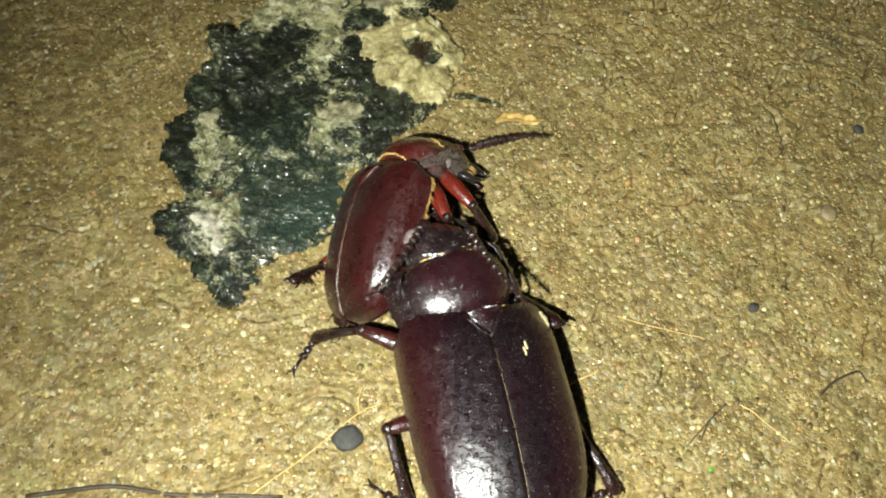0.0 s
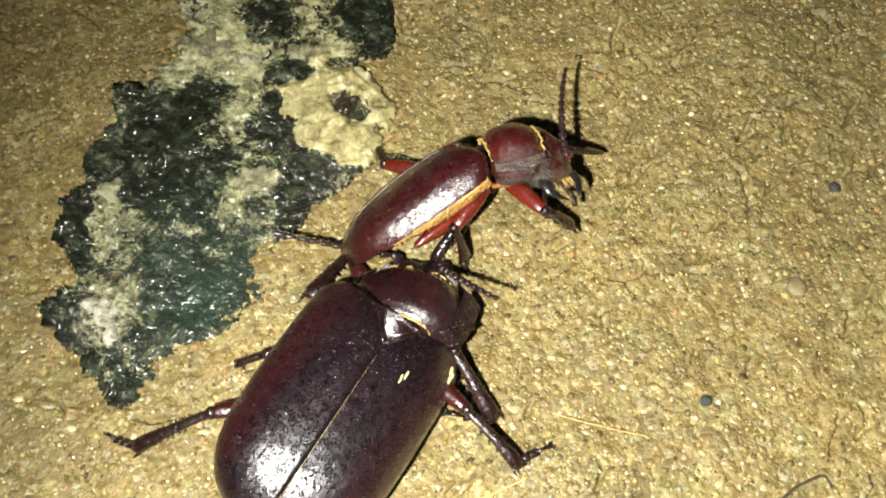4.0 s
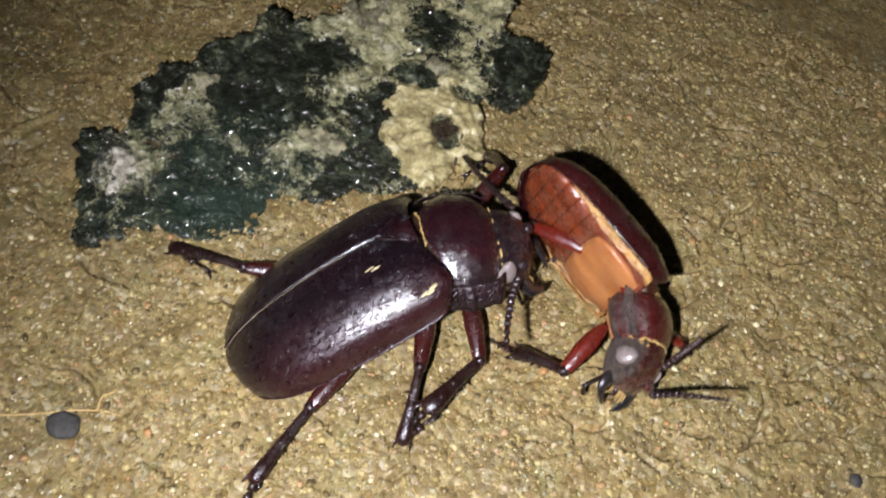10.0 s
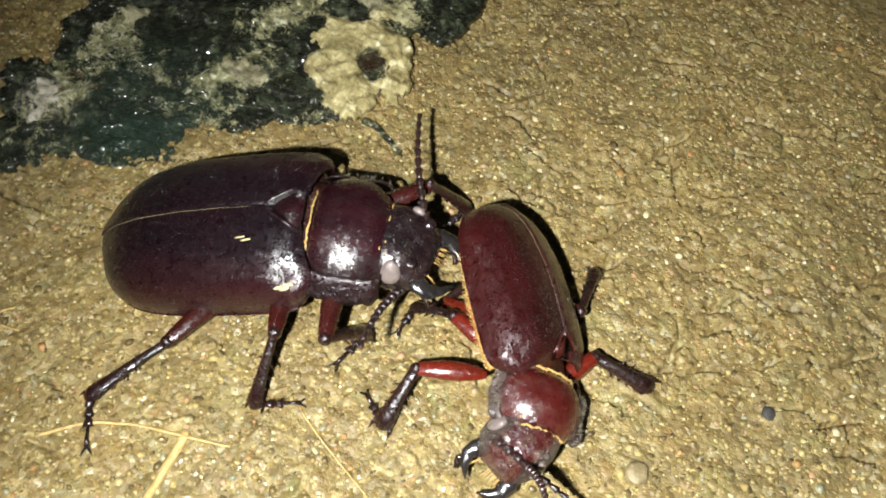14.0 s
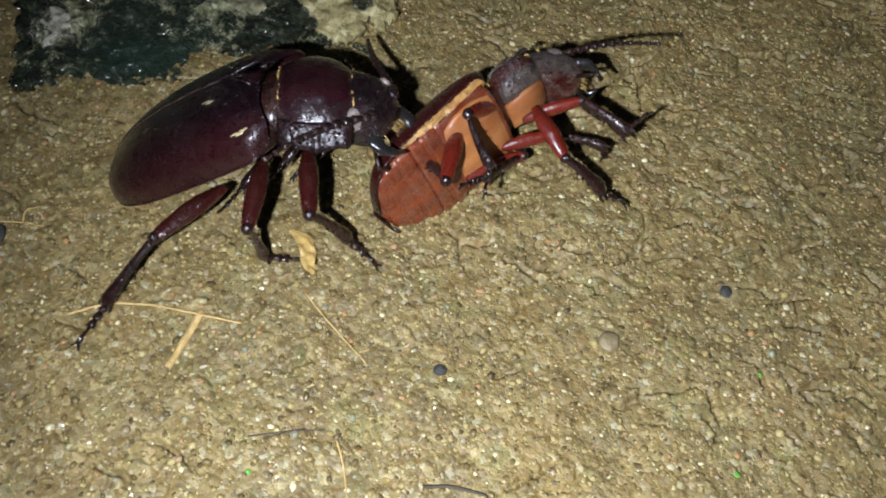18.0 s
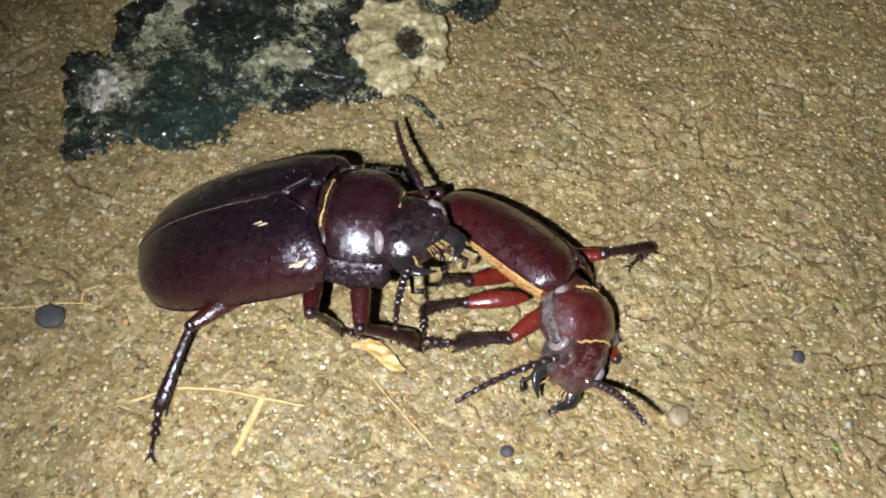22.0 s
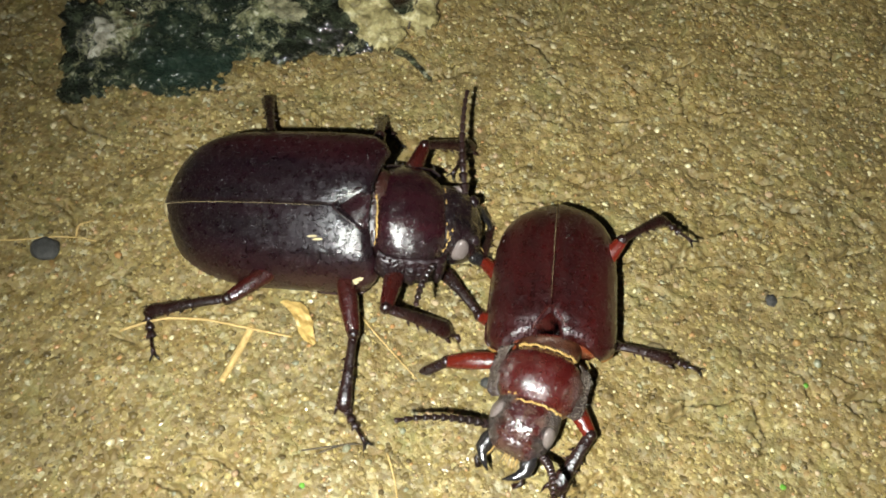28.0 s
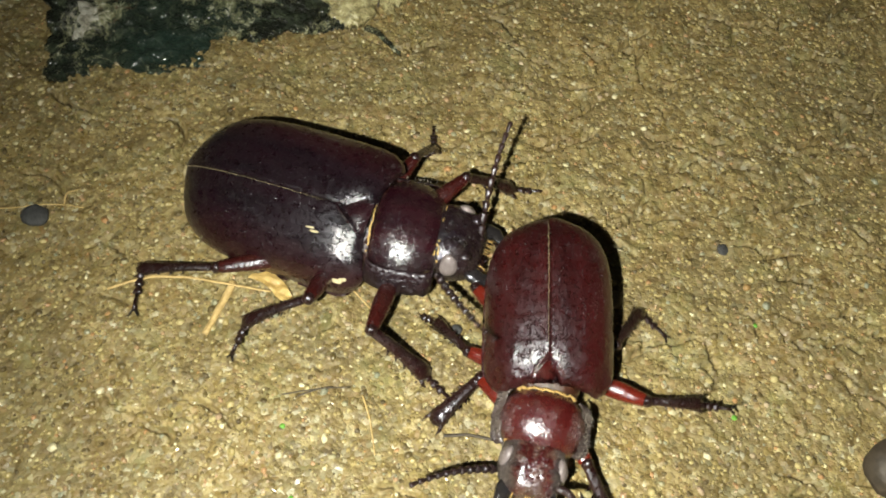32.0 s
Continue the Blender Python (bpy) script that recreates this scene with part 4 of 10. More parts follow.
def pronotum(parent, d):
    """Neck shield: a near square domed plate with a dusty, toothed side flange."""
    Lg, W, T, Bz = d["pL"], d["pW"] / 2, d["pT"], d["pB"]
    back = 1.3
    rows = [(0.0, 0.6, 0.5, 0.6), (0.03, 0.72, 0.74, 0.86), (0.1, 0.83, 0.86, 0.95), (0.25, 0.94, 0.97, 1.0), (0.45, 1.0, 1.0, 1.0), (0.65, 0.98, 0.97, 0.95),
            (0.82, 0.89, 0.88, 0.9), (0.94, 0.76, 0.76, 0.8), (1.0, 0.62, 0.6, 0.6)]
    fine = []
    for i in range(41):
        x = i / 40
        fine.append((back + x * (Lg - back), *(k * soft([(r[0], r[j]) for r in rows], x, 0.1) for j, k in ((1, W * (0.88 if d["scar"] else 0.93)), (2, T), (3, -Bz)))))
    bm = bmesh.new()
    loft(bm, fine, 60, 2.15)
    for f in bm.faces:
        c = f.calc_center_median() / MM
        f.material_index = 0 if c.z > -0.4 * Bz else 1
    for v in bm.verts:
        c = v.co / MM
        k = max(0.0, min(1.0, (abs(c.y) / W - 0.6) / 0.3))
        v.co += Vector((0.1, math.copysign(0.4, c.y), 0.3)) * (k * (noise.noise(c * 0.9) + 0.5 * noise.noise(c * 2.3)) * MM)
    ob = part("pronotum", bm, [d["m_pro"], d["m_rim"]], parent, "glossy shield with rough hairy grey margins")
    for side in (1, -1):
        def flange(u, v):
            tooth = 0.55 * max(0.0, noise.noise(Vector((u * 7.0, 2.0 * side, W)))) + 0.22 * noise.noise(Vector((u * 22.0, side, W)))
            tooth += 0.5 * math.exp(-((u - 0.52) / 0.05) ** 2) + 0.8 * math.exp(-((u - 0.93) / 0.05) ** 2)
            out = 0.8 + (0.2 + 0.05 * tooth * W / 10) * v
            w = soft([(0, 0.86), (0.08, 0.96), (0.3, 1.0), (0.7, 1.0), (0.9, 0.97), (1, 0.84)], u, 0.05)
            return (back + 0.3 + u * (Lg - back - 0.4), side * W * out * w, 0.3 * T * (1 - v) - 0.1 + 0.25 * math.sin(u * 9) * v + (-1.9 if d["scar"] else 0.3) * v * v)
        part("side_flange", sheet(bmesh.new(), 40, 6, flange, 0.25), d["m_rim"], ob, "rough dusty toothed margin")
        rng = random.Random(17 + side)
        bm = bmesh.new()
        for i in range(d["down"]):
            u, v = rng.uniform(0.03, 0.97), rng.uniform(0.1, 1.0)
            p = Vector(flange(u, v)) + Vector((0, 0, 0.05))
            q = Vector((rng.uniform(-0.4, 0.4), side * rng.uniform(0.2, 0.7), rng.uniform(0.15, 0.6))) * (W / 10)
            tube(bm, [p, p + q * 0.5, p + q], [0.06, 0.05, 0.02], 4)
        part("margin_hair", bm, M_DOWN, ob, "short grey down on the margin")
    f0 = fine[1]
    arc_fringe(ob, f0[0] - 0.3, f0[1] * 0.98, f0[2], f0[3], d["hair"], 25, 155, 3 + int(W), -0.2)
    f1 = fine[-2]
    arc_fringe(ob, f1[0] + 0.35, f1[1] * 0.97, f1[2] * 0.98, f1[3], d["hair"] * 0.9, 28, 152, 9 + int(W), d["rag"])
    bm = bmesh.new()
    loft(bm, [(Lg * 0.1, W * 0.4, -Bz * 0.6, -Bz * 1.06), (Lg * 0.5, W * 0.5, -Bz * 0.6, -Bz * 1.12), (Lg * 0.85, W * 0.4, -Bz * 0.5, -Bz * 1.05)], 20)
    part("breast", bm, d["m_stern"], ob)
    return ob


def head(parent, d):
    Lg, W, T, Bz = d["hL"], d["hW"] / 2, d["hT"], d["hB"]
    bm = bmesh.new()
    prof = [(-0.25, 0.8, 0.8, 0.85), (0.0, 0.95, 0.95, 1.0), (0.2, 1.0, 1.0, 1.0), (0.45, 1.0, 0.98, 0.95), (0.65, 0.92, 0.82, 0.85), (0.82, 0.8, 0.6, 0.75), (0.94, 0.7, 0.4, 0.6), (1.0, 0.5, 0.2, 0.4)]
    rows = []
    for i in range(19):
        x = -0.25 + 1.25 * i / 18
        rows.append((x * Lg, *(k * interp([(r[0], r[j]) for r in prof], x) for j, k in ((1, W), (2, T), (3, -Bz)))))
    loft(bm, rows, 32, 2.3)
    for v in bm.verts:
        c = v.co / MM
        if c.z > 0:
            v.co.z -= (0.45 * math.exp(-(c.y / 0.6) ** 2) * (0 < c.x < Lg * 0.8)) * MM
    ob = part("head", bm, d["m_head"], parent)
    for side in (1, -1):
        bm = bmesh.new()
        bmesh.ops.create_uvsphere(bm, u_segments=18, v_segments=12, radius=1.0)
        for v in bm.verts:
            x, y, z = v.co
            v.co = Vector((Lg * 0.38 + x * Lg * 0.2 - 0.5 * z * z, side * W * (0.84 - 0.1 * max(z, 0)) + y * W * 0.17, T * 0.22 + z * T * 0.6)) * MM
        part("eye", bm, M_EYE, ob, "pale greyish kidney-shaped eye")
        bm = bmesh.new()
        m = d["jaw"]
        P = [(Lg * 0.72, side * W * 0.52, -0.3), (Lg * 0.95, side * W * 0.66, -0.4), (Lg * 0.95 + m * 0.35, side * W * 0.7, -0.5), (Lg * 0.95 + m * 0.7, side * W * 0.52, -0.6), (Lg * 0.95 + m, side * W * 0.24, -0.7)]
        tube(bm, P, [2.0 * m / 6, 2.05 * m / 6, 1.6 * m / 6, 0.95 * m / 6, 0.14], 12, 0.6)
        tube(bm, [P[2], Vector(P[2]) + Vector((0.4, -side * 0.9, 0)) * m / 6, Vector(P[2]) + Vector((0.8, -side * 1.7, -0.1)) * m / 6], [0.9 * m / 6, 0.6 * m / 6, 0.12], 8)
        part("mandible", bm, M_BLACK, ob, "black toothed jaw")
        bm = bmesh.new()
        P = [(Lg * 0.8, side * W * 0.35, -Bz * 0.5), (Lg + 0.8, side * W * 0.6, -Bz * 0.8), (Lg + 2.4, side * W * 0.75, -Bz * 0.95), (Lg + 3.4, side * W * 0.55, -Bz)]
        tube(bm, P, [0.35, 0.4, 0.38, 0.5], 7)
        part("palp", bm, M_LEG, ob)
        bm = bmesh.new()
        bmesh.ops.create_uvsphere(bm, u_segments=12, v_segments=8, radius=1.0)
        for v in bm.verts:
            v.co = Vector((Lg * 0.62 + v.co.x * 1.1, side * W * 0.55 + v.co.y * 1.1, T * 0.72 + v.co.z * 0.8)) * MM
        part("antenna_socket", bm, d["m_head"], ob)
    bm = bmesh.new()
    rng = random.Random(5)
    for i in range(9):
        y = rng.uniform(-0.4, 0.4) * W
        P = [(Lg * 0.9, y, 0.3), (Lg + 0.8, y * 1.1, 0.1), (Lg + 1.7, y * 1.2 + rng.uniform(-0.3, 0.3), -0.4)]
        tube(bm, P, [0.09, 0.08, 0.03], 5)
    part("mouth_hair", bm, M_HAIR, ob, "tuft of yellow hair between the jaws")
    arc_fringe(ob, 0.1, W * 0.98, T * 0.97, -Bz, d["hair"] * 0.6, 120, 165, 21, 0.9)
    return ob


def antenna(parent, d, bend):
    """Eleven beads that taper towards the tip, along x, bowed sideways; each bead is a part of the first."""
    Lg, n, first = d["aL"], 11, None

    def at(u):
        return Vector((Lg * u * (1 - 0.1 * bend * bend * u), bend * Lg * (0.22 * u * u), 0.6 * math.sin(u * 3.1)))
    for i in range(n):
        u0, u1 = i / n, (i + 0.97) / n
        r = (0.85 - 0.42 * i / n) * d["aR"]
        P = [at(u0), at(u0 * 0.75 + u1 * 0.25), at(u0 * 0.35 + u1 * 0.65), at(u0 * 0.1 + u1 * 0.9), at(u1)]
        bm = tube(bmesh.new(), P, [r * 0.5, r * 0.7, r * 0.92, r * 1.08, r * 0.55], 8, 0.85)
        if first is None:
            first = part("antenna", bm, M_ANT, parent, "beaded dark antenna")
        else:
            part("antenna_segment", bm, M_ANT, first)
    return first


def femur(parent, name, Lg, r, mat):
    """Thigh; its origin is the knee, and it reaches back along -x."""
    bm = bmesh.new()
    prof = [(0.0, 0.55), (0.06, 0.72), (0.2, 0.82), (0.45, 1.0), (0.7, 0.95), (0.9, 0.7), (1.0, 0.5)]
    P = [(-Lg * u, 0, 0.35 * math.sin(u * 3.1)) for u, _ in prof]
    P, R = capped(P, [r * k for _, k in prof])
    tube(bm, P, R, 14, 0.8)
    ob = part(name, bm, mat, parent, "glossy red-brown thigh")
    bm = bmesh.new()
    bmesh.ops.create_uvsphere(bm, u_segments=12, v_segments=8, radius=r * 0.66 * MM)
    part("knee", bm, M_LEG, ob)
    return ob


def tibia(parent, name, Lg, r):
    """Shin from the knee along x, widening to a spurred end."""
    rng = random.Random(int(Lg * 10))
    bm = bmesh.new()
    prof = [(0.0, 0.55), (0.08, 0.6), (0.3, 0.62), (0.6, 0.74), (0.85, 0.98), (0.96, 1.1), (1.0, 0.9)]
    P, R = capped([(Lg * u, 0, 0.4 * math.sin(u * 3.1)) for u, _ in prof], [r * k for _, k in prof])
    tube(bm, P, R, 12, 0.72)
    ob = part(name, bm, M_LEG, parent)
    bm = bmesh.new()
    for i in range(9):
        u = 0.35 + 0.62 * i / 8
        s = 1 if i % 2 else -1
        b = Vector((Lg * u, s * r * 0.6, 0))
        tube(bm, [b, b + Vector((0.4, s * 0.55 * r, rng.uniform(-0.2, 0.2)))], [0.2 * r, 0.04], 5)
    for s in (1, -1):
        b = Vector((Lg * 0.97, s * r * 0.7, -0.1))
        tube(bm, [b, b + Vector((0.8, s * 0.35, -0.2)) * r, b + Vector((1.5, s * 0.4, -0.3)) * r], [0.28 * r, 0.2 * r, 0.04], 6)
    part("spur_fringe", bm, M_LEG, ob, "short dark spines along the shin")
    return ob


def tarsus(parent, name, Lg, r):
    """Foot: four lobed joints and a pair of claws, along x."""
    x, ob = 0.0, None
    for ln, w in ((0.2, 0.8), (0.17, 0.95), (0.17, 1.0)):
        bm = tube(bmesh.new(), [(x, 0, 0), (x + Lg * ln * 0.5, 0, 0.05), (x + Lg * ln * 0.95, 0, -0.05)], [r * 0.4, r * w * 0.85, r * w], 8, 0.5)
        if ob is None:
            ob = part(name, bm, M_LEG, parent)
        else:
            part("tarsal_joint", bm, M_LEG, ob)
        x += Lg * ln
    bm = tube(bmesh.new(), [(x, 0, 0), (x + Lg * 0.2, 0, 0.25), (x + Lg * 0.34, 0, 0.1)], [r * 0.35, r * 0.36, r * 0.5], 8)
    part("tarsal_joint", bm, M_LEG, ob)
    x += Lg * 0.34
    for s in (1, -1):
        bm = tube(bmesh.new(), [(x - 0.1, s * 0.1, 0.1), (x + Lg * 0.08, s * r * 0.7, 0.15), (x + Lg * 0.13, s * r * 1.0, -0.3)], [r * 0.24, r * 0.2, 0.04], 6)
        part("claw", bm, M_BLACK, ob)
    return ob


def beetle(label, d):
    root = new("longhorn_beetle")
    root.empty_display_size = 0.01
    tagged(root, label, "beetle", group="fighting beetles")
    P = {"root": root}
    for s in (1, -1):
        elytron(root, s, d, d["m_ely"])
        if d["fold"]:
            side_fold(root, s, d)
    abdomen(root, d, d["m_belly"])
    neck(root, d)
    P["pronotum"] = pronotum(root, d)
    P["head"] = head(root, d)
    P["al"] = antenna(root, d, -0.6)
    P["ar"] = antenna(root, d, 0.6)
    for leg, word in (("f", "front"), ("m", "middle"), ("h", "hind")):
        k = d["leg"] * {"f": 1.0, "m": 0.95, "h": 1.1}[leg]
        for s, side in (("l", "left"), ("r", "right")):
            r = d["legR"]
            P["K" + leg + s] = femur(root, f"{side}_{word}_femur", 12.5 * k, 1.95 * r, d["m_fem"])
            P["A" + leg + s] = tibia(root, f"{side}_{word}_tibia", 12.0 * k, 1.45 * r * (1.3 if leg == "f" else 1.0))
            P["T" + leg + s] = tarsus(root, f"{side}_{word}_tarsus", 8.0 * k, 1.0 * r)
    return P


DARK = dict(eL=38.5, eW=27.5, eH=6.5, pL=13.4, pW=23.6, pT=5.6, pB=5.8, hL=8.5, hW=14.5, hT=4.2, hB=4.4, jaw=5.0, aL=24, aR=0.95, leg=1.05, legR=0.86,
            fold=0.0, scar=1, hair=0.24, rag=2.9, m_ely=M_ELY_A, m_pro=M_PRO_A, m_head=M_HEAD_A, m_belly=M_BELLY_A, m_neck=M_BELLY_A, m_stern=M_BELLY_A, m_fem=M_FEM_A, m_rim=M_RIM_A, down=14)
RED = dict(eL=28.5, eW=20.8, eH=5.8, pL=10.5, pW=15.6, pT=4.9, pB=4.6, hL=8.2, hW=10.8, hT=3.7, hB=3.8, jaw=4.0, aL=19, aR=0.9, leg=0.82, legR=0.82,
           fold=1.6, scar=0, hair=0.33, rag=-0.7, m_ely=M_ELY_B, m_pro=M_PRO_B, m_head=M_HEAD_B, m_belly=M_BELLY_B, m_neck=M_NECK, m_stern=M_STERN, m_fem=M_FEM, m_rim=M_RIM, down=70)

big = beetle("large blackish-red longhorn beetle biting its rival", DARK)
small = beetle("smaller glossy dark-red longhorn beetle held by its rival", RED)


def phone_lamp():
    """A small lamp: a glowing round lens sunk in a dark plastic cup that faces along -z."""
    cup, N, L, B = material("black_plastic")
    B.inputs["Base Color"].default_value = (0.02, 0.02, 0.022, 1)
    B.inputs["Roughness"].default_value = 0.5
    bm = bmesh.new()
    profile = [(0.0, 1.2), (5.2, 1.2), (5.6, 0.8), (5.6, -3.4), (5.0, -3.8), (4.4, -3.6), (4.3, 0.3), (0.0, 0.3)]
    rings = []
    for r, z in profile:
        ring = [bm.verts.new((0, 0, z * MM))] if r == 0 else [bm.verts.new((r * math.cos(k * 0.2618) * MM, r * math.sin(k * 0.2618) * MM, z * MM)) for k in range(24)]
        rings.append(ring)
    for a, b in zip(rings, rings[1:]):
        for k in range(24):
            q = [a[k % len(a)], a[(k + 1) % len(a)], b[(k + 1) % len(b)], b[k % len(b)]]
            bm.faces.new(list(dict.fromkeys(q)))
    bmesh.ops.recalc_face_normals(bm, faces=bm.faces)
    ob = part("phone_lamp", bm, cup)
    tagged(ob, "small black lamp with a glowing white lens", "lamp", kind="structure")
    glow, N, L, B = material("white_lamp_glow")
    B.inputs["Emission Color"].default_value = (1.0, 0.98, 0.95, 1)
    B.inputs["Emission Strength"].default_value = LAMP_STRENGTH
    bm = bmesh.new()
    top = [bm.verts.new((2.5 * math.cos(k * 0.5236) * MM, 2.5 * math.sin(k * 0.5236) * MM, 0)) for k in range(12)]
    low = [bm.verts.new((v.co.x, v.co.y, 0.3 * MM)) for v in top]
    bm.faces.new(top)
    for k in range(12):
        bm.faces.new((top[k], top[k - 1], low[k - 1], low[k]))
    bmesh.ops.recalc_face_normals(bm, faces=bm.faces)
    part("lens", bm, glow, ob, "glowing white lens", smooth=False)
    return ob


torch = phone_lamp()

# ---- small things on the soil ----


def stone(name, x, y, r, mat, label, category, seed, squash=0.7, group=""):
    bm = bmesh.new()
    bmesh.ops.create_icosphere(bm, subdivisions=3, radius=1.0)
    for v in bm.verts:
        n = v.co.normalized()
        k = 1 + 0.16 * noise.noise(n * 1.7 + Vector((seed, 0, 0))) + 0.06 * noise.noise(n * 5 + Vector((seed, 3, 0)))
        v.co = Vector((n.x * r * k, n.y * r * k * 0.9, n.z * r * k * squash)) * MM
    ob = part(name, bm, mat)
    ob.location = (x * MM, y * MM, (soil_height(x, y) + r * squash * 0.45) * MM)
    ob.rotation_euler = (0, 0, seed * 1.7)
    tagged(ob, label, category, group=group)
    return ob


def fibre(name, pts, r0, r1, mat, label, category, lift=0.35, group=""):
    """A thin stalk lying on the soil through the given places (mm)."""
    P = []
    n = 8
    for (xa, ya), (xb, yb) in zip(pts, pts[1:]):
        for i in range(n):
            u = i / n
            x, y = xa + (xb - xa) * u, ya + (yb - ya) * u
            P.append((x + 0.15 * noise.noise(Vector((x, y, 1))), y + 0.15 * noise.noise(Vector((x, y, 7))), soil_height(x, y) + lift))
    P.append((*pts[-1], soil_height(*pts[-1]) + lift * 0.5))
    for _ in range(4):
        P = [P[0]] + [tuple((Vector(a) + Vector(b) * 2 + Vector(c)) / 4) for a, b, c in zip(P, P[1:], P[2:])] + [P[-1]]
    o = Vector(P[0])
    bm = bmesh.new()
    tube(bm, [Vector(p) - o for p in P], [r0 + (r1 - r0) * i / (len(P) - 1) for i in range(len(P))], 7, 0.8)
    ob = part(name, bm, mat)
    ob.location = o * MM
    tagged(ob, label, category, group=group)
    return ob


stone("pebble", -6, 48.2, 2.6, M_PEBBLE, "round dark grey pebble half sunk in soil", "pebble", 2.0, 0.42, "pebbles")
stone("pebble", 90, 96.7, 2.0, M_PALE, "pale flat pebble half sunk in soil", "pebble", 3.0, 0.35, "pebbles")
stone("pebble", 70.4, 74.8, 1.1, M_PEBBLE, "tiny dark pebble on the soil", "pebble", 4.0, 0.6, "pebbles")
stone("pebble", 101.7, 118.6, 1.2, M_PEBBLE, "tiny dark pebble on the soil", "pebble", 5.0, 0.6, "pebbles")
stone("pebble", 109, 113.7, 0.75, M_ORANGE, "small orange grain of stone on the soil", "pebble", 6.0, 0.7, "pebbles")
stone("pebble", 58.1, 144.6, 0.8, M_ORANGE, "small orange grain of stone on the soil", "pebble", 7.0, 0.6, "pebbles")
stone("pebble", 77, 202.9, 0.9, M_ORANGE, "small orange grain of stone on the soil", "pebble", 8.0, 0.6, "pebbles")
for i, (x, y, r) in enumerate(((41.8, 61.9, 0.6), (38.1, 37.2, 0.75), (30, 74.3, 0.6), (55.7, 157, 0.7), (82.6, 164.6, 0.5), (64.5, 77.6, 0.45), (118, 120, 0.6), (94.7, 153.8, 0.6), (75, 60, 0.5))):
    stone("pebble", x, y, r, M_PALE, "tiny white grain of stone on the soil", "pebble", 10.0 + i, 0.7, "pebbles")
for i, (x, y) in enumerate(((118, 89), (57.2, 43.4), (113.5, 107), (66, 35))):
    stone("seed", x, y, 0.5, M_GREEN, "bright green speck of plant on the soil", "plant speck", 30.0 + i, 0.6, "green specks")
stone("clod", 144, 96, 5.5, M_DARKTWIG, "dark lump at the edge of the light", "lump", 41.0, 0.7)

fibre("root_fibre", [(16.1, 44.9), (20.8, 51.6), (26.2, 55.5), (32.6, 58.3), (39.4, 61.6)], 0.28, 0.2, M_TWIG, "long curved pale straw under the hind foot", "straw", 0.6)
twig = fibre("forked_fibre", [(-22, 38), (-15.6, 42.8), (-9.3, 48.4), (-4, 53.2), (-0.2, 54.8)], 0.17, 0.12, M_TWIG, "thin pale forked fibre beside the pebble", "straw", 0.35)
fibre("fibre_tip", [(-4.2, 53.2), (-4.4, 55), (-3.6, 57.4)], 0.2, 0.13, M_TWIG, "short bright end of a dry fibre", "straw", 0.8)
fibre("straw", [(32.6, 59.3), (34, 54), (35.5, 48.5)], 0.75, 0.6, M_TWIG, "flat pale piece of straw pressed in soil", "straw", 0.05)
fibre("root_fibre", [(43.7, 72.5), (49.8, 70.8), (60.5, 68.6)], 0.13, 0.12, M_TWIG, "thin dry fibre on the soil", "straw", 0.3)
fibre("root_fibre", [(56.1, 48.8), (57.7, 51.5), (59.6, 53.7)], 0.16, 0.1, M_DARKTWIG, "short dark root fibre", "twig", 0.3)
fibre("root_fibre", [(53.5, 47.6), (58, 52), (61.9, 55.5)], 0.14, 0.1, M_DARKTWIG, "thin dark stem of a bent twig", "twig", 0.2)
fibre("root_fibre", [(64.5, 55.6), (68.5, 52.5), (72.5, 48.3)], 0.16, 0.12, M_TWIG, "thin pale straight fibre", "straw", 0.3)
fibre("twig", [(79.7, 57.4), (83, 60.2), (88.4, 62.5), (89.5, 60.3)], 0.3, 0.22, M_DARKTWIG, "short bent black twig", "twig", 0.4)
fibre("twig", [(-58, 38), (-44.2, 39.8), (-34.9, 38.4), (-16.3, 38.1)], 0.4, 0.3, M_DARKTWIG, "long dark root lying on the soil", "twig", 0.35)
fibre("hook_twig", [(13.6, 123.4), (16.5, 124.0), (19.0, 123.2), (23.4, 122.3)], 0.9, 0.5, M_LEAF, "dark wet scrap of leaf stalk beside the leaf", "twig", 0.2)
fibre("leaf_vein", [(6.0, 144), (9.5, 136.5), (12.6, 129)], 0.3, 0.2, M_DARKTWIG, "dark curved stalk at the torn leaf edge", "twig", 2.2)


def torn_fragment():
    """A shred of yellow membrane that the fight leaves on the soil."""
    def surf(u, v):
        x, y = (u - 0.5) * 10, (v - 0.5) * 2.4 * (0.3 + math.sin(u * 3.1) * (1 + 0.5 * noise.noise(Vector((u * 5, v, 1))))) + 1.0 * math.sin(u * 5)
        return (x, y, 0.9 * noise.noise(Vector((x * 0.6, y * 1.1, 2))) + 0.3)
    ob = part("torn_fragment", sheet(bmesh.new(), 18, 8, surf, 0.35), M_YDEB)
    return tagged(ob, "crumpled yellow shred of membrane on the soil", "fragment")


fragment = torn_fragment()


# ---- what moves ----


def keyed(rows):
    """Rows of seconds, place in mm and turn in degrees as rows for walk()."""
    return [(t, pose(x * MM, y * MM, z * MM, rx, ry, rz)) for t, x, y, z, rx, ry, rz in rows]


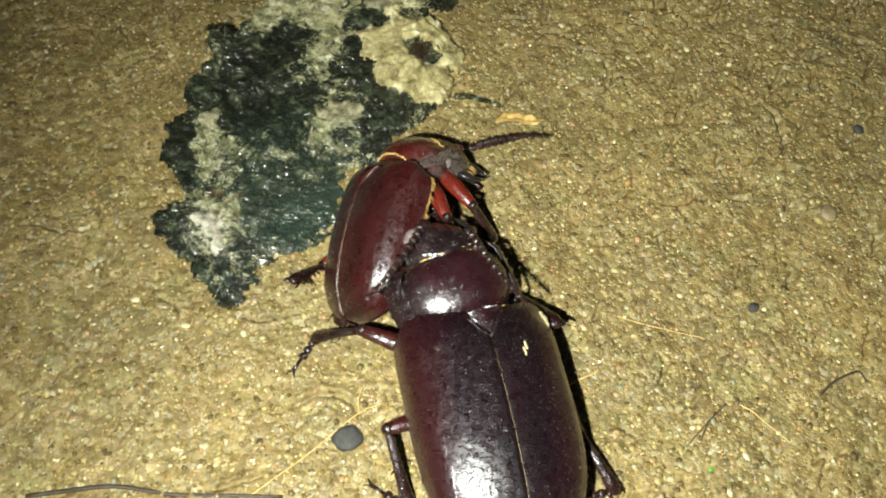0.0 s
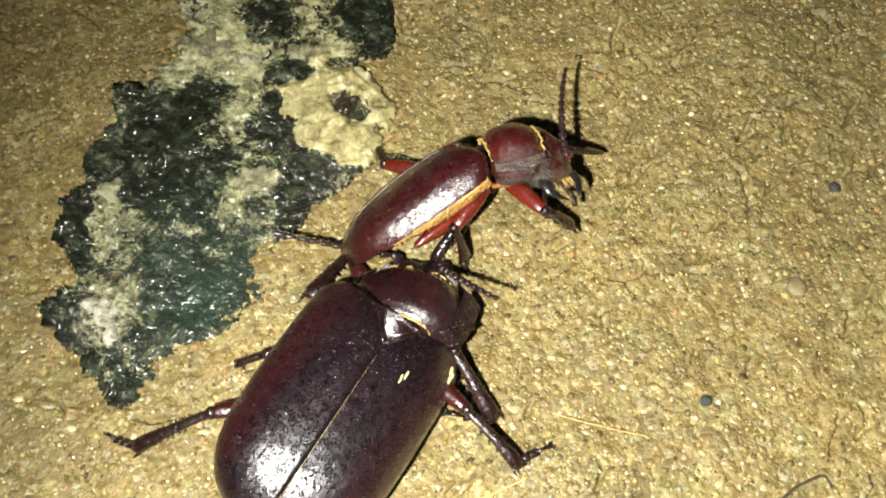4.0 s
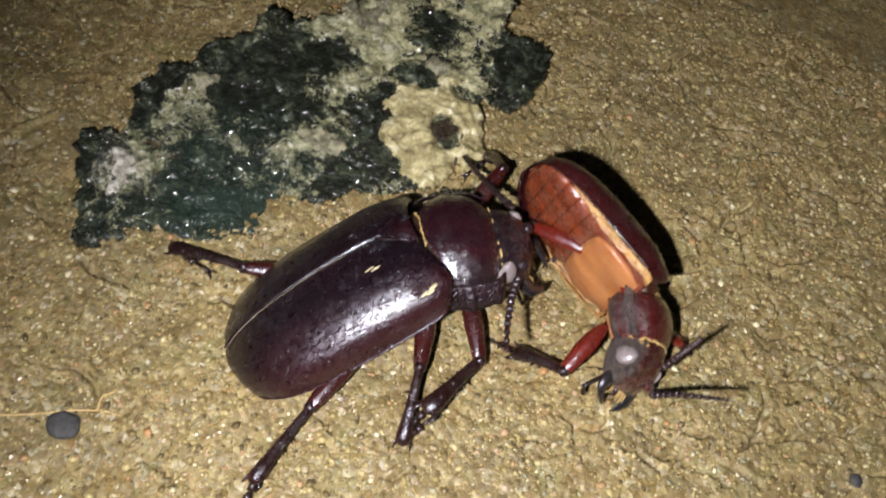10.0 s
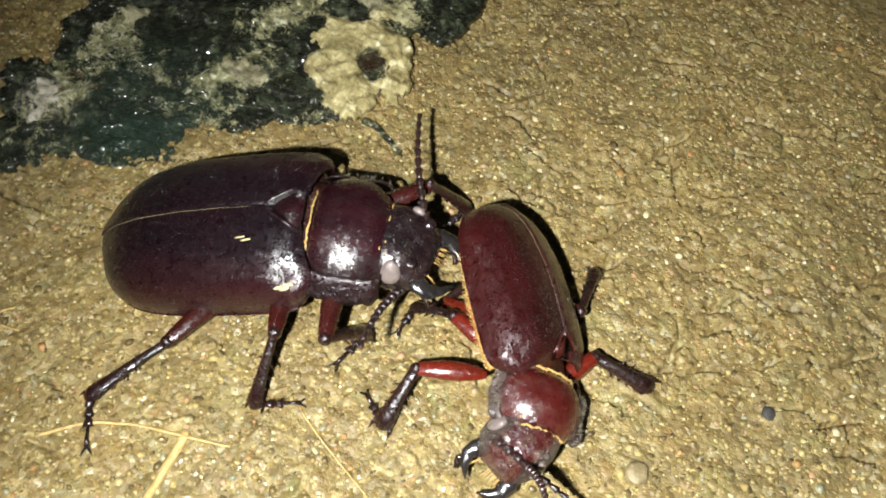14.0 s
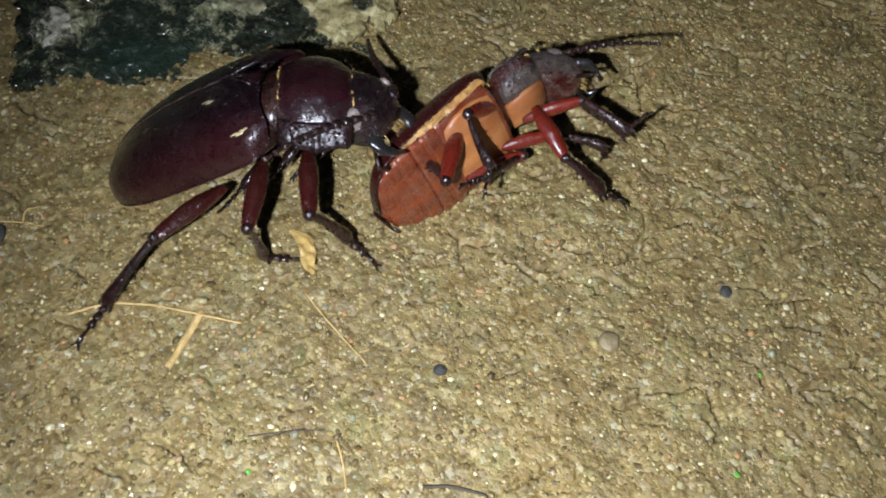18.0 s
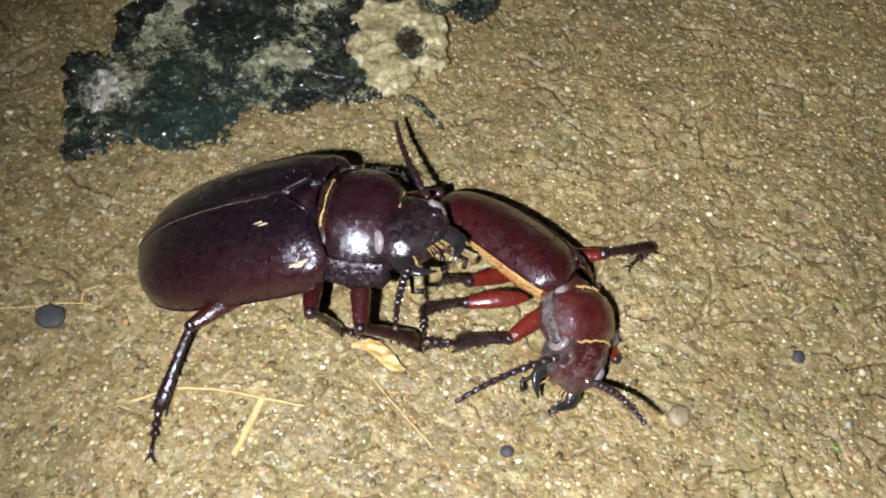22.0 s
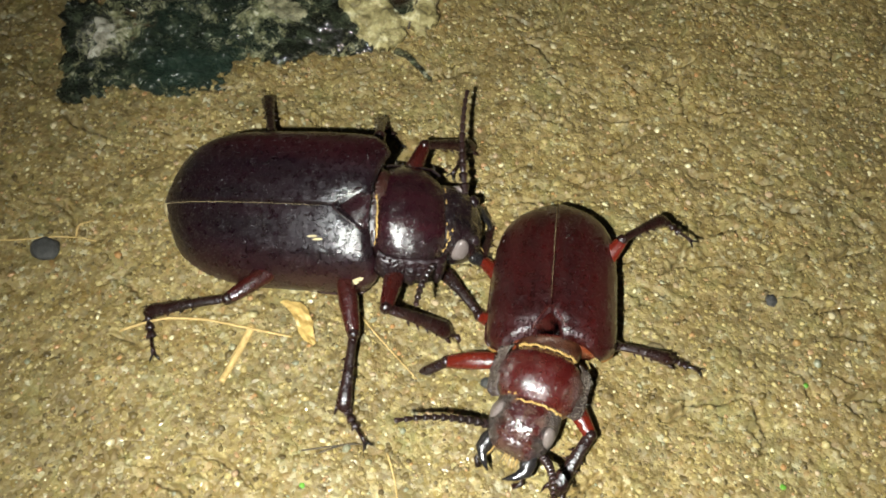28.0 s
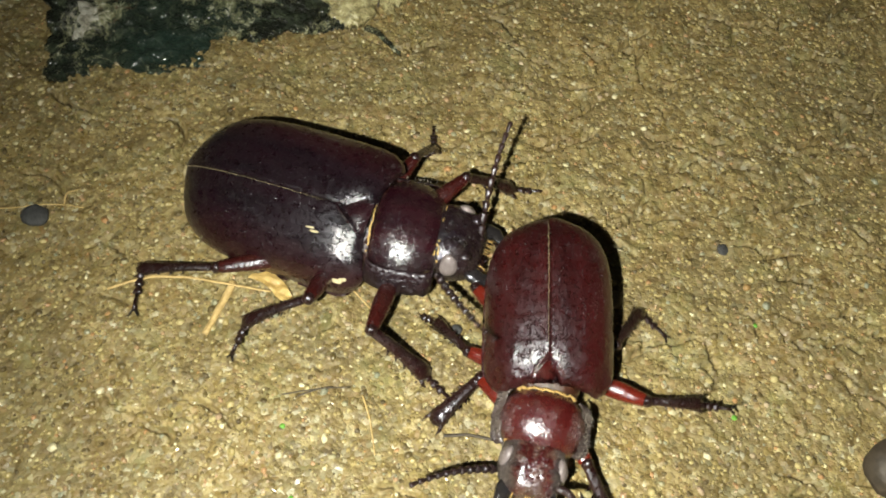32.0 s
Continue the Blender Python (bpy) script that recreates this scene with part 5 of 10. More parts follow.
def motions():
    walk(torch, [(t, m @ LAMP_ON_PHONE) for t, m in PATH])
    walk(big["root"], keyed([(0, 14.9, 65.5, 13.2, 8, -2, 102), (1, 32.2, 81.3, 16.2, 39, -20, 95), (2, 30.6, 96.4, 17.7, 53, -39, 76), (3, 21.0, 78.4, 8.6, 30, 3, 60), (6, 15.6, 99.3, 14.4, -13, -20, 64), (7, 15.9, 96.8, 14.6, -26, -22, 56), (8, 16.3, 98.7, 13.3, -22, -21, 55), (9, 20.3, 98.6, 12.1, -18, -20, 49), (9.5, 18.0, 102.2, 12.9, -12, -24, 58), (10, 22.0, 103.2, 13.6, -20, -24, 61), (11, 21.7, 102.2, 12.4, -17, -20, 60), (12, 20.4, 98.1, 14.1, -10, -23, 54), (13, 22.8, 99.8, 18.4, -24, -31, 52), (14, 28.9, 93.7, 13.6, 4, -19, 31), (17, 37.8, 85.1, 14.6, -11, -21, 13), (18, 25.0, 90.0, 21.8, -16, -36, 34), (19, 27.2, 91.3, 13.5, 0, -21, 44), (20, 17.9, 89.2, 18.0, -9, -34, 47), (21, 28.3, 88.9, 13.0, -7, -18, 37), (22, 26.0, 86.4, 15.6, -10, -25, 34), (23, 33.1, 88.0, 12.1, 3, -20, 39), (24, 40.4, 86.1, 14.8, 6, -23, 26), (25, 41.5, 85.2, 12.7, 5, -20, 28), (28, 39.3, 85.0, 10.0, 24, -11, 28), (29, 43.0, 80.9, 9.3, 19, -9, 18), (30, 39.6, 80.1, 10.3, 2, -15, 13), (31, 43.4, 77.2, 10.1, 15, -14, 7), (32, 49.4, 79.9, 8.7, 18, -6, 13)]))
    walk(big["pronotum"], keyed([(0, -2.0, 0.0, 0.0, 0, -6, 15), (1, -2.0, 0.0, 0.0, -29, 52, -6), (2, -2.0, 0.0, 0.0, -75, 47, -67), (3, -2.0, 0.0, 0.0, -30, 23, 17), (6, -2.0, 0.0, 0.0, -4, 19, -31), (7, -2.0, 0.0, 0.0, 12, 29, -13), (8, -2.0, 0.0, 0.0, 14, 26, -4), (9, -2.0, 0.0, 0.0, 10, 24, -11), (9.5, -2.0, 0.0, 0.0, 1, 26, -16), (10, -2.0, 0.0, 0.0, 11, 26, -7), (11, -2.0, 0.0, 0.0, 10, 19, -9), (12, -2.0, 0.0, 0.0, 4, 29, -6), (13, -2.0, 0.0, 0.0, 21, 28, 21), (14, -2.0, 0.0, 0.0, -5, 21, -2), (17, -2.0, 0.0, 0.0, 9, 21, 18), (18, -2.0, 0.0, 0.0, 8, 33, 17), (19, -2.0, 0.0, 0.0, 0, 27, 1), (20, -2.0, 0.0, 0.0, -2, 37, -3), (21, -2.0, 0.0, 0.0, 6, 22, -2), (22, -2.0, 0.0, 0.0, 3, 24, -3), (23, -2.0, 0.0, 0.0, -1, 36, 8), (24, -2.0, 0.0, 0.0, -1, 28, 13), (25, -2.0, 0.0, 0.0, -4, 26, 0), (28, -2.0, 0.0, 0.0, -24, 24, 2), (29, -2.0, 0.0, 0.0, -17, 13, 5), (30, -2.0, 0.0, 0.0, 2, 18, 16), (31, -2.0, 0.0, 0.0, -12, 21, 11), (32, -2.0, 0.0, 0.0, -17, 12, 9)]))
    walk(big["head"], keyed([(0, 10.6, 3.3, 1.4, -1, 18, -17), (0.5, 8.8, 1.2, -4.8, 17, 37, 42), (1, 5.8, -1.0, -10.4, 45, 26, 105), (1.5, 3.6, -4.7, -10.0, 67, 64, 113), (2, 1.4, -8.4, -9.5, -166, 72, -132), (3, 9.5, 3.5, -5.1, -36, 40, 9), (6, 8.7, -6.4, -4.2, -2, 49, -24), (7, 9.1, -2.5, -6.4, 38, 70, 18), (8, 9.7, -0.8, -5.7, -3, 52, -40), (9, 9.8, -2.3, -5.4, 5, 51, -25), (9.5, 9.3, -3.3, -5.8, -11, 53, -40), (10, 9.7, -1.5, -5.8, 0, 58, -29), (11, 10.2, -1.9, -4.3, -6, 37, -45), (12, 9.4, -1.2, -6.4, -15, 28, -52), (13, 8.7, 4.1, -6.2, -16, 38, -44), (14, 10.2, -0.6, -4.7, -10, 28, -20), (17, 9.6, 3.7, -4.7, 6, 30, 10), (18, 8.4, 3.3, -7.1, -17, 54, -24), (19, 9.7, 0.2, -5.9, -14, 25, -40), (20, 8.5, -0.5, -7.9, -29, 28, -51), (21, 10.2, -0.3, -4.8, -9, 16, -46), (22, 9.9, -0.6, -5.3, -17, 5, -46), (23, 8.4, 1.3, -7.8, -14, 58, -23), (24, 9.3, 2.5, -6.2, -15, 32, -24), (25, 9.9, 0.2, -5.7, -14, 53, -21), (28, 9.9, 0.5, -5.3, -31, 44, -14), (29, 10.7, 1.1, -3.0, -31, 56, -15), (30, 10.0, 3.5, -3.9, 3, 58, 15), (31, 10.0, 2.3, -4.7, -17, 23, -9), (32, 10.6, 2.1, -2.7, -19, 19, -1)]))
    walk(big["al"], keyed([(0, 17.5, 5.8, 2.8, 9, -21, 148), (1, 3.2, 5.7, -8.1, 49, -35, 148), (2, 0.4, -4.3, -15.8, 59, -43, 149), (3, 12.6, 9.5, -8.6, 29, -22, 144), (6, 15.7, -4.7, -6.1, 2, 9, 102), (7, 15.0, 1.2, -5.5, 19, -7, 103), (8, 15.9, 0.8, -4.7, 23, 3, 101), (9, 15.8, 0.9, -4.1, 18, 3, 110), (9.5, 16.0, -0.5, -5.2, 22, -7, 107), (10, 15.9, 1.7, -5.2, 28, 5, 102), (11, 17.0, 0.1, -2.4, 17, -2, 106), (12, 16.2, 0.9, -4.8, 21, 0, 106), (13, 12.8, 5.2, -5.9, 24, -3, 112), (14, 16.5, 2.0, -5.3, 19, 0, 107), (17, 14.0, 6.5, -5.2, 4, -17, 143), (18, 14.7, 6.1, -10.4, 25, -9, 123), (19, 17.7, 0.2, -7.4, 17, -34, 128), (20, 15.1, 2.6, -7.8, 30, -7, 109), (21, 14.7, 2.2, -3.9, 13, 6, 118), (22, 15.5, 2.5, -4.0, 18, -2, 120), (23, 14.6, 4.7, -9.2, 18, -12, 119), (24, 14.6, 5.0, -7.0, 23, -6, 119), (25, 15.7, 4.5, -5.1, 20, 0, 122), (28, 14.0, 5.0, -5.8, 16, 20, 105), (29, 16.5, -1.6, -4.9, 17, -23, 103), (30, 16.5, 4.6, -6.3, 15, -2, 109), (31, 16.4, 1.6, -8.0, 23, -28, 94), (32, 17.9, 2.2, -4.2, 11, -13, 101)]))
    walk(big["ar"], keyed([(0, 15.1, -2.5, 2.9, 9, -29, 176), (1, 9.8, 4.7, -13.6, 24, -46, -157), (2, 5.3, -11.4, -15.2, 44, -36, 173), (3, 17.0, 3.0, -4.7, 40, -61, -155), (6, 13.0, -8.7, -5.0, -24, -19, -135), (7, 12.2, -8.1, -13.6, -31, -14, -100), (8, 6.8, -5.6, -10.9, -35, -30, -109), (9, 10.6, -7.9, -10.7, -33, -35, -117), (9.5, 7.9, -8.2, -9.8, -32, -35, -114), (10, 10.9, -7.3, -11.0, -35, -28, -118), (11, 8.9, -8.3, -9.7, -32, -35, -112), (12, 7.3, -8.6, -9.5, -35, -42, -98), (13, 8.3, -4.1, -11.1, -46, -19, -108), (14, 12.6, -7.3, -9.2, -23, -46, -97), (17, 10.5, -1.8, -7.9, -26, -19, -92), (18, 13.2, -2.3, -8.9, -44, -30, -116), (19, 11.3, -7.3, -9.9, -23, -37, -107), (20, 11.0, -7.4, -6.0, -36, -11, -95), (21, 11.7, -7.3, -2.6, -22, -24, -99), (22, 12.8, -7.1, -7.5, -36, -29, -86), (23, 12.9, -4.3, -10.1, -20, -49, -117), (24, 12.1, -5.5, -10.6, -35, -49, -85), (25, 13.5, -6.4, -9.8, -29, -56, -93), (28, 10.8, -6.0, -6.2, -7, -66, -105), (29, 13.0, -5.8, -7.0, -7, -59, -115), (30, 16.3, 0.6, -6.9, -13, -32, -123), (31, 15.4, -4.8, -7.9, -16, -51, -107), (31.5, 16.5, -1.5, -1.6, 8, -14, -106), (32, 11.9, -4.1, -3.4, -14, -36, -42)]))
    walk(big["Kfl"], keyed([(0, 12.5, 11.1, -6.9, -6, 15, 31), (0.33, 9.3, 11.5, -10.2, -3, 25, 43), (0.67, 2.7, 13.1, -15.6, 11, 37, 76), (1, -0.5, 14.3, -18.5, 22, 39, 92), (2, -5.7, 11.8, -22.4, 46, 43, 107), (2.2, -4.8, 10.6, -21.3, 42, 46, 105), (2.4, -0.8, 10.1, -18.9, 23, 46, 86), (2.6, 4.3, 10.5, -16.2, -1, 35, 61), (2.8, 8.4, 11.4, -13.6, -15, 23, 50), (3, 9.9, 11.9, -12.3, -21, 18, 50), (3.75, 10.6, 13.6, -11.0, -13, 12, 52), (4.5, 13.4, 15.0, -8.7, 2, 3, 51), (5.25, 16.3, 16.2, -5.9, 15, -6, 48), (6, 17.6, 17.1, -3.3, 25, -13, 46), (7, 18.7, 13.8, -7.5, 31, 1, 16), (8, 18.2, 10.4, -8.8, 29, 2, 12), (9, 17.2, 10.9, -6.3, 23, 2, 18), (9.5, 18.5, 7.7, -10.6, 19, 4, 20), (10, 18.6, 15.2, -8.0, 29, -5, 26), (11, 19.3, 12.1, -3.3, 25, -12, 21), (11.25, 18.6, 11.1, -3.8, 20, -9, 21), (11.5, 16.7, 10.3, -5.5, 11, 0, 21), (11.75, 14.8, 9.4, -7.3, 3, 8, 18), (12, 14.3, 8.5, -7.6, -2, 11, 16), (13, 9.3, 9.9, -8.8, -1, 10, 24), (13.2, 10.4, 9.7, -8.5, -1, 10, 25), (13.4, 11.7, 10.0, -8.6, 2, 10, 27), (13.6, 13.1, 10.5, -8.6, 5, 10, 30), (13.8, 14.3, 10.9, -8.5, 7, 10, 32), (14, 15.3, 11.1, -8.0, 7, 10, 33), (14.6, 14.3, 11.3, -7.2, 7, 8, 33), (15.2, 13.3, 10.9, -6.2, 5, 7, 31), (15.8, 12.2, 10.1, -5.3, 2, 5, 28), (16.4, 11.3, 9.4, -4.5, 0, 3, 27), (17, 10.6, 9.0, -3.8, 1, 2, 27), (18, 7.2, 11.7, -11.3, -3, 12, 31), (19, 13.7, 8.0, -10.9, -1, 14, 13), (20, 12.2, 10.3, -11.6, -1, 15, 19), (21, 14.4, 7.5, -8.8, 6, 10, 13), (22, 14.4, 8.8, -9.4, 1, 12, 19), (23, 12.3, 5.6, -9.0, -5, 13, 12), (24, 12.0, 8.2, -7.5, -6, 11, 16), (25, 13.7, 8.4, -8.3, -5, 11, 15), (25.6, 12.8, 8.6, -8.3, -7, 12, 21), (26.2, 10.7, 10.2, -8.1, -5, 12, 36), (26.8, 8.2, 12.4, -8.1, 0, 13, 54), (27.4, 6.1, 14.1, -8.5, 4, 14, 68), (28, 5.3, 14.3, -9.0, 4, 16, 74), (29, 12.0, 11.1, -6.7, -5, 14, 49), (30, 14.0, 10.5, -6.0, 9, 7, 43), (31, 14.6, 11.6, -8.5, 0, 13, 47), (32, 11.1, 14.3, -4.6, -3, 6, 61)]))
    walk(big["Afl"], keyed([(0, 12.5, 11.1, -6.9, 6, 42, 111), (0.33, 9.3, 11.5, -10.2, 8, 53, 93), (0.67, 2.7, 13.1, -15.6, -54, 68, -14), (1, -0.5, 14.3, -18.5, -79, 59, -55), (2, -5.7, 11.8, -22.4, -116, 58, -88), (2.2, -4.8, 10.6, -21.3, -118, 54, -85), (2.4, -0.8, 10.1, -18.9, -113, 43, -79), (2.47, 1.0, 10.0, -18.0, -100, 20, -78), (2.5, 1.8, 10.1, -17.6, -73, -21, -94), (2.53, 2.7, 10.2, -17.1, -20, -43, -139), (2.6, 4.3, 10.5, -16.2, 11, -38, -165), (2.8, 8.4, 11.4, -13.6, 26, -32, -171), (3, 9.9, 11.9, -12.3, 33, -29, -171), (3.75, 10.6, 13.6, -11.0, 33, -24, -174), (4.5, 13.4, 15.0, -8.7, 50, 11, 148), (5.25, 16.3, 16.2, -5.9, 41, 46, 104), (6, 17.6, 17.1, -3.3, 34, 44, 93), (7, 18.7, 13.8, -7.5, 32, 23, 89), (8, 18.2, 10.4, -8.8, 33, 25, 85), (9, 17.2, 10.9, -6.3, 32, 34, 66), (9.5, 18.5, 7.7, -10.6, 33, 39, 76), (10, 18.6, 15.2, -8.0, 32, 26, 90), (11, 19.3, 12.1, -3.3, 23, 26, 81), (11.25, 18.6, 11.1, -3.8, 22, 25, 86), (11.5, 16.7, 10.3, -5.5, 16, 12, 142), (11.75, 14.8, 9.4, -7.3, 2, 9, -162), (12, 14.3, 8.5, -7.6, 2, 11, -155), (13, 9.3, 9.9, -8.8, 1, 12, -146), (13.2, 10.4, 9.7, -8.5, 1, 11, -149), (13.4, 11.7, 10.0, -8.6, 5, 11, -154), (13.47, 12.2, 10.2, -8.6, 13, 12, -166), (13.5, 12.4, 10.3, -8.6, 43, 32, 146), (13.53, 12.6, 10.3, -8.6, 44, 65, 88), (13.6, 13.1, 10.5, -8.6, 30, 71, 61), (13.8, 14.3, 10.9, -8.5, 20, 72, 45), (14, 15.3, 11.1, -8.0, 16, 72, 40), (14.6, 14.3, 11.3, -7.2, 19, 71, 45), (15.2, 13.3, 10.9, -6.2, 25, 68, 57), (15.4, 12.9, 10.6, -6.0, 37, 62, 82), (15.5, 12.7, 10.5, -5.8, 38, 34, 145), (15.6, 12.5, 10.3, -5.6, 11, 17, -165), (15.8, 12.2, 10.1, -5.3, 5, 16, -153), (16.4, 11.3, 9.4, -4.5, 1, 19, -147), (17, 10.6, 9.0, -3.8, 1, 20, -144), (18, 7.2, 11.7, -11.3, 3, 10, -139), (19, 13.7, 8.0, -10.9, 0, 8, -158), (20, 12.2, 10.3, -11.6, 0, 7, -152), (21, 14.4, 7.5, -8.8, -6, 13, -160), (22, 14.4, 8.8, -9.4, -2, 10, -152), (23, 12.3, 5.6, -9.0, 4, 9, -157), (24, 12.0, 8.2, -7.5, 6, 10, -153), (25, 13.7, 8.4, -8.3, 5, 10, -154), (25.6, 12.8, 8.6, -8.3, 10, 9, -155), (26.2, 10.7, 10.2, -8.1, 18, 11, -168), (26.4, 9.9, 10.9, -8.0, 27, 20, 167), (26.6, 9.1, 11.6, -8.1, 24, 49, 101), (26.8, 8.2, 12.4, -8.1, 4, 56, 59), (27.4, 6.1, 14.1, -8.5, -13, 56, 30), (28, 5.3, 14.3, -9.0, -21, 56, 22), (29, 12.0, 11.1, -6.7, -20, 49, 11), (30, 14.0, 10.5, -6.0, 4, 50, 22), (31, 14.6, 11.6, -8.5, -2, 57, 40), (32, 11.1, 14.3, -4.6, -16, 55, 30)]))
    walk(big["Tfl"], keyed([(0, 9.1, 19.7, -15.3, 1, 13, -112), (0.33, 9.0, 19.2, -20.2, 0, 3, -116), (0.67, 7.2, 12.0, -27.2, 2, -15, -121), (1, 3.1, 9.1, -29.3, 4, -25, -126), (2, -5.4, 5.2, -33.2, -9, -41, -120), (2.2, -4.0, 3.3, -31.6, -14, -41, -110), (2.4, 1.0, 1.0, -27.5, -30, -26, -82), (2.6, -5.3, 7.8, -8.4, -45, 26, -49), (2.8, -2.2, 9.9, -7.0, -45, 46, -33), (3, -1.0, 10.1, -6.2, -47, 47, -29), (3.75, -0.9, 12.3, -5.9, -38, 49, -23), (4.12, 1.1, 16.7, -8.8, -36, 39, -60), (4.5, 2.9, 21.6, -11.1, -30, 33, -94), (4.88, 8.5, 23.0, -13.2, -23, 30, -129), (5.25, 14.2, 24.8, -15.0, -16, 30, -165), (6, 17.2, 26.1, -12.1, -23, 32, -171), (7, 19.0, 25.3, -12.4, -25, -22, -177), (8, 19.2, 21.8, -14.1, -23, -23, 178), (8.33, 19.8, 21.2, -13.9, -39, -10, -160), (8.5, 20.2, 21.0, -13.7, -48, 20, -127), (8.67, 20.6, 20.8, -13.5, -33, 50, -84), (9, 21.4, 20.6, -13.2, 0, 57, -41), (9.5, 20.7, 17.1, -18.4, -40, 19, -115), (10, 18.5, 26.6, -13.4, -28, -13, -152), (11, 21.1, 23.2, -8.7, -24, -7, -158), (11.25, 19.3, 22.5, -9.1, -19, -3, -158), (11.5, 6.9, 17.9, -8.2, -11, 2, -152), (11.75, 3.0, 5.5, -9.3, -4, 7, -147), (12, 3.0, 3.3, -9.9, 1, 8, -145), (13, -1.1, 3.2, -11.4, 0, 10, -137), (13.2, -0.3, 3.3, -11.0, 0, 7, -137), (13.4, 0.5, 4.7, -11.0, -3, 1, -135), (13.6, 15.1, 14.1, -20.5, -8, -6, -132), (13.8, 17.0, 13.7, -20.5, -12, -12, -129), (14, 18.2, 13.6, -20.1, -13, -14, -129), (14.6, 17.3, 14.3, -19.1, -11, -11, -128), (15.2, 15.8, 14.9, -17.9, -6, -3, -131), (15.8, 1.4, 4.5, -8.9, -2, 6, -133), (16.4, 1.2, 2.8, -8.4, 1, 14, -135), (17, 0.9, 2.2, -8.1, 2, 18, -134), (18, -2.2, 3.6, -13.3, 2, 7, -129), (19, 2.1, 3.4, -12.7, -1, 6, -148), (20, 1.1, 4.5, -13.0, -1, 5, -142), (21, 2.8, 3.3, -11.5, -6, 12, -150), (22, 3.4, 3.1, -11.5, -2, 9, -142), (23, 0.7, 0.9, -10.8, 3, 6, -148), (24, 0.9, 2.6, -9.7, 5, 7, -143), (25, 2.5, 3.0, -10.4, 4, 7, -144), (25.6, 1.5, 3.3, -10.1, 6, 4, -141), (26.2, -1.4, 7.7, -10.4, 6, -4, -133), (26.8, 11.9, 18.5, -18.4, 3, -13, -124), (27.4, 12.3, 17.6, -18.9, -1, -21, -116), (28, 11.9, 16.8, -19.6, -2, -26, -113), (29, 19.9, 12.6, -16.2, 2, -20, -121), (30, 21.5, 13.5, -15.7, -14, -5, -104), (31, 19.9, 16.1, -19.0, -10, -17, -104), (31.33, 19.0, 16.6, -17.5, -18, -10, -77), (31.67, 18.2, 17.2, -16.1, -23, 22, -6), (32, 17.3, 17.9, -14.9, -14, 30, 22)]))
    walk(big["Kfr"], keyed([(0, 7.7, -11.9, -9.3, -5, 36, -85), (1, 6.1, -12.4, -10.0, -17, 34, -102), (1.33, 4.3, -11.9, -8.8, -20, 14, -114), (1.67, 2.0, -10.3, -5.3, -9, -28, -136), (2, 0.9, -9.4, -3.9, 2, -46, -150), (3, 3.5, -7.1, 3.0, 33, -52, -150), (4.5, 0.9, -13.2, -2.2, -6, -24, -114), (6, -1.8, -17.3, -9.6, -22, 14, -101), (7, -1.2, -12.5, -15.3, -29, 27, -104), (8, -1.6, -13.1, -12.9, -26, 15, -108), (9, -2.0, -17.2, -12.7, -24, 21, -104), (9.33, -2.2, -19.7, -12.5, -26, 14, -106), (9.5, -2.8, -20.8, -12.4, -27, 11, -109), (9.67, -2.7, -18.7, -13.7, -28, 14, -110), (10, -1.9, -14.9, -15.5, -29, 18, -109), (11, 0.3, -15.6, -11.7, -23, 14, -99), (12, 4.4, -16.8, -9.4, -20, 16, -77), (13, 4.8, -16.2, -20.3, -22, 40, -71), (13.25, 4.9, -17.1, -17.0, -21, 33, -74), (13.5, 4.6, -18.1, -11.5, -22, 15, -79), (13.75, 4.1, -18.6, -5.9, -21, -3, -84), (14, 3.5, -18.6, -2.9, -20, -10, -87), (17, 6.2, -18.8, -10.2, -19, 22, -76), (18, 1.4, -16.0, -14.2, -34, 20, -83), (18.5, 2.5, -16.6, -11.0, -28, 9, -84), (19, 3.5, -17.6, -7.9, -21, -2, -88), (20, 3.7, -15.4, -10.6, -31, 12, -77), (21, 1.5, -16.9, -6.8, -20, -6, -96), (22, 3.9, -17.7, -9.4, -24, 9, -85), (23, 3.3, -17.4, -2.4, -22, -23, -86), (24, 5.5, -17.1, -4.1, -24, -6, -80), (25, 5.6, -16.8, -4.2, -21, -5, -79), (28, 4.1, -16.3, 4.6, -11, -36, -90), (28.5, 3.3, -17.5, 4.5, -7, -30, -99), (29, 2.7, -18.7, 4.2, -4, -24, -106), (30, 3.9, -18.5, -1.1, -14, -21, -109), (31, 10.1, -19.0, 1.4, -18, -23, -74), (32, 7.6, -18.7, 5.6, -9, -32, -81)]))
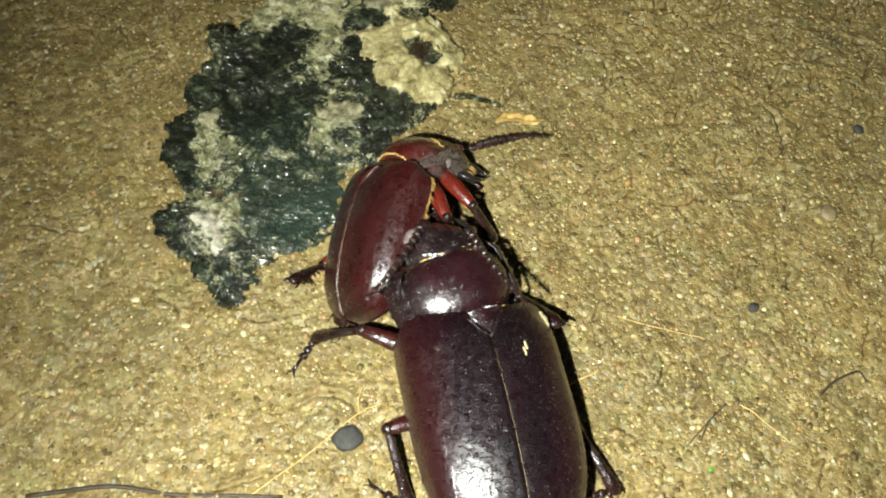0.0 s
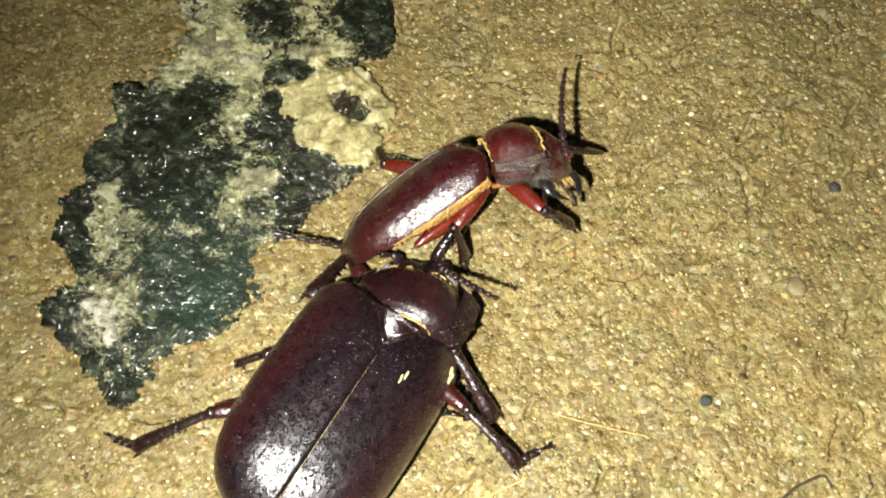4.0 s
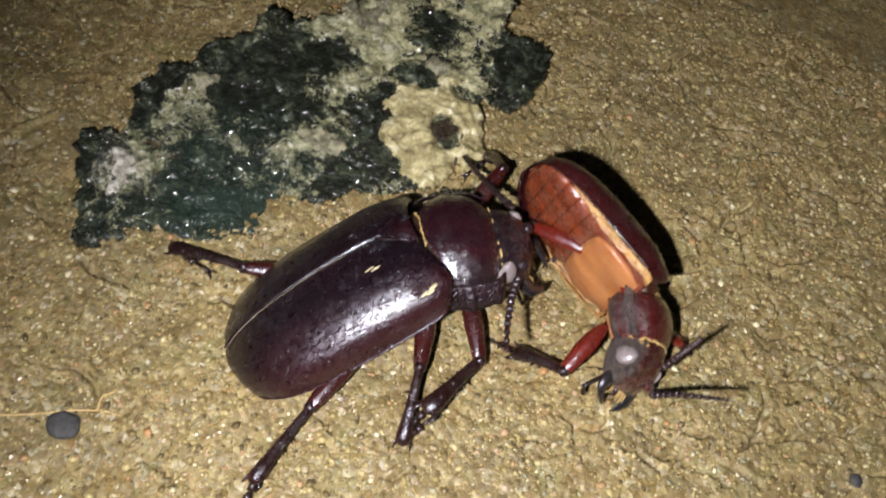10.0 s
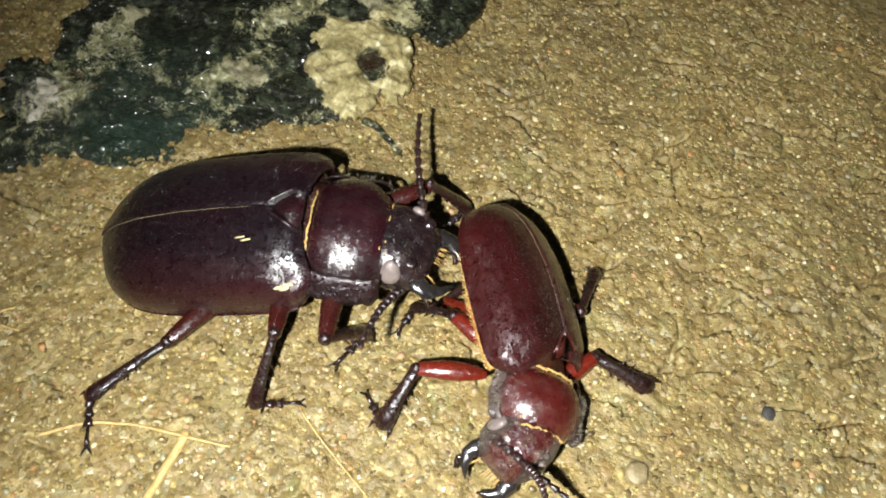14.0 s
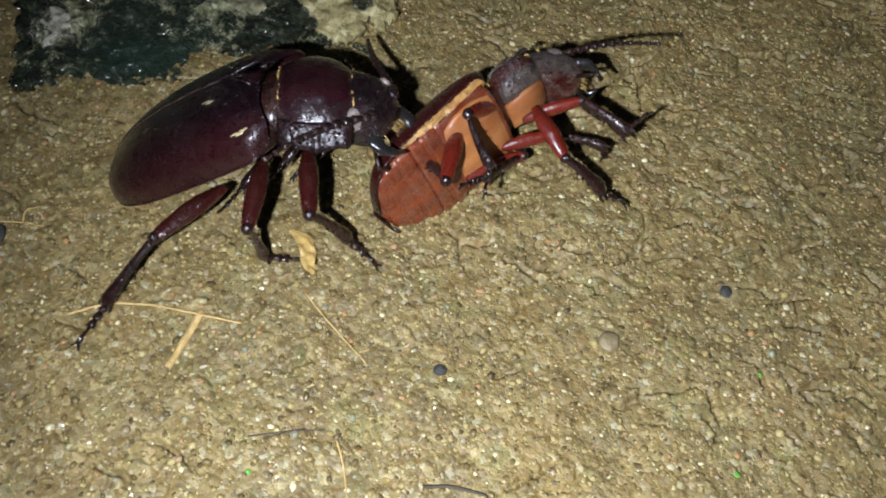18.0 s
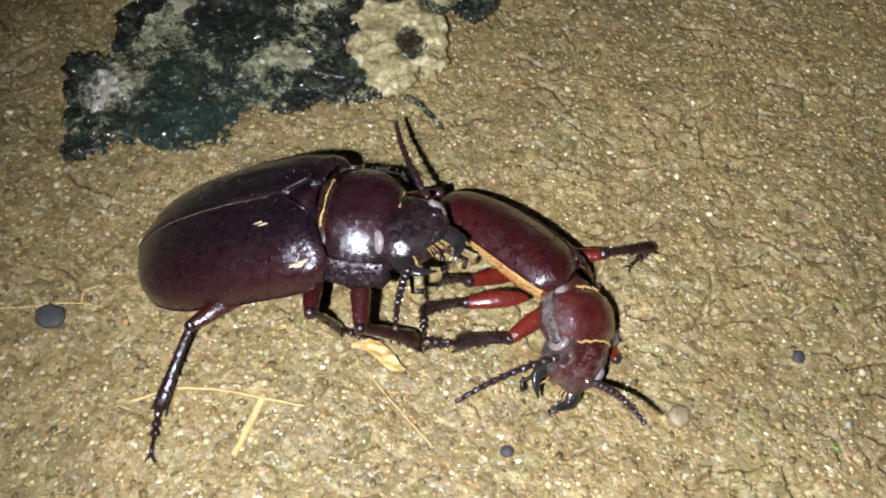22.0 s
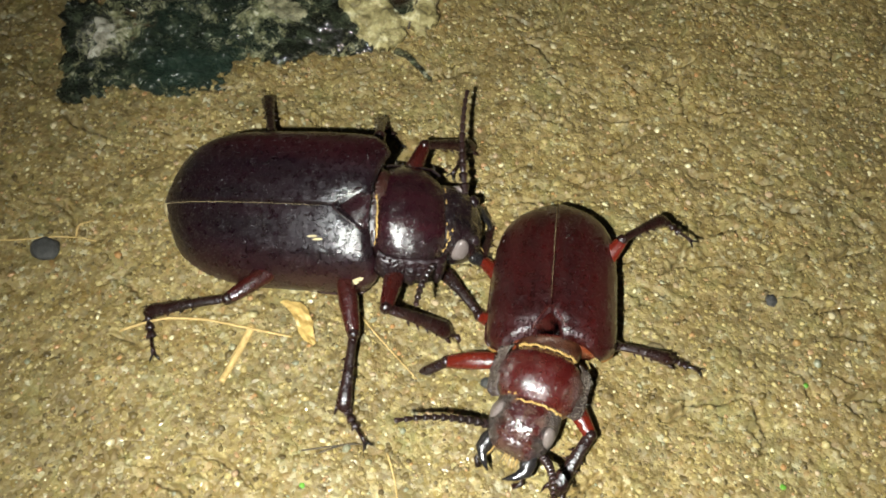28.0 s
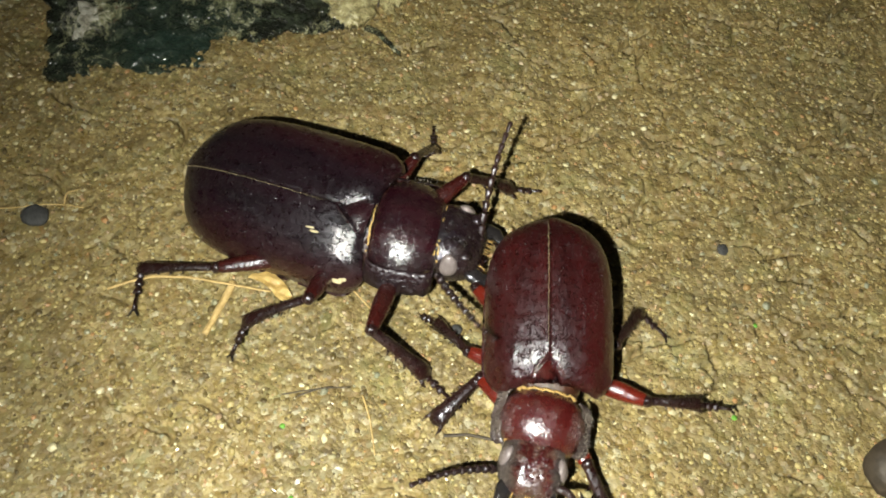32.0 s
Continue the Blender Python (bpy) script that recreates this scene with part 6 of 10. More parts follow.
    walk(big["Afr"], keyed([(0, 7.7, -11.9, -9.3, 8, -35, -161), (1, 6.1, -12.4, -10.0, 7, -45, -171), (1.33, 4.3, -11.9, -8.8, 4, -33, -165), (1.67, 2.0, -10.3, -5.3, 3, 6, -154), (2, 0.9, -9.4, -3.9, 2, 17, -149), (3, 3.5, -7.1, 3.0, 20, 7, -123), (4.5, 0.9, -13.2, -2.2, -6, 25, -111), (6, -1.8, -17.3, -9.6, -29, 47, -106), (7, -1.2, -12.5, -15.3, -32, 47, -105), (8, -1.6, -13.1, -12.9, -28, 42, -105), (9, -2.0, -17.2, -12.7, -12, 42, -68), (9.33, -2.2, -19.7, -12.5, -30, 26, -94), (9.5, -2.8, -20.8, -12.4, -34, 6, -117), (9.67, -2.7, -18.7, -13.7, -32, -9, -136), (10, -1.9, -14.9, -15.5, -29, -18, -148), (11, 0.3, -15.6, -11.7, -23, 10, -164), (12, 4.4, -16.8, -9.4, -30, 34, -147), (13, 4.8, -16.2, -20.3, -34, 21, -177), (13.25, 4.9, -17.1, -17.0, -29, 21, 177), (13.5, 4.6, -18.1, -11.5, 6, 28, 130), (13.75, 4.1, -18.6, -5.9, 28, 58, 82), (14, 3.5, -18.6, -2.9, 26, 61, 74), (17, 6.2, -18.8, -10.2, 35, 44, 93), (18, 1.4, -16.0, -14.2, 78, 57, 107), (18.5, 2.5, -16.6, -11.0, 37, 61, 56), (19, 3.5, -17.6, -7.9, 5, 49, 12), (20, 3.7, -15.4, -10.6, 56, 64, 73), (21, 1.5, -16.9, -6.8, 15, 52, 18), (22, 3.9, -17.7, -9.4, 37, 62, 49), (23, 3.3, -17.4, -2.4, 3, 52, 16), (24, 5.5, -17.1, -4.1, 11, 64, 36), (25, 5.6, -16.8, -4.2, 10, 58, 37), (28, 4.1, -16.3, 4.6, -32, 44, -17), (28.5, 3.3, -17.5, 4.5, -28, 30, -41), (29, 2.7, -18.7, 4.2, -19, 19, -64), (30, 3.9, -18.5, -1.1, -18, 49, -57), (31, 10.1, -19.0, 1.4, -23, 46, -19), (32, 7.6, -18.7, 5.6, -25, 41, -19)]))
    walk(big["Tfr"], keyed([(0, -2.1, -15.3, -2.1, -15, 57, -19), (1, -2.7, -13.8, -1.1, -28, 64, -41), (1.33, -5.9, -14.6, -2.0, -15, 59, -16), (1.67, -9.2, -15.9, -6.7, 1, 27, 32), (2, -9.4, -15.6, -7.7, 1, 18, 44), (3, -3.2, -17.6, 1.5, -17, 31, 59), (4.5, -3.4, -23.9, -7.5, 3, 3, 134), (6, -4.2, -25.4, -18.9, -20, -10, -155), (7, -3.6, -20.8, -24.5, -28, -15, -167), (8, -4.0, -22.1, -21.3, -23, -15, -173), (9, 1.5, -26.0, -21.0, -13, -20, 170), (9.33, -2.9, -30.9, -18.1, -7, -9, 167), (9.5, -7.8, -30.7, -13.8, -7, 3, 166), (9.67, -11.7, -27.4, -11.8, -12, 17, 167), (10, -12.1, -21.3, -11.6, -21, 28, 167), (11, -11.6, -19.1, -13.9, -24, -10, -153), (12, -4.3, -22.6, -16.5, -7, -21, 175), (13, -7.0, -16.9, -24.7, -37, -8, -138), (13.25, -6.9, -16.6, -21.5, -33, -9, -136), (13.5, -2.6, -9.7, -17.6, -25, -9, -130), (13.75, 4.9, -11.9, -16.6, -17, -10, -124), (14, 5.3, -12.6, -14.0, -14, -11, -123), (17, 5.8, -9.7, -18.8, -9, 23, -49), (18, -0.5, -9.4, -24.7, -4, 74, -26), (18.5, 5.9, -11.6, -22.0, -32, 31, -87), (19, 11.6, -15.7, -17.3, -18, -11, -121), (19.33, 9.5, -13.8, -18.9, -30, 7, -101), (19.67, 7.4, -11.8, -20.4, -20, 63, -36), (20, 5.3, -10.2, -22.0, 35, 70, 36), (21, 8.9, -14.5, -16.8, -1, 26, -23), (22, 7.8, -13.2, -20.4, 15, 39, 15), (23, 10.7, -15.2, -12.3, -7, 48, -9), (24, 10.0, -13.8, -15.3, 13, 50, 44), (25, 10.9, -12.8, -14.8, 0, 33, 14), (28, 12.8, -18.9, -4.1, -31, 33, -31), (28.5, 11.6, -24.7, -1.7, -26, 11, -50), (29, 7.9, -29.3, 0.1, -15, -10, -71), (30, 8.5, -25.5, -10.5, -15, 10, -66), (31, 18.5, -21.9, -7.6, -14, 21, 3), (32, 16.5, -21.9, -2.7, -19, 4, -25)]))
    walk(big["Kml"], keyed([(0, 2.8, 17.9, -6.7, -2, 3, 59), (0.33, 0.5, 17.1, -7.1, 6, 11, 72), (0.67, -4.8, 15.9, -7.7, 27, 17, 108), (1, -7.0, 15.9, -8.0, 38, 15, 122), (1.33, -8.9, 15.9, -9.0, 46, 13, 128), (1.67, -12.8, 16.0, -9.8, 55, 9, 138), (2, -15.5, 15.9, -9.9, 62, 4, 143), (2.25, -15.6, 15.0, -9.8, 59, 7, 144), (2.5, -13.9, 15.3, -10.4, 41, 15, 135), (2.75, -12.1, 15.7, -11.5, 21, 19, 123), (3, -11.7, 14.7, -12.9, 13, 23, 122), (6, -14.2, 19.6, -6.6, -3, 3, 125), (7, -14.3, 21.5, -3.8, -5, -7, 126), (8, -14.2, 20.4, -5.0, -3, -6, 122), (9, -11.3, 21.3, -0.6, -11, -13, 113), (9.5, -11.1, 18.0, -6.2, 0, -5, 113), (10, -13.4, 20.8, -4.7, 0, -10, 120), (10.33, -8.8, 18.8, -6.0, 3, -6, 99), (10.67, -0.8, 14.8, -8.0, 8, 9, 44), (11, 3.8, 12.0, -8.3, 6, 13, 23), (12, 5.7, 9.3, -6.5, -2, 11, 16), (13, 2.3, 7.6, -9.3, -1, 10, 24), (14, 5.7, 7.6, -6.4, -5, 9, 16), (17, 3.5, 7.7, -3.6, 1, 2, 27), (18, 0.0, 9.6, -10.4, -3, 12, 31), (19, 5.8, 8.9, -9.3, -1, 14, 13), (20, 4.6, 11.0, -9.3, -1, 15, 19), (21, 5.7, 8.7, -7.4, 6, 10, 13), (22, 5.1, 9.5, -8.0, 1, 12, 19), (23, 6.5, 6.1, -7.3, -5, 13, 12), (24, 5.5, 8.0, -6.6, -6, 11, 16), (25, 5.8, 9.0, -7.1, -5, 11, 15), (26, 3.5, 10.4, -6.8, -5, 12, 31), (27, -0.7, 14.2, -6.7, 5, 10, 67), (28, -2.9, 15.6, -7.7, 9, 11, 83), (28.5, -0.8, 14.7, -6.9, 4, 11, 74), (29, 1.2, 13.6, -6.2, 1, 11, 66), (30, 7.2, 11.4, -5.0, 10, 4, 46), (31, 4.4, 14.6, -6.6, 6, 8, 64), (32, 0.7, 15.3, -4.5, 2, 3, 75)]))
    walk(big["Aml"], keyed([(0, 2.8, 17.9, -6.7, -1, 50, 64), (0.33, 0.5, 17.1, -7.1, 9, 64, 85), (0.67, -4.8, 15.9, -7.7, 98, 64, -153), (1, -7.0, 15.9, -8.0, 103, 50, -136), (1.33, -8.9, 15.9, -9.0, 121, 48, -137), (1.5, -10.9, 16.0, -9.4, 162, 47, -133), (1.67, -12.8, 16.0, -9.8, -156, 44, -126), (2, -15.5, 15.9, -9.9, -139, 38, -126), (2.25, -15.6, 15.0, -9.8, -141, 39, -117), (2.5, -13.9, 15.3, -10.4, 134, 82, -161), (2.75, -12.1, 15.7, -11.5, 23, 44, 129), (3, -11.7, 14.7, -12.9, 20, 44, 136), (6, -14.2, 19.6, -6.6, -3, 26, 129), (7, -14.3, 21.5, -3.8, -6, 17, 129), (8, -14.2, 20.4, -5.0, -4, 18, 126), (9, -11.3, 21.3, -0.6, -13, 11, 114), (9.5, -11.1, 18.0, -6.2, 0, 19, 118), (10, -13.4, 20.8, -4.7, -1, 13, 125), (10.33, -8.8, 18.8, -6.0, -3, 12, 141), (10.67, -0.8, 14.8, -8.0, -6, 9, -169), (11, 3.8, 12.0, -8.3, -6, 10, -151), (12, 5.7, 9.3, -6.5, 2, 11, -155), (13, 2.3, 7.6, -9.3, 1, 12, -146), (14, 5.7, 7.6, -6.4, 5, 13, -154), (17, 3.5, 7.7, -3.6, 1, 20, -144), (18, 0.0, 9.6, -10.4, 3, 10, -139), (19, 5.8, 8.9, -9.3, 0, 8, -158), (20, 4.6, 11.0, -9.3, 0, 7, -152), (21, 5.7, 8.7, -7.4, -6, 13, -160), (22, 5.1, 9.5, -8.0, -2, 10, -152), (23, 6.5, 6.1, -7.3, 4, 9, -157), (24, 5.5, 8.0, -6.6, 6, 10, -153), (25, 5.8, 9.0, -7.1, 5, 10, -154), (26, 3.5, 10.4, -6.8, 18, 13, -171), (27, -0.7, 14.2, -6.7, 31, 43, 137), (28, -2.9, 15.6, -7.7, 26, 58, 115), (28.5, -0.8, 14.7, -6.9, 3, 60, 72), (29, 1.2, 13.6, -6.2, -11, 54, 35), (30, 7.2, 11.4, -5.0, 19, 35, 94), (31, 4.4, 14.6, -6.6, 7, 58, 62), (32, 0.7, 15.3, -4.5, 10, 59, 93)]))
    walk(big["Tml"], keyed([(0, 6.1, 24.8, -15.9, 8, 8, 139), (0.33, 0.9, 22.2, -18.0, 12, 4, 157), (0.67, -9.5, 13.5, -18.4, 13, -3, -150), (1, -12.5, 10.6, -17.2, 11, -7, -134), (1.33, -15.0, 10.4, -17.8, 12, -20, -142), (1.67, -17.9, 9.2, -18.1, 22, -41, -161), (2, -21.0, 8.3, -17.3, 36, -53, -177), (2.25, -19.8, 6.8, -17.4, 32, -52, -165), (2.5, -15.4, 14.7, -22.2, 19, -41, -140), (2.75, -17.6, 22.5, -19.8, 13, -29, -123), (3, -17.9, 20.8, -21.1, 15, -26, -115), (6, -20.9, 28.0, -11.8, 8, -1, -107), (7, -21.4, 30.4, -7.3, 1, 6, -107), (8, -20.7, 29.7, -8.6, 1, 4, -111), (9, -16.0, 32.1, -2.9, 1, 15, -121), (9.5, -16.4, 28.0, -9.9, 0, 1, -119), (10, -20.0, 30.4, -7.4, -4, 4, -112), (10.33, -18.0, 26.1, -8.5, -5, 6, -120), (10.67, -12.4, 12.4, -9.9, -6, 7, -133), (11, -6.6, 6.4, -10.3, -7, 9, -141), (12, -5.0, 4.4, -8.6, 1, 8, -145), (13, -7.6, 1.3, -11.6, 0, 10, -137), (14, -4.9, 2.5, -9.0, 5, 10, -144), (17, -5.8, 1.3, -7.7, 2, 18, -134), (18, -9.0, 1.9, -12.4, 2, 7, -129), (19, -5.3, 4.5, -10.9, -1, 6, -148), (20, -6.0, 5.6, -10.6, -1, 5, -142), (21, -5.3, 4.8, -9.9, -6, 12, -150), (22, -5.4, 4.1, -10.0, -2, 9, -142), (23, -4.5, 1.7, -9.1, 3, 6, -148), (24, -5.1, 2.7, -8.6, 5, 7, -143), (25, -4.9, 4.0, -9.0, 4, 7, -144), (26, -7.9, 8.4, -9.5, 5, 0, -125), (27, -6.9, 20.1, -15.0, -13, -8, -70), (28, -5.5, 21.3, -17.8, -23, -10, -51), (28.5, 1.0, 20.5, -17.3, 6, -19, -127), (29, 7.1, 17.8, -15.9, 21, 3, 162), (30, 6.5, 21.2, -11.9, 2, 4, -179), (31, 7.3, 20.1, -16.8, 7, -8, -155), (31.5, 3.9, 20.6, -15.5, 20, 9, 162), (32, 0.3, 21.5, -14.7, 14, 29, 116)]))
    walk(big["Kmr"], keyed([(0, -20.3, -15.3, -5.6, 6, -3, -153), (0.33, -18.5, -14.1, -2.2, 9, -14, -151), (0.67, -14.4, -13.0, 1.9, 13, -32, -144), (1, -12.2, -11.9, 4.0, 14, -43, -141), (1.33, -11.5, -11.5, 4.3, 11, -48, -141), (1.67, -11.0, -11.0, 4.5, 8, -53, -142), (2, -10.6, -10.6, 4.6, 5, -59, -141), (2.33, -8.4, -11.4, 5.2, 6, -54, -130), (2.67, -6.4, -13.5, 4.2, 6, -41, -115), (3, -5.1, -14.9, 5.0, 11, -37, -107), (4.5, -6.4, -17.1, -1.0, -6, -12, -106), (6, -8.3, -17.0, -7.4, -24, 12, -114), (7, -9.5, -12.9, -9.8, -33, 15, -123), (8, -11.6, -14.8, -9.5, -29, 11, -126), (9, -9.8, -14.7, -7.9, -25, 7, -111), (9.5, -10.7, -18.2, -7.2, -26, -2, -119), (10, -10.6, -14.5, -9.8, -30, 6, -121), (11, -7.7, -14.5, -5.7, -25, -8, -105), (12, -4.8, -16.3, -2.1, -25, -10, -88), (13, -6.3, -19.7, -7.4, -33, 2, -92), (13.5, -5.0, -19.3, -4.2, -26, -6, -88), (14, -4.2, -18.1, -1.4, -20, -14, -84), (14.75, -4.0, -18.6, -1.8, -19, -11, -84), (15.5, -4.3, -19.2, -2.7, -20, -6, -87), (16.25, -4.5, -20.0, -3.6, -22, -2, -89), (17, -4.1, -20.6, -4.3, -22, 2, -89), (17.33, -4.7, -20.2, -6.1, -26, 5, -90), (17.67, -5.9, -20.0, -8.7, -33, 12, -93), (18, -7.1, -19.8, -10.4, -38, 16, -95), (18.5, -7.1, -19.1, -8.1, -29, 8, -95), (19, -7.0, -18.3, -6.2, -20, 1, -96), (19.5, -5.8, -17.3, -6.4, -27, 2, -91), (20, -4.6, -16.2, -6.6, -34, 5, -87), (21, -3.9, -16.7, -6.3, -17, -2, -78), (22, -2.9, -16.7, -4.8, -24, -6, -79), (23, -1.1, -17.3, -1.1, -22, -17, -64), (24, 0.1, -17.9, -3.8, -23, 4, -62), (25, -0.3, -16.9, -3.9, -20, 1, -65), (25.75, -0.4, -17.9, -2.3, -20, -2, -66), (26.5, -0.7, -19.2, -0.6, -20, -6, -69), (27.25, -1.1, -20.3, 1.2, -18, -10, -71), (28, -1.4, -20.8, 3.3, -17, -14, -72), (29, -2.0, -17.3, 6.2, -16, -37, -70), (30, -2.6, -19.2, 1.8, -19, -35, -80), (31, 0.0, -17.4, 5.5, -24, -43, -63), (32, -3.9, -17.3, 7.6, -12, -52, -78)]))
    walk(big["Amr"], keyed([(0, -20.3, -15.3, -5.6, 7, 10, -157), (0.33, -18.5, -14.1, -2.2, 2, 2, -143), (0.67, -14.4, -13.0, 1.9, -17, -5, -103), (1, -12.2, -11.9, 4.0, -26, -3, -88), (1.33, -11.5, -11.5, 4.3, -21, -15, -104), (1.67, -11.0, -11.0, 4.5, 33, -21, -170), (2, -10.6, -10.6, 4.6, 49, -17, 173), (2.33, -8.4, -11.4, 5.2, 41, -19, -164), (2.67, -6.4, -13.5, 4.2, 10, -11, -114), (3, -5.1, -14.9, 5.0, 6, -8, -95), (4.5, -6.4, -17.1, -1.0, -6, 14, -109), (6, -8.3, -17.0, -7.4, -28, 29, -132), (7, -9.5, -12.9, -9.8, -37, 30, -135), (8, -11.6, -14.8, -9.5, -32, 31, -124), (9, -9.8, -14.7, -7.9, -28, 24, -127), (9.5, -10.7, -18.2, -7.2, -27, 13, -132), (10, -10.6, -14.5, -9.8, -32, 19, -134), (11, -7.7, -14.5, -5.7, -33, 36, -144), (12, -4.8, -16.3, -2.1, -36, 43, -148), (13, -6.3, -19.7, -7.4, -73, 55, -163), (13.5, -5.0, -19.3, -4.2, -42, 48, -135), (14, -4.2, -18.1, -1.4, -20, 34, -119), (14.75, -4.0, -18.6, -1.8, -17, 36, -123), (15.5, -4.3, -19.2, -2.7, -1, 38, -161), (16.25, -4.5, -20.0, -3.6, 8, 47, 159), (17, -4.1, -20.6, -4.3, 7, 49, 150), (17.33, -4.7, -20.2, -6.1, 25, 47, 149), (17.67, -5.9, -20.0, -8.7, 62, 49, 140), (18, -7.1, -19.8, -10.4, 80, 50, 140), (18.5, -7.1, -19.1, -8.1, 44, 48, 93), (19, -7.0, -18.3, -6.2, 18, 31, 56), (19.5, -5.8, -17.3, -6.4, 41, 52, 76), (20, -4.6, -16.2, -6.6, 87, 62, 122), (21, -3.9, -16.7, -6.3, 24, 36, 67), (22, -2.9, -16.7, -4.8, 71, 65, 110), (23, -1.1, -17.3, -1.1, 25, 59, 67), (24, 0.1, -17.9, -3.8, 31, 57, 84), (25, -0.3, -16.9, -3.9, 14, 49, 50), (25.75, -0.4, -17.9, -2.3, 2, 51, 33), (26.5, -0.7, -19.2, -0.6, -26, 29, -36), (27.25, -1.1, -20.3, 1.2, -16, -2, -82), (28, -1.4, -20.8, 3.3, -12, -9, -90), (29, -2.0, -17.3, 6.2, -2, 16, -111), (30, -2.6, -19.2, 1.8, -10, 28, -139), (31, 0.0, -17.4, 5.5, 2, 21, -139), (32, -3.9, -17.3, 7.6, 12, 11, -146)]))
    walk(big["Tmr"], keyed([(0, -31.2, -19.9, -7.7, 2, 9, 91), (0.33, -28.0, -21.3, -2.6, 12, 15, 100), (0.67, -17.0, -24.6, 2.8, 30, 21, 122), (1, -11.8, -23.9, 4.5, 41, 21, 132), (1.33, -14.3, -22.7, 7.5, 48, 8, 144), (1.67, -21.9, -12.8, 8.8, 48, -18, 163), (2, -21.9, -9.1, 8.1, 47, -33, 170), (2.33, -19.3, -14.6, 9.1, 42, -41, -165), (2.5, -15.5, -19.5, 7.6, -1, -39, -94), (2.67, -11.4, -24.2, 6.5, -21, -11, -44), (3, -6.1, -26.8, 6.5, -26, -6, -26), (4.5, -10.3, -28.1, -3.9, -14, 14, -39), (6, -15.2, -24.7, -13.3, -7, 37, -50), (7, -16.8, -20.3, -15.8, -20, 52, -82), (8, -17.3, -23.3, -15.8, 14, 45, -18), (9, -16.3, -23.4, -12.7, 13, 40, -12), (9.5, -18.4, -26.7, -9.9, 12, 35, 1), (10, -18.5, -22.6, -13.6, 28, 23, 28), (10.5, -17.1, -21.3, -13.3, 11, 51, -34), (11, -15.5, -20.2, -12.7, -36, 51, -124), (12, -12.2, -20.9, -10.3, -41, 49, -144), (12.5, -12.5, -21.5, -13.6, -42, 74, -100), (13, -12.9, -21.6, -17.2, 62, 73, 46), (13.5, -10.7, -24.9, -13.2, 19, 53, 16), (14, -9.0, -26.8, -8.1, 1, 29, 13), (14.75, -9.5, -26.7, -8.8, 3, 28, 14), (15.5, -13.2, -22.4, -10.0, 7, 26, 13), (16.25, -12.2, -17.0, -12.4, 12, 26, 11), (17, -10.9, -16.7, -13.4, 15, 24, 13), (17.33, -11.7, -16.1, -14.8, 18, 31, 17), (17.67, -12.0, -14.9, -17.6, 26, 40, 26), (18, -12.9, -14.9, -19.5, 33, 47, 32), (18.5, -7.5, -11.0, -17.0, -9, 35, -37), (19, -1.3, -9.9, -12.5, -21, 3, -82), (19.5, -4.1, -10.2, -15.8, -15, 28, -47), (20, -7.6, -11.4, -17.2, 9, 44, 3), (20.5, -4.0, -9.2, -15.4, -14, 28, -50), (21, -0.1, -7.8, -13.4, -19, 7, -92), (21.5, -2.5, -9.6, -14.5, -13, 26, -54), (22, -4.6, -11.9, -15.6, 5, 37, -9), (23, 1.3, -11.6, -11.3, -20, 5, -69), (24, 0.8, -11.3, -13.7, -23, 7, -62), (25, 4.7, -10.7, -12.8, -19, -8, -101), (25.75, 5.9, -13.8, -11.6, -17, -10, -94), (26.5, 7.8, -25.3, -6.5, -19, -11, -76), (27.25, 0.5, -32.1, 1.5, -21, -9, -58), (28, -1.4, -32.6, 5.2, -24, -11, -50), (29, -6.3, -28.0, 2.9, -12, 10, -87), (30, -10.8, -26.2, -3.8, -14, 26, -49), (31, -8.2, -24.9, 1.2, -21, 20, -71), (32, -13.7, -23.8, 5.2, -3, 24, -103)]))
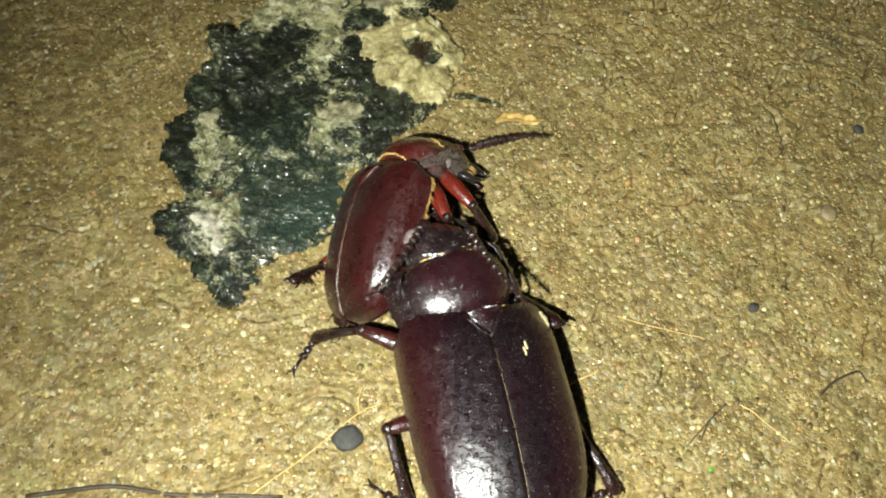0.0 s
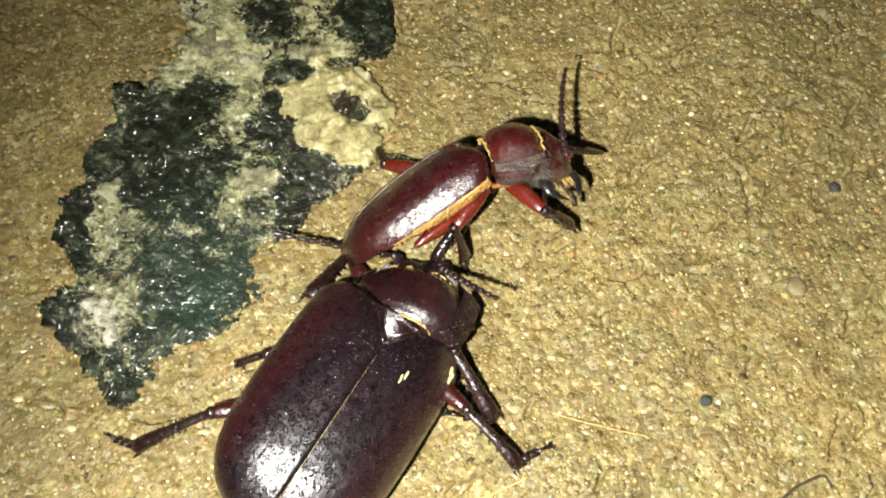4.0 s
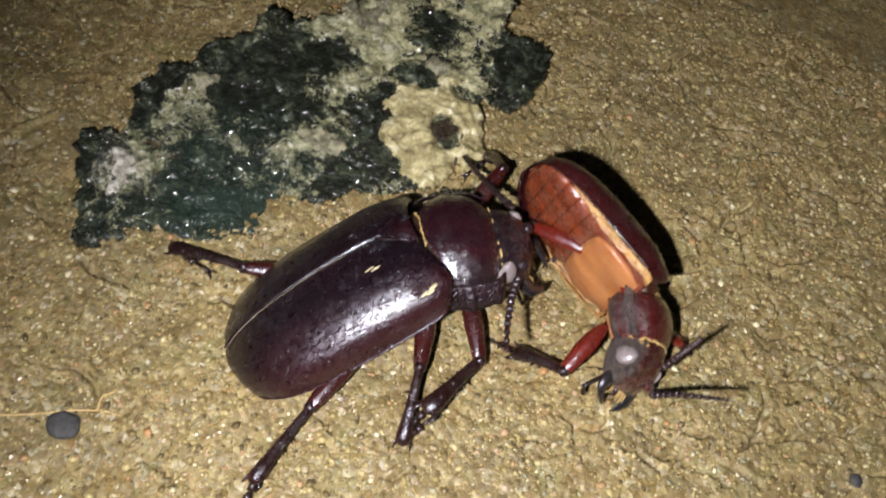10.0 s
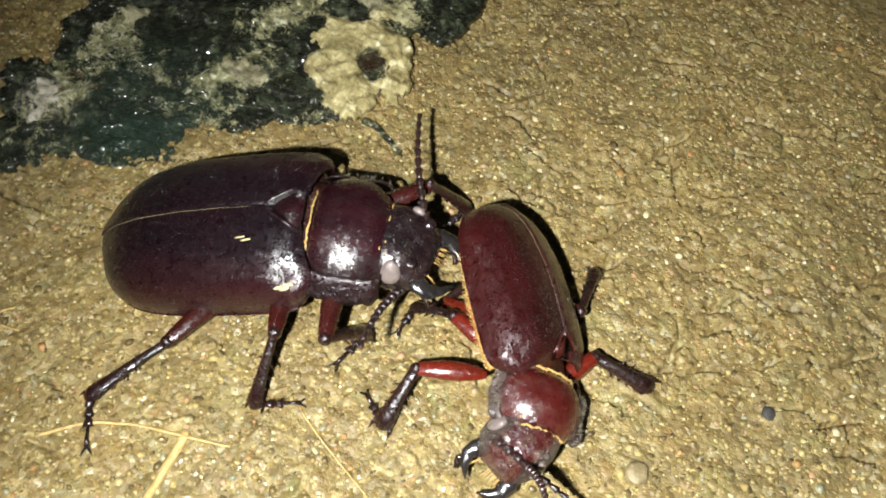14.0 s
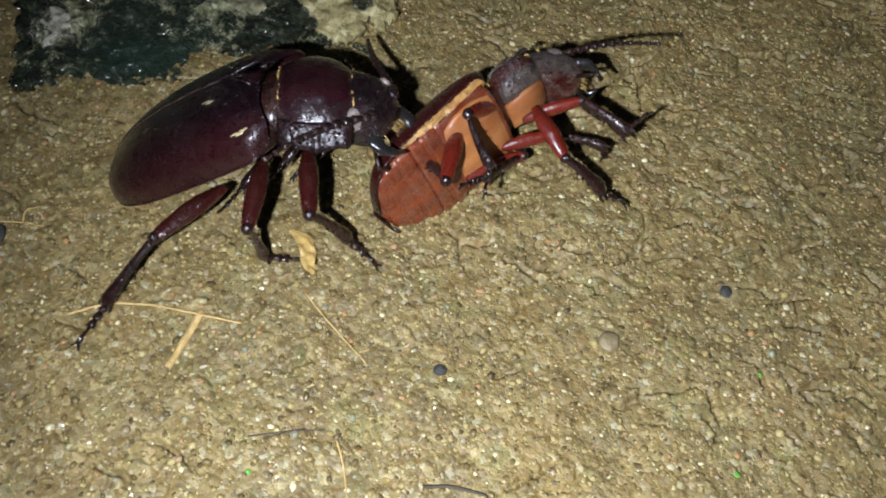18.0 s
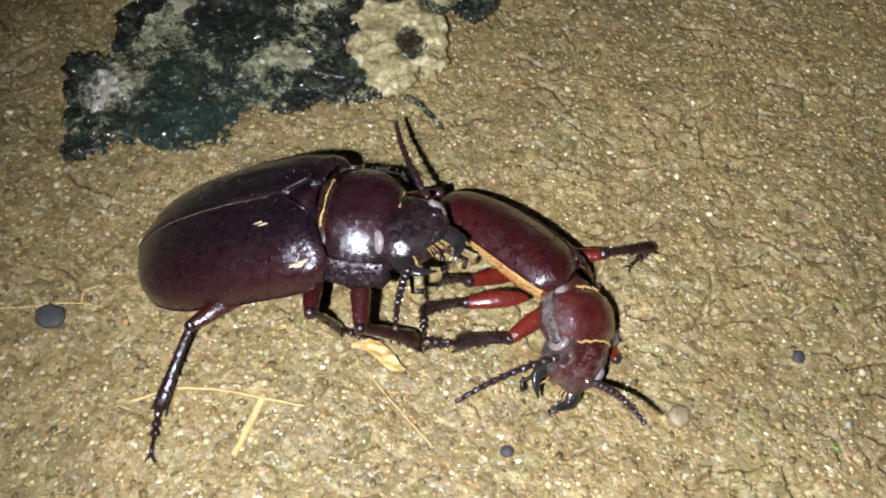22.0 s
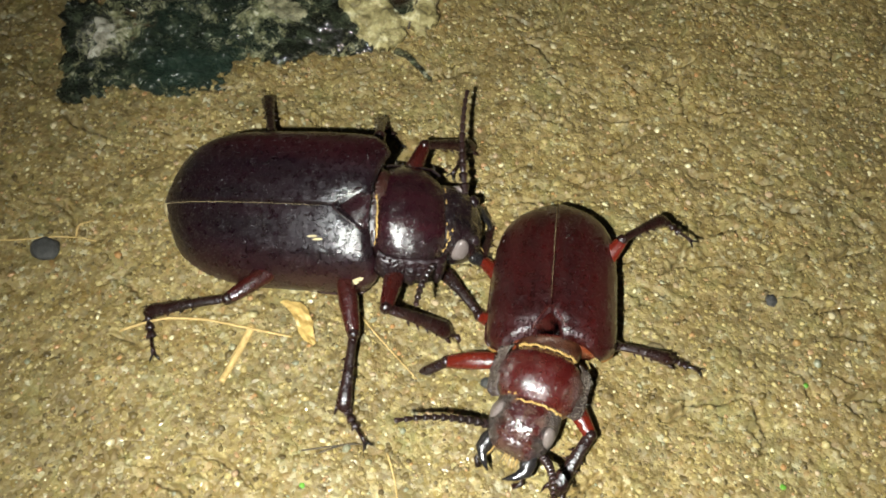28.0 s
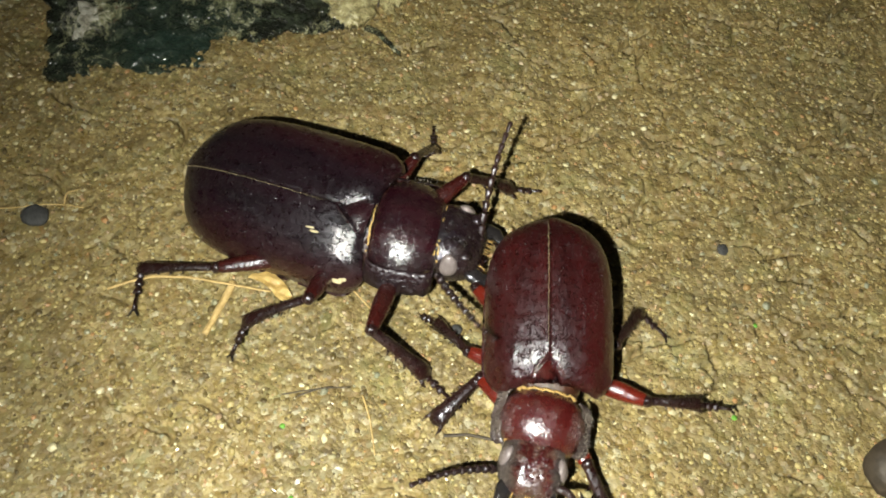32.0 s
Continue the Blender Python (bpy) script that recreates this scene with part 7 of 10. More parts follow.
    walk(big["Khl"], keyed([(0, -15.0, 16.8, -6.8, 3, -1, 97), (0.33, -17.8, 17.1, -7.0, 13, 5, 107), (0.67, -23.9, 17.6, -8.3, 33, 13, 135), (1, -26.4, 19.3, -8.6, 43, 12, 147), (2, -26.6, 22.6, -9.3, 62, 10, 138), (2.5, -27.2, 19.6, -9.1, 42, 15, 135), (3, -26.8, 17.0, -12.0, 18, 19, 133), (4.5, -26.6, 16.4, -4.4, 11, -6, 133), (6, -25.6, 15.0, 2.8, 4, -29, 137), (7, -27.5, 10.8, 5.5, -17, -38, 165), (8, -30.5, 9.6, 5.4, -16, -35, 168), (9, -30.8, 9.4, 5.7, -16, -29, 175), (9.5, -28.5, 9.3, 4.8, -3, -35, 161), (10, -29.0, 11.3, 5.9, -10, -38, 163), (11, -29.5, 11.4, 5.7, -9, -36, 163), (12, -27.7, 11.0, 5.5, -3, -35, 162), (13, -29.2, 5.0, 6.7, -13, -49, 166), (13.33, -22.0, 6.7, 3.1, 0, -45, 141), (13.5, -15.7, 7.5, -0.4, 14, -20, 83), (13.67, -9.4, 7.9, -3.8, 3, 6, 34), (14, -2.3, 8.4, -7.0, -5, 9, 16), (17, -4.4, 7.2, -4.9, 1, 2, 27), (18, -7.9, 8.3, -10.5, -3, 12, 31), (19, -2.2, 10.2, -9.0, -1, 14, 13), (20, -3.4, 11.5, -8.8, -1, 15, 19), (21, -2.2, 10.1, -7.2, 6, 10, 13), (22, -2.9, 9.9, -7.8, 1, 12, 19), (23, -1.4, 7.5, -7.4, -5, 13, 12), (24, -2.5, 8.7, -7.0, -6, 11, 16), (25, -2.2, 9.9, -7.3, -5, 11, 15), (26, -7.5, 10.6, -6.4, -4, 13, 36), (26.5, -12.5, 12.0, -5.7, 8, 11, 73), (27, -17.4, 13.6, -5.2, 17, 3, 108), (28, -22.8, 14.9, -5.6, 23, 0, 127), (28.33, -17.1, 12.4, -5.9, 17, 8, 107), (28.5, -12.0, 10.0, -6.2, 3, 17, 71), (28.67, -6.8, 7.8, -6.6, -14, 15, 32), (29, -1.1, 5.2, -7.0, -20, 10, 11), (30, -0.4, 4.6, -6.3, -3, 13, 13), (31, -0.1, 4.2, -7.4, -15, 15, 12), (32, -0.8, 3.3, -6.4, -20, 9, 10)]))
    walk(big["Ahl"], keyed([(0, -15.0, 16.8, -6.8, 9, 26, -169), (0.33, -17.8, 17.1, -7.0, 21, 31, -178), (0.67, -23.9, 17.6, -8.3, 56, 50, 173), (1, -26.4, 19.3, -8.6, 77, 57, 175), (2, -26.6, 22.6, -9.3, 81, 34, 170), (2.5, -27.2, 19.6, -9.1, 58, 42, 164), (3, -26.8, 17.0, -12.0, 28, 48, 153), (4.5, -26.6, 16.4, -4.4, 12, 21, 142), (6, -25.6, 15.0, 2.8, 3, -8, 141), (7, -27.5, 10.8, 5.5, -2, -22, 136), (8, -30.5, 9.6, 5.4, 10, -18, 116), (9, -30.8, 9.4, 5.7, -3, -15, 144), (9.5, -28.5, 9.3, 4.8, 8, -15, 136), (10, -29.0, 11.3, 5.9, 2, -21, 138), (11, -29.5, 11.4, 5.7, 9, -14, 121), (12, -27.7, 11.0, 5.5, 6, -4, 145), (13, -29.2, 5.0, 6.7, 19, -7, 115), (13.33, -22.0, 6.7, 3.1, 14, -5, 133), (13.67, -9.4, 7.9, -3.8, 4, 6, -172), (14, -2.3, 8.4, -7.0, 5, 13, -154), (17, -4.4, 7.2, -4.9, 1, 20, -144), (18, -7.9, 8.3, -10.5, 3, 10, -139), (19, -2.2, 10.2, -9.0, 0, 8, -158), (20, -3.4, 11.5, -8.8, 0, 7, -152), (21, -2.2, 10.1, -7.2, -6, 13, -160), (22, -2.9, 9.9, -7.8, -2, 10, -152), (23, -1.4, 7.5, -7.4, 4, 9, -157), (24, -2.5, 8.7, -7.0, 6, 10, -153), (25, -2.2, 9.9, -7.3, 5, 10, -154), (26, -7.5, 10.6, -6.4, 15, 11, -171), (27, -17.4, 13.6, -5.2, 24, 28, 138), (28, -22.8, 14.9, -5.6, 23, 40, 119), (28.33, -17.1, 12.4, -5.9, 27, 32, 139), (28.67, -6.8, 7.8, -6.6, 25, 12, -170), (29, -1.1, 5.2, -7.0, 19, 8, -153), (30, -0.4, 4.6, -6.3, 2, 9, -157), (31, -0.1, 4.2, -7.4, 13, 4, -153), (32, -0.8, 3.3, -6.4, 20, 9, -155)]))
    walk(big["Thl"], keyed([(0, -27.2, 14.4, -13.0, -5, 19, 43), (0.33, -29.8, 16.7, -14.0, 1, 29, 55), (0.67, -32.7, 18.8, -18.9, 19, 40, 91), (1, -33.8, 20.0, -20.3, 31, 40, 109), (2, -38.0, 24.6, -17.0, 62, 17, 133), (2.5, -37.1, 22.5, -18.3, 42, 27, 133), (3, -35.0, 21.3, -22.3, 15, 36, 127), (4.5, -36.9, 24.4, -9.2, 15, 42, 68), (6, -36.1, 23.7, 4.7, 19, 53, 11), (7, -36.9, 19.7, 10.5, -10, 33, -66), (8, -36.3, 21.4, 9.8, -24, 20, -97), (9, -41.7, 17.2, 9.2, 0, 27, -39), (9.5, -38.1, 18.5, 8.4, -14, 24, -55), (10, -38.6, 20.0, 10.9, -11, 30, -59), (11, -36.4, 23.0, 9.1, -26, 10, -111), (11.33, -37.2, 21.7, 8.1, -24, 22, -89), (11.5, -37.7, 21.0, 7.7, -13, 39, -45), (11.67, -38.1, 20.3, 7.2, 13, 43, 11), (12, -39.0, 19.0, 6.4, 25, 37, 40), (12.33, -37.5, 18.1, 7.2, 9, 47, 7), (12.67, -36.3, 17.5, 7.9, -31, 33, -77), (13, -35.1, 17.4, 8.4, -34, 19, -101), (13.33, -31.4, 16.8, 4.5, -25, 14, -112), (13.67, -23.0, 5.8, -5.3, -5, 9, -133), (14, -14.5, 2.4, -10.0, 5, 10, -144), (17, -15.1, -0.4, -9.5, 2, 18, -134), (18, -18.2, -0.7, -12.8, 2, 7, -129), (19, -14.9, 5.0, -10.9, -1, 6, -148), (20, -15.6, 5.1, -10.3, -1, 5, -142), (21, -14.9, 5.5, -10.1, -6, 12, -150), (22, -15.0, 3.6, -10.2, -2, 9, -142), (23, -14.1, 2.3, -9.4, 3, 6, -148), (24, -14.7, 2.5, -9.3, 5, 7, -143), (25, -14.5, 3.9, -9.6, 4, 7, -144), (26, -20.9, 8.6, -8.9, 6, -1, -129), (27, -26.4, 21.8, -11.7, -6, -14, -94), (28, -27.8, 24.3, -14.5, -16, -20, -78), (28.33, -25.8, 20.1, -13.2, -4, -18, -95), (28.67, -20.1, 5.6, -9.5, 14, -6, -131), (29, -13.4, -1.0, -8.7, 18, 2, -144), (30, -13.1, -0.7, -8.4, 1, 7, -147), (31, -12.5, -1.9, -8.2, 11, 0, -144), (32, -13.2, -2.5, -8.4, 18, 4, -146)]))
    walk(big["Khr"], keyed([(0, -1.8, -3.2, -8.0, 1, 1, 17), (1, -1.3, -2.1, -7.5, 1, 11, 7), (1.33, -12.1, 0.1, -5.6, 5, 21, 19), (1.44, -18.7, 1.8, -3.6, 21, 27, 51), (1.56, -25.0, 3.4, -1.3, 51, 6, 121), (1.67, -31.2, 5.3, 1.4, 54, -11, 145), (2, -40.6, 8.5, 7.9, 56, -22, 155), (3, -42.8, -3.8, 7.2, 75, -12, 172), (4, -38.4, -9.1, 5.3, 50, -16, -177), (5, -30.3, -14.2, 1.3, 2, -14, -156), (6, -26.0, -15.6, -2.6, -21, -4, -147), (7, -26.8, -15.2, -6.2, -34, 3, -146), (8, -27.4, -15.9, -6.1, -30, 1, -145), (9, -26.9, -15.9, -6.6, -26, 3, -136), (9.5, -28.0, -17.6, -3.1, -23, -9, -145), (10, -28.5, -14.7, -4.7, -28, -6, -149), (11, -28.3, -13.9, -4.4, -25, -6, -149), (12, -24.9, -16.2, -1.4, -23, -9, -136), (13, -23.8, -19.6, -4.5, -38, -12, -134), (14, -22.0, -19.3, -0.8, -14, -15, -124), (17, -19.2, -20.7, -3.2, -24, -11, -121), (18, -21.6, -22.0, -4.9, -38, -10, -120), (18.5, -24.2, -19.5, -2.9, -26, -12, -128), (19, -26.5, -16.2, -1.7, -14, -14, -137), (20, -23.7, -19.5, -2.9, -33, -6, -124), (20.5, -24.8, -17.5, -3.3, -25, -9, -129), (21, -25.3, -15.9, -3.6, -18, -10, -135), (21.5, -24.6, -16.5, -2.9, -21, -12, -134), (22, -23.8, -17.3, -2.1, -25, -13, -134), (22.5, -23.2, -17.2, -0.7, -18, -16, -133), (23, -22.7, -17.1, 0.8, -12, -19, -133), (24, -21.8, -17.2, 1.6, -15, -22, -127), (25, -21.7, -16.0, 0.5, -13, -19, -127), (28, -23.1, -16.5, 5.5, 10, -27, -137), (29, -23.1, -16.2, 4.0, 9, -22, -144), (30, -23.3, -16.2, -0.8, -4, -10, -154), (31, -20.9, -15.8, 0.5, 7, -6, -152), (32, -23.9, -16.6, 2.9, 12, -16, -150)]))
    walk(big["Ahr"], keyed([(0, -1.8, -3.2, -8.0, 0, 21, -154), (1, -1.3, -2.1, -7.5, -2, 11, -165), (1.33, -12.1, 0.1, -5.6, 6, -1, 177), (1.67, -31.2, 5.3, 1.4, 41, -1, 119), (2, -40.6, 8.5, 7.9, 55, 7, 103), (3, -42.8, -3.8, 7.2, 59, 27, 127), (4, -38.4, -9.1, 5.3, 44, 12, 141), (5, -30.3, -14.2, 1.3, -4, 1, -166), (6, -26.0, -15.6, -2.6, -22, 11, -151), (7, -26.8, -15.2, -6.2, -34, 12, -145), (8, -27.4, -15.9, -6.1, -31, 9, -140), (9, -26.9, -15.9, -6.6, -26, 0, -134), (9.5, -28.0, -17.6, -3.1, -24, -10, -142), (10, -28.5, -14.7, -4.7, -29, -6, -144), (11, -28.3, -13.9, -4.4, -28, -21, -132), (12, -24.9, -16.2, -1.4, -19, 2, -155), (13, -23.8, -19.6, -4.5, -35, 11, -159), (14, -22.0, -19.3, -0.8, -10, -3, -140), (17, -19.2, -20.7, -3.2, -22, 14, -154), (18, -21.6, -22.0, -4.9, -39, 18, -149), (18.5, -24.2, -19.5, -2.9, -25, -1, -137), (19, -26.5, -16.2, -1.7, -17, -23, -129), (20, -23.7, -19.5, -2.9, -35, 8, -120), (20.5, -24.8, -17.5, -3.3, -27, -2, -110), (21, -25.3, -15.9, -3.6, -21, -14, -103), (21.5, -24.6, -16.5, -2.9, -24, 4, -109), (22, -23.8, -17.3, -2.1, -29, 21, -116), (22.5, -23.2, -17.2, -0.7, -19, 2, -138), (23, -22.7, -17.1, 0.8, -3, -9, -164), (24, -21.8, -17.2, 1.6, -1, -4, -164), (25, -21.7, -16.0, 0.5, 0, -7, -167), (28, -23.1, -16.5, 5.5, 20, -4, -167), (29, -23.1, -16.2, 4.0, 15, -2, -161), (30, -23.3, -16.2, -0.8, -9, -6, -136), (31, -20.9, -15.8, 0.5, 3, -20, -141), (32, -23.9, -16.6, 2.9, 15, -3, -161)]))
    walk(big["Thr"], keyed([(0, -13.5, -8.9, -12.9, 2, 19, -144), (1, -14.5, -5.6, -10.1, -2, 9, -155), (1.33, -25.9, 1.1, -5.4, -7, 7, -147), (1.67, -38.1, 17.3, 1.7, -17, 9, -132), (2, -43.7, 21.8, 6.0, -24, 9, -125), (3, -50.2, 6.0, 0.7, -12, -7, -103), (4, -49.0, -0.6, 2.8, -13, 8, -108), (5, -43.6, -17.5, 1.2, -19, 27, -127), (6, -37.9, -22.1, -5.5, -31, 39, -142), (7, -38.0, -23.0, -9.0, -26, 32, -98), (8, -37.9, -24.6, -8.3, -26, 23, -105), (9, -36.7, -25.7, -6.7, -24, 16, -107), (9.5, -38.7, -25.8, -0.6, -26, 8, -127), (10, -39.7, -22.9, -3.4, -31, 16, -142), (10.5, -38.1, -23.0, -1.6, -9, 16, 177), (11, -37.0, -23.4, 0.5, 7, 28, 133), (11.33, -37.3, -22.9, -0.1, 0, 30, 141), (11.5, -37.4, -22.6, -0.5, -31, 36, -176), (11.67, -37.5, -22.4, -0.9, -53, 59, -132), (12, -37.4, -22.0, -1.8, -50, 64, -117), (13, -36.6, -24.4, -7.2, -39, 14, -133), (14, -32.6, -28.2, 0.0, -19, 4, -78), (17, -31.2, -26.7, -6.7, -17, 25, -73), (18, -32.9, -28.7, -9.4, -39, 3, -107), (18.5, -34.3, -28.9, -2.6, -30, 13, -120), (19, -34.4, -26.1, 3.7, -20, 26, -130), (20, -30.6, -31.4, -4.8, -26, -13, -144), (20.5, -29.6, -30.5, -2.7, -26, 16, -147), (21, -28.3, -29.0, -0.3, -27, 45, -150), (21.5, -29.1, -29.6, -3.6, -20, 28, -117), (22, -29.6, -28.8, -7.0, -25, 11, -89), (22.5, -33.6, -26.4, -1.4, -23, 2, -93), (23, -35.8, -20.8, 3.1, -20, -5, -97), (24, -35.2, -21.0, 2.5, -22, -5, -99), (25, -35.1, -19.0, 2.2, -18, -7, -103), (28, -36.7, -19.6, 6.6, -20, -17, -65), (29, -36.1, -20.8, 4.7, -19, -6, -50), (30, -33.3, -25.6, 0.8, -10, 14, -32), (31, -31.0, -24.0, 5.1, -20, 0, -42), (32, -36.9, -21.2, 3.6, -13, -14, -67)]))
    walk(small["root"], keyed([(0, 0.2, 95.0, 12.3, -52, -15, 76), (1, 8.1, 109.4, 5.8, -2, 5, 90), (2, 8.7, 115.8, 11.6, 26, -20, 85), (3, 21.0, 109.6, 16.2, -47, -8, 55), (6, 40.9, 123.5, 11.9, -71, -30, 15), (7, 49.2, 125.0, 4.8, -91, 1, 30), (8, 54.2, 121.4, 4.7, -67, 19, 23), (9, 60.9, 108.4, 8.5, -52, 2, -24), (9.5, 54.6, 125.4, 14.0, -71, -21, -6), (10, 55.2, 121.2, 9.0, -89, 14, -13), (11, 58.7, 118.6, 7.6, -75, 7, -24), (12, 59.4, 114.4, 8.7, -76, -9, -16), (13, 65.6, 109.1, 8.7, -80, -6, -24), (14, 70.1, 98.8, 6.8, -44, 8, -39), (17, 76.5, 92.3, 12.5, -28, -28, -19), (17.5, 63.1, 105.2, 11.7, -75, -39, 35), (18, 49.7, 118.2, 11.0, -112, -16, 79), (18.5, 58.4, 112.4, 10.3, -73, -19, 29), (19, 67.0, 102.9, 9.0, -71, 23, -15), (20, 56.7, 107.8, 9.8, -70, -16, -13), (21, 67.0, 94.5, 8.2, -39, -16, -36), (22, 64.0, 102.9, 7.1, -58, -7, -8), (23, 68.2, 103.1, 11.5, -25, -25, -30), (24, 79.7, 101.3, 11.7, -36, 11, -7), (25, 82.0, 99.5, 9.0, -26, 4, -8), (28, 76.1, 82.9, 7.7, 7, -4, -61), (29, 84.1, 88.3, 7.6, -18, -5, -32), (30, 81.1, 72.7, 7.8, -22, -11, -57), (31, 90.2, 79.8, 8.9, -16, -2, -34), (32, 90.0, 71.5, 7.9, 6, 15, -57)]))
    walk(small["pronotum"], keyed([(0, 0.2, 0.0, 0.0, 15, 47, 6), (1, 0.2, 0.0, 0.0, -6, 23, -19), (2, 0.2, 0.0, 0.0, -35, 36, -27), (3, 0.2, 0.0, 0.0, 19, 25, -8), (6, 0.2, 0.0, 0.0, 29, 13, 34), (7, 0.2, 0.0, 0.0, 22, 2, 18), (8, 0.2, 0.0, 0.0, 28, 36, -28), (9, 0.2, 0.0, 0.0, 26, 38, -17), (9.5, 0.2, 0.0, 0.0, 29, 61, 5), (10, 0.2, 0.0, 0.0, 42, 44, -10), (11, 0.2, 0.0, 0.0, 45, 49, -14), (12, 0.2, 0.0, 0.0, 41, 55, -4), (13, 0.2, 0.0, 0.0, 39, 33, -7), (14, 0.2, 0.0, 0.0, 25, 14, -24), (17, 0.2, 0.0, 0.0, -18, 40, -46), (18, 0.2, 0.0, 0.0, 10, 5, 1), (19, 0.2, 0.0, 0.0, 52, 44, -18), (20, 0.2, 0.0, 0.0, 34, 35, 16), (21, 0.2, 0.0, 0.0, 20, 29, -5), (22, 0.2, 0.0, 0.0, 24, 40, -10), (23, 0.2, 0.0, 0.0, 17, 41, 4), (24, 0.2, 0.0, 0.0, 11, 31, -39), (25, 0.2, 0.0, 0.0, 6, 22, -28), (28, 0.2, 0.0, 0.0, -8, 6, -11), (29, 0.2, 0.0, 0.0, 5, 12, -20), (30, 0.2, 0.0, 0.0, 10, 10, -13), (31, 0.2, 0.0, 0.0, 6, 17, -15), (32, 0.2, 0.0, 0.0, -3, -9, -9)]))
    walk(small["head"], keyed([(0, 7.0, 0.7, -7.5, -59, 57, -95), (0.5, 8.2, -1.2, -6.0, -41, 9, -114), (1, 9.1, -3.0, -4.0, -8, -27, -151), (1.33, 8.6, -3.2, -4.7, -24, -23, -121), (1.67, 8.1, -3.4, -5.5, -41, 18, -58), (2, 7.5, -3.6, -6.0, -36, 36, -34), (3, 9.3, -1.4, -4.4, -20, 56, -73), (6, 8.4, 5.5, -2.3, -34, 79, -47), (7, 9.9, 3.1, -0.5, 60, 76, 39), (8, 7.5, -3.9, -5.9, 64, 82, -4), (9, 7.8, -2.3, -6.4, 5, 65, -54), (9.5, 5.0, 0.4, -8.9, -164, 88, 164), (10, 7.4, -1.2, -7.1, 90, 62, 40), (11, 6.7, -1.6, -7.7, 90, 81, 26), (12, 6.0, -0.4, -8.3, -124, 83, -177), (13, 8.7, -1.1, -5.5, -161, 83, 150), (14, 9.2, -4.1, -2.4, 17, 47, -48), (17, 5.6, -5.6, -6.6, -30, 47, -65), (18, 10.3, 0.2, -1.0, 15, 39, 31), (18.5, 8.4, -1.8, -4.0, 13, 56, -13), (19, 7.3, -2.2, -7.1, 69, 79, -12), (20, 8.2, 2.3, -5.8, -56, 86, -91), (21, 9.1, -0.8, -4.9, -15, 48, -65), (22, 7.9, -1.3, -6.6, -20, 64, -70), (23, 7.9, 0.6, -6.6, 0, 50, -27), (24, 7.0, -5.5, -5.2, -9, 52, -83), (25, 8.6, -4.4, -3.9, -6, 36, -65), (28, 10.2, -2.0, -1.1, -8, 10, -25), (29, 9.6, -3.3, -2.0, 1, 19, -39), (30, 10.0, -2.1, -1.8, 9, 23, -15), (31, 9.6, -2.6, -3.0, 3, 3, -32), (32, 10.1, -1.7, 1.6, -3, -26, -12)]))
    walk(small["al"], keyed([(0, 10.6, -3.9, -13.0, 44, 54, -13), (0.25, 9.5, -4.1, -10.1, -18, 23, -104), (0.5, 9.9, -5.0, -6.3, -3, -30, -162), (1, 7.8, -8.0, 0.3, 49, -20, 143), (1.5, 11.3, -6.3, -1.3, 41, 31, 95), (2, 12.3, -5.3, -5.0, -22, 34, 9), (2.25, 13.2, -4.2, -6.5, 17, 19, 79), (2.5, 13.8, -3.2, -8.1, 17, -18, 133), (2.75, 13.4, -3.0, -6.0, 32, -14, 90), (3, 13.1, -2.8, -3.8, 40, -1, 50), (4.5, 13.6, 1.6, -7.8, 32, -55, 62), (5.25, 11.6, 4.5, -7.6, 47, -14, 5), (6, 9.6, 7.4, -7.3, 21, 21, -44), (6.5, 11.7, 3.9, -3.6, 76, -34, -25), (7, 13.3, 1.0, -1.7, -161, -61, -107), (7.5, 12.3, -2.3, -5.3, 100, -25, -46), (8, 10.8, -5.1, -10.8, 46, 27, -66), (8.25, 11.8, -4.9, -10.3, 61, -12, -51), (8.5, 12.9, -4.8, -9.7, 68, -53, -42), (9, 12.9, -2.8, -11.2, 50, -12, -45), (9.5, 9.0, 1.8, -13.7, 56, -21, 16), (9.75, 8.9, -0.2, -10.5, 61, -7, -35), (10, 12.0, -2.2, -7.2, 46, 4, -91), (10.25, 11.7, -2.4, -7.6, 68, -10, -54), (10.5, 12.4, -1.2, -11.0, 73, -40, -22), (11, 12.0, -0.6, -11.7, 66, -4, -69), (12, 7.9, 0.9, -13.0, 52, 7, -54), (13, 7.4, -0.6, -11.0, 65, 19, -33), (14, 13.0, -5.2, -5.1, 69, -43, -54), (15.5, 13.2, -7.1, -6.8, 35, -3, -11), (17, 9.8, -6.6, -13.6, 25, 11, -1), (17.5, 12.9, 0.1, -8.3, 33, 7, 36), (18, 14.3, 5.7, -1.4, 39, 1, 76), (18.5, 14.0, 1.3, -5.5, 54, -30, 5), (19, 12.4, -3.2, -9.9, 91, -23, -74), (19.25, 13.0, -1.9, -10.3, 71, -17, -33), (19.5, 12.3, -0.8, -10.9, 60, 0, 7), (20, 9.3, 3.4, -10.1, 56, 26, -16), (21, 13.1, -1.4, -10.0, 50, -30, -13), (21.5, 13.9, -3.3, -9.0, 43, 4, 16), (22, 12.9, -1.6, -10.5, 52, -11, -42), (22.5, 13.1, -0.8, -9.5, 40, 1, 15), (23, 13.5, 2.6, -10.2, 36, -27, 13), (24, 11.3, -7.7, -8.2, 47, -35, -61), (25, 13.6, -5.0, -4.3, 35, -41, -48), (28, 17.0, 0.1, -3.9, -9, -49, 20), (29, 15.5, -2.6, -2.8, 21, -39, 3), (30, 14.4, 1.1, -2.3, 35, -53, -11), (31, 15.5, -1.2, -2.6, 17, -48, 8), (32, 15.9, 1.4, 1.8, -48, -74, 54)]))
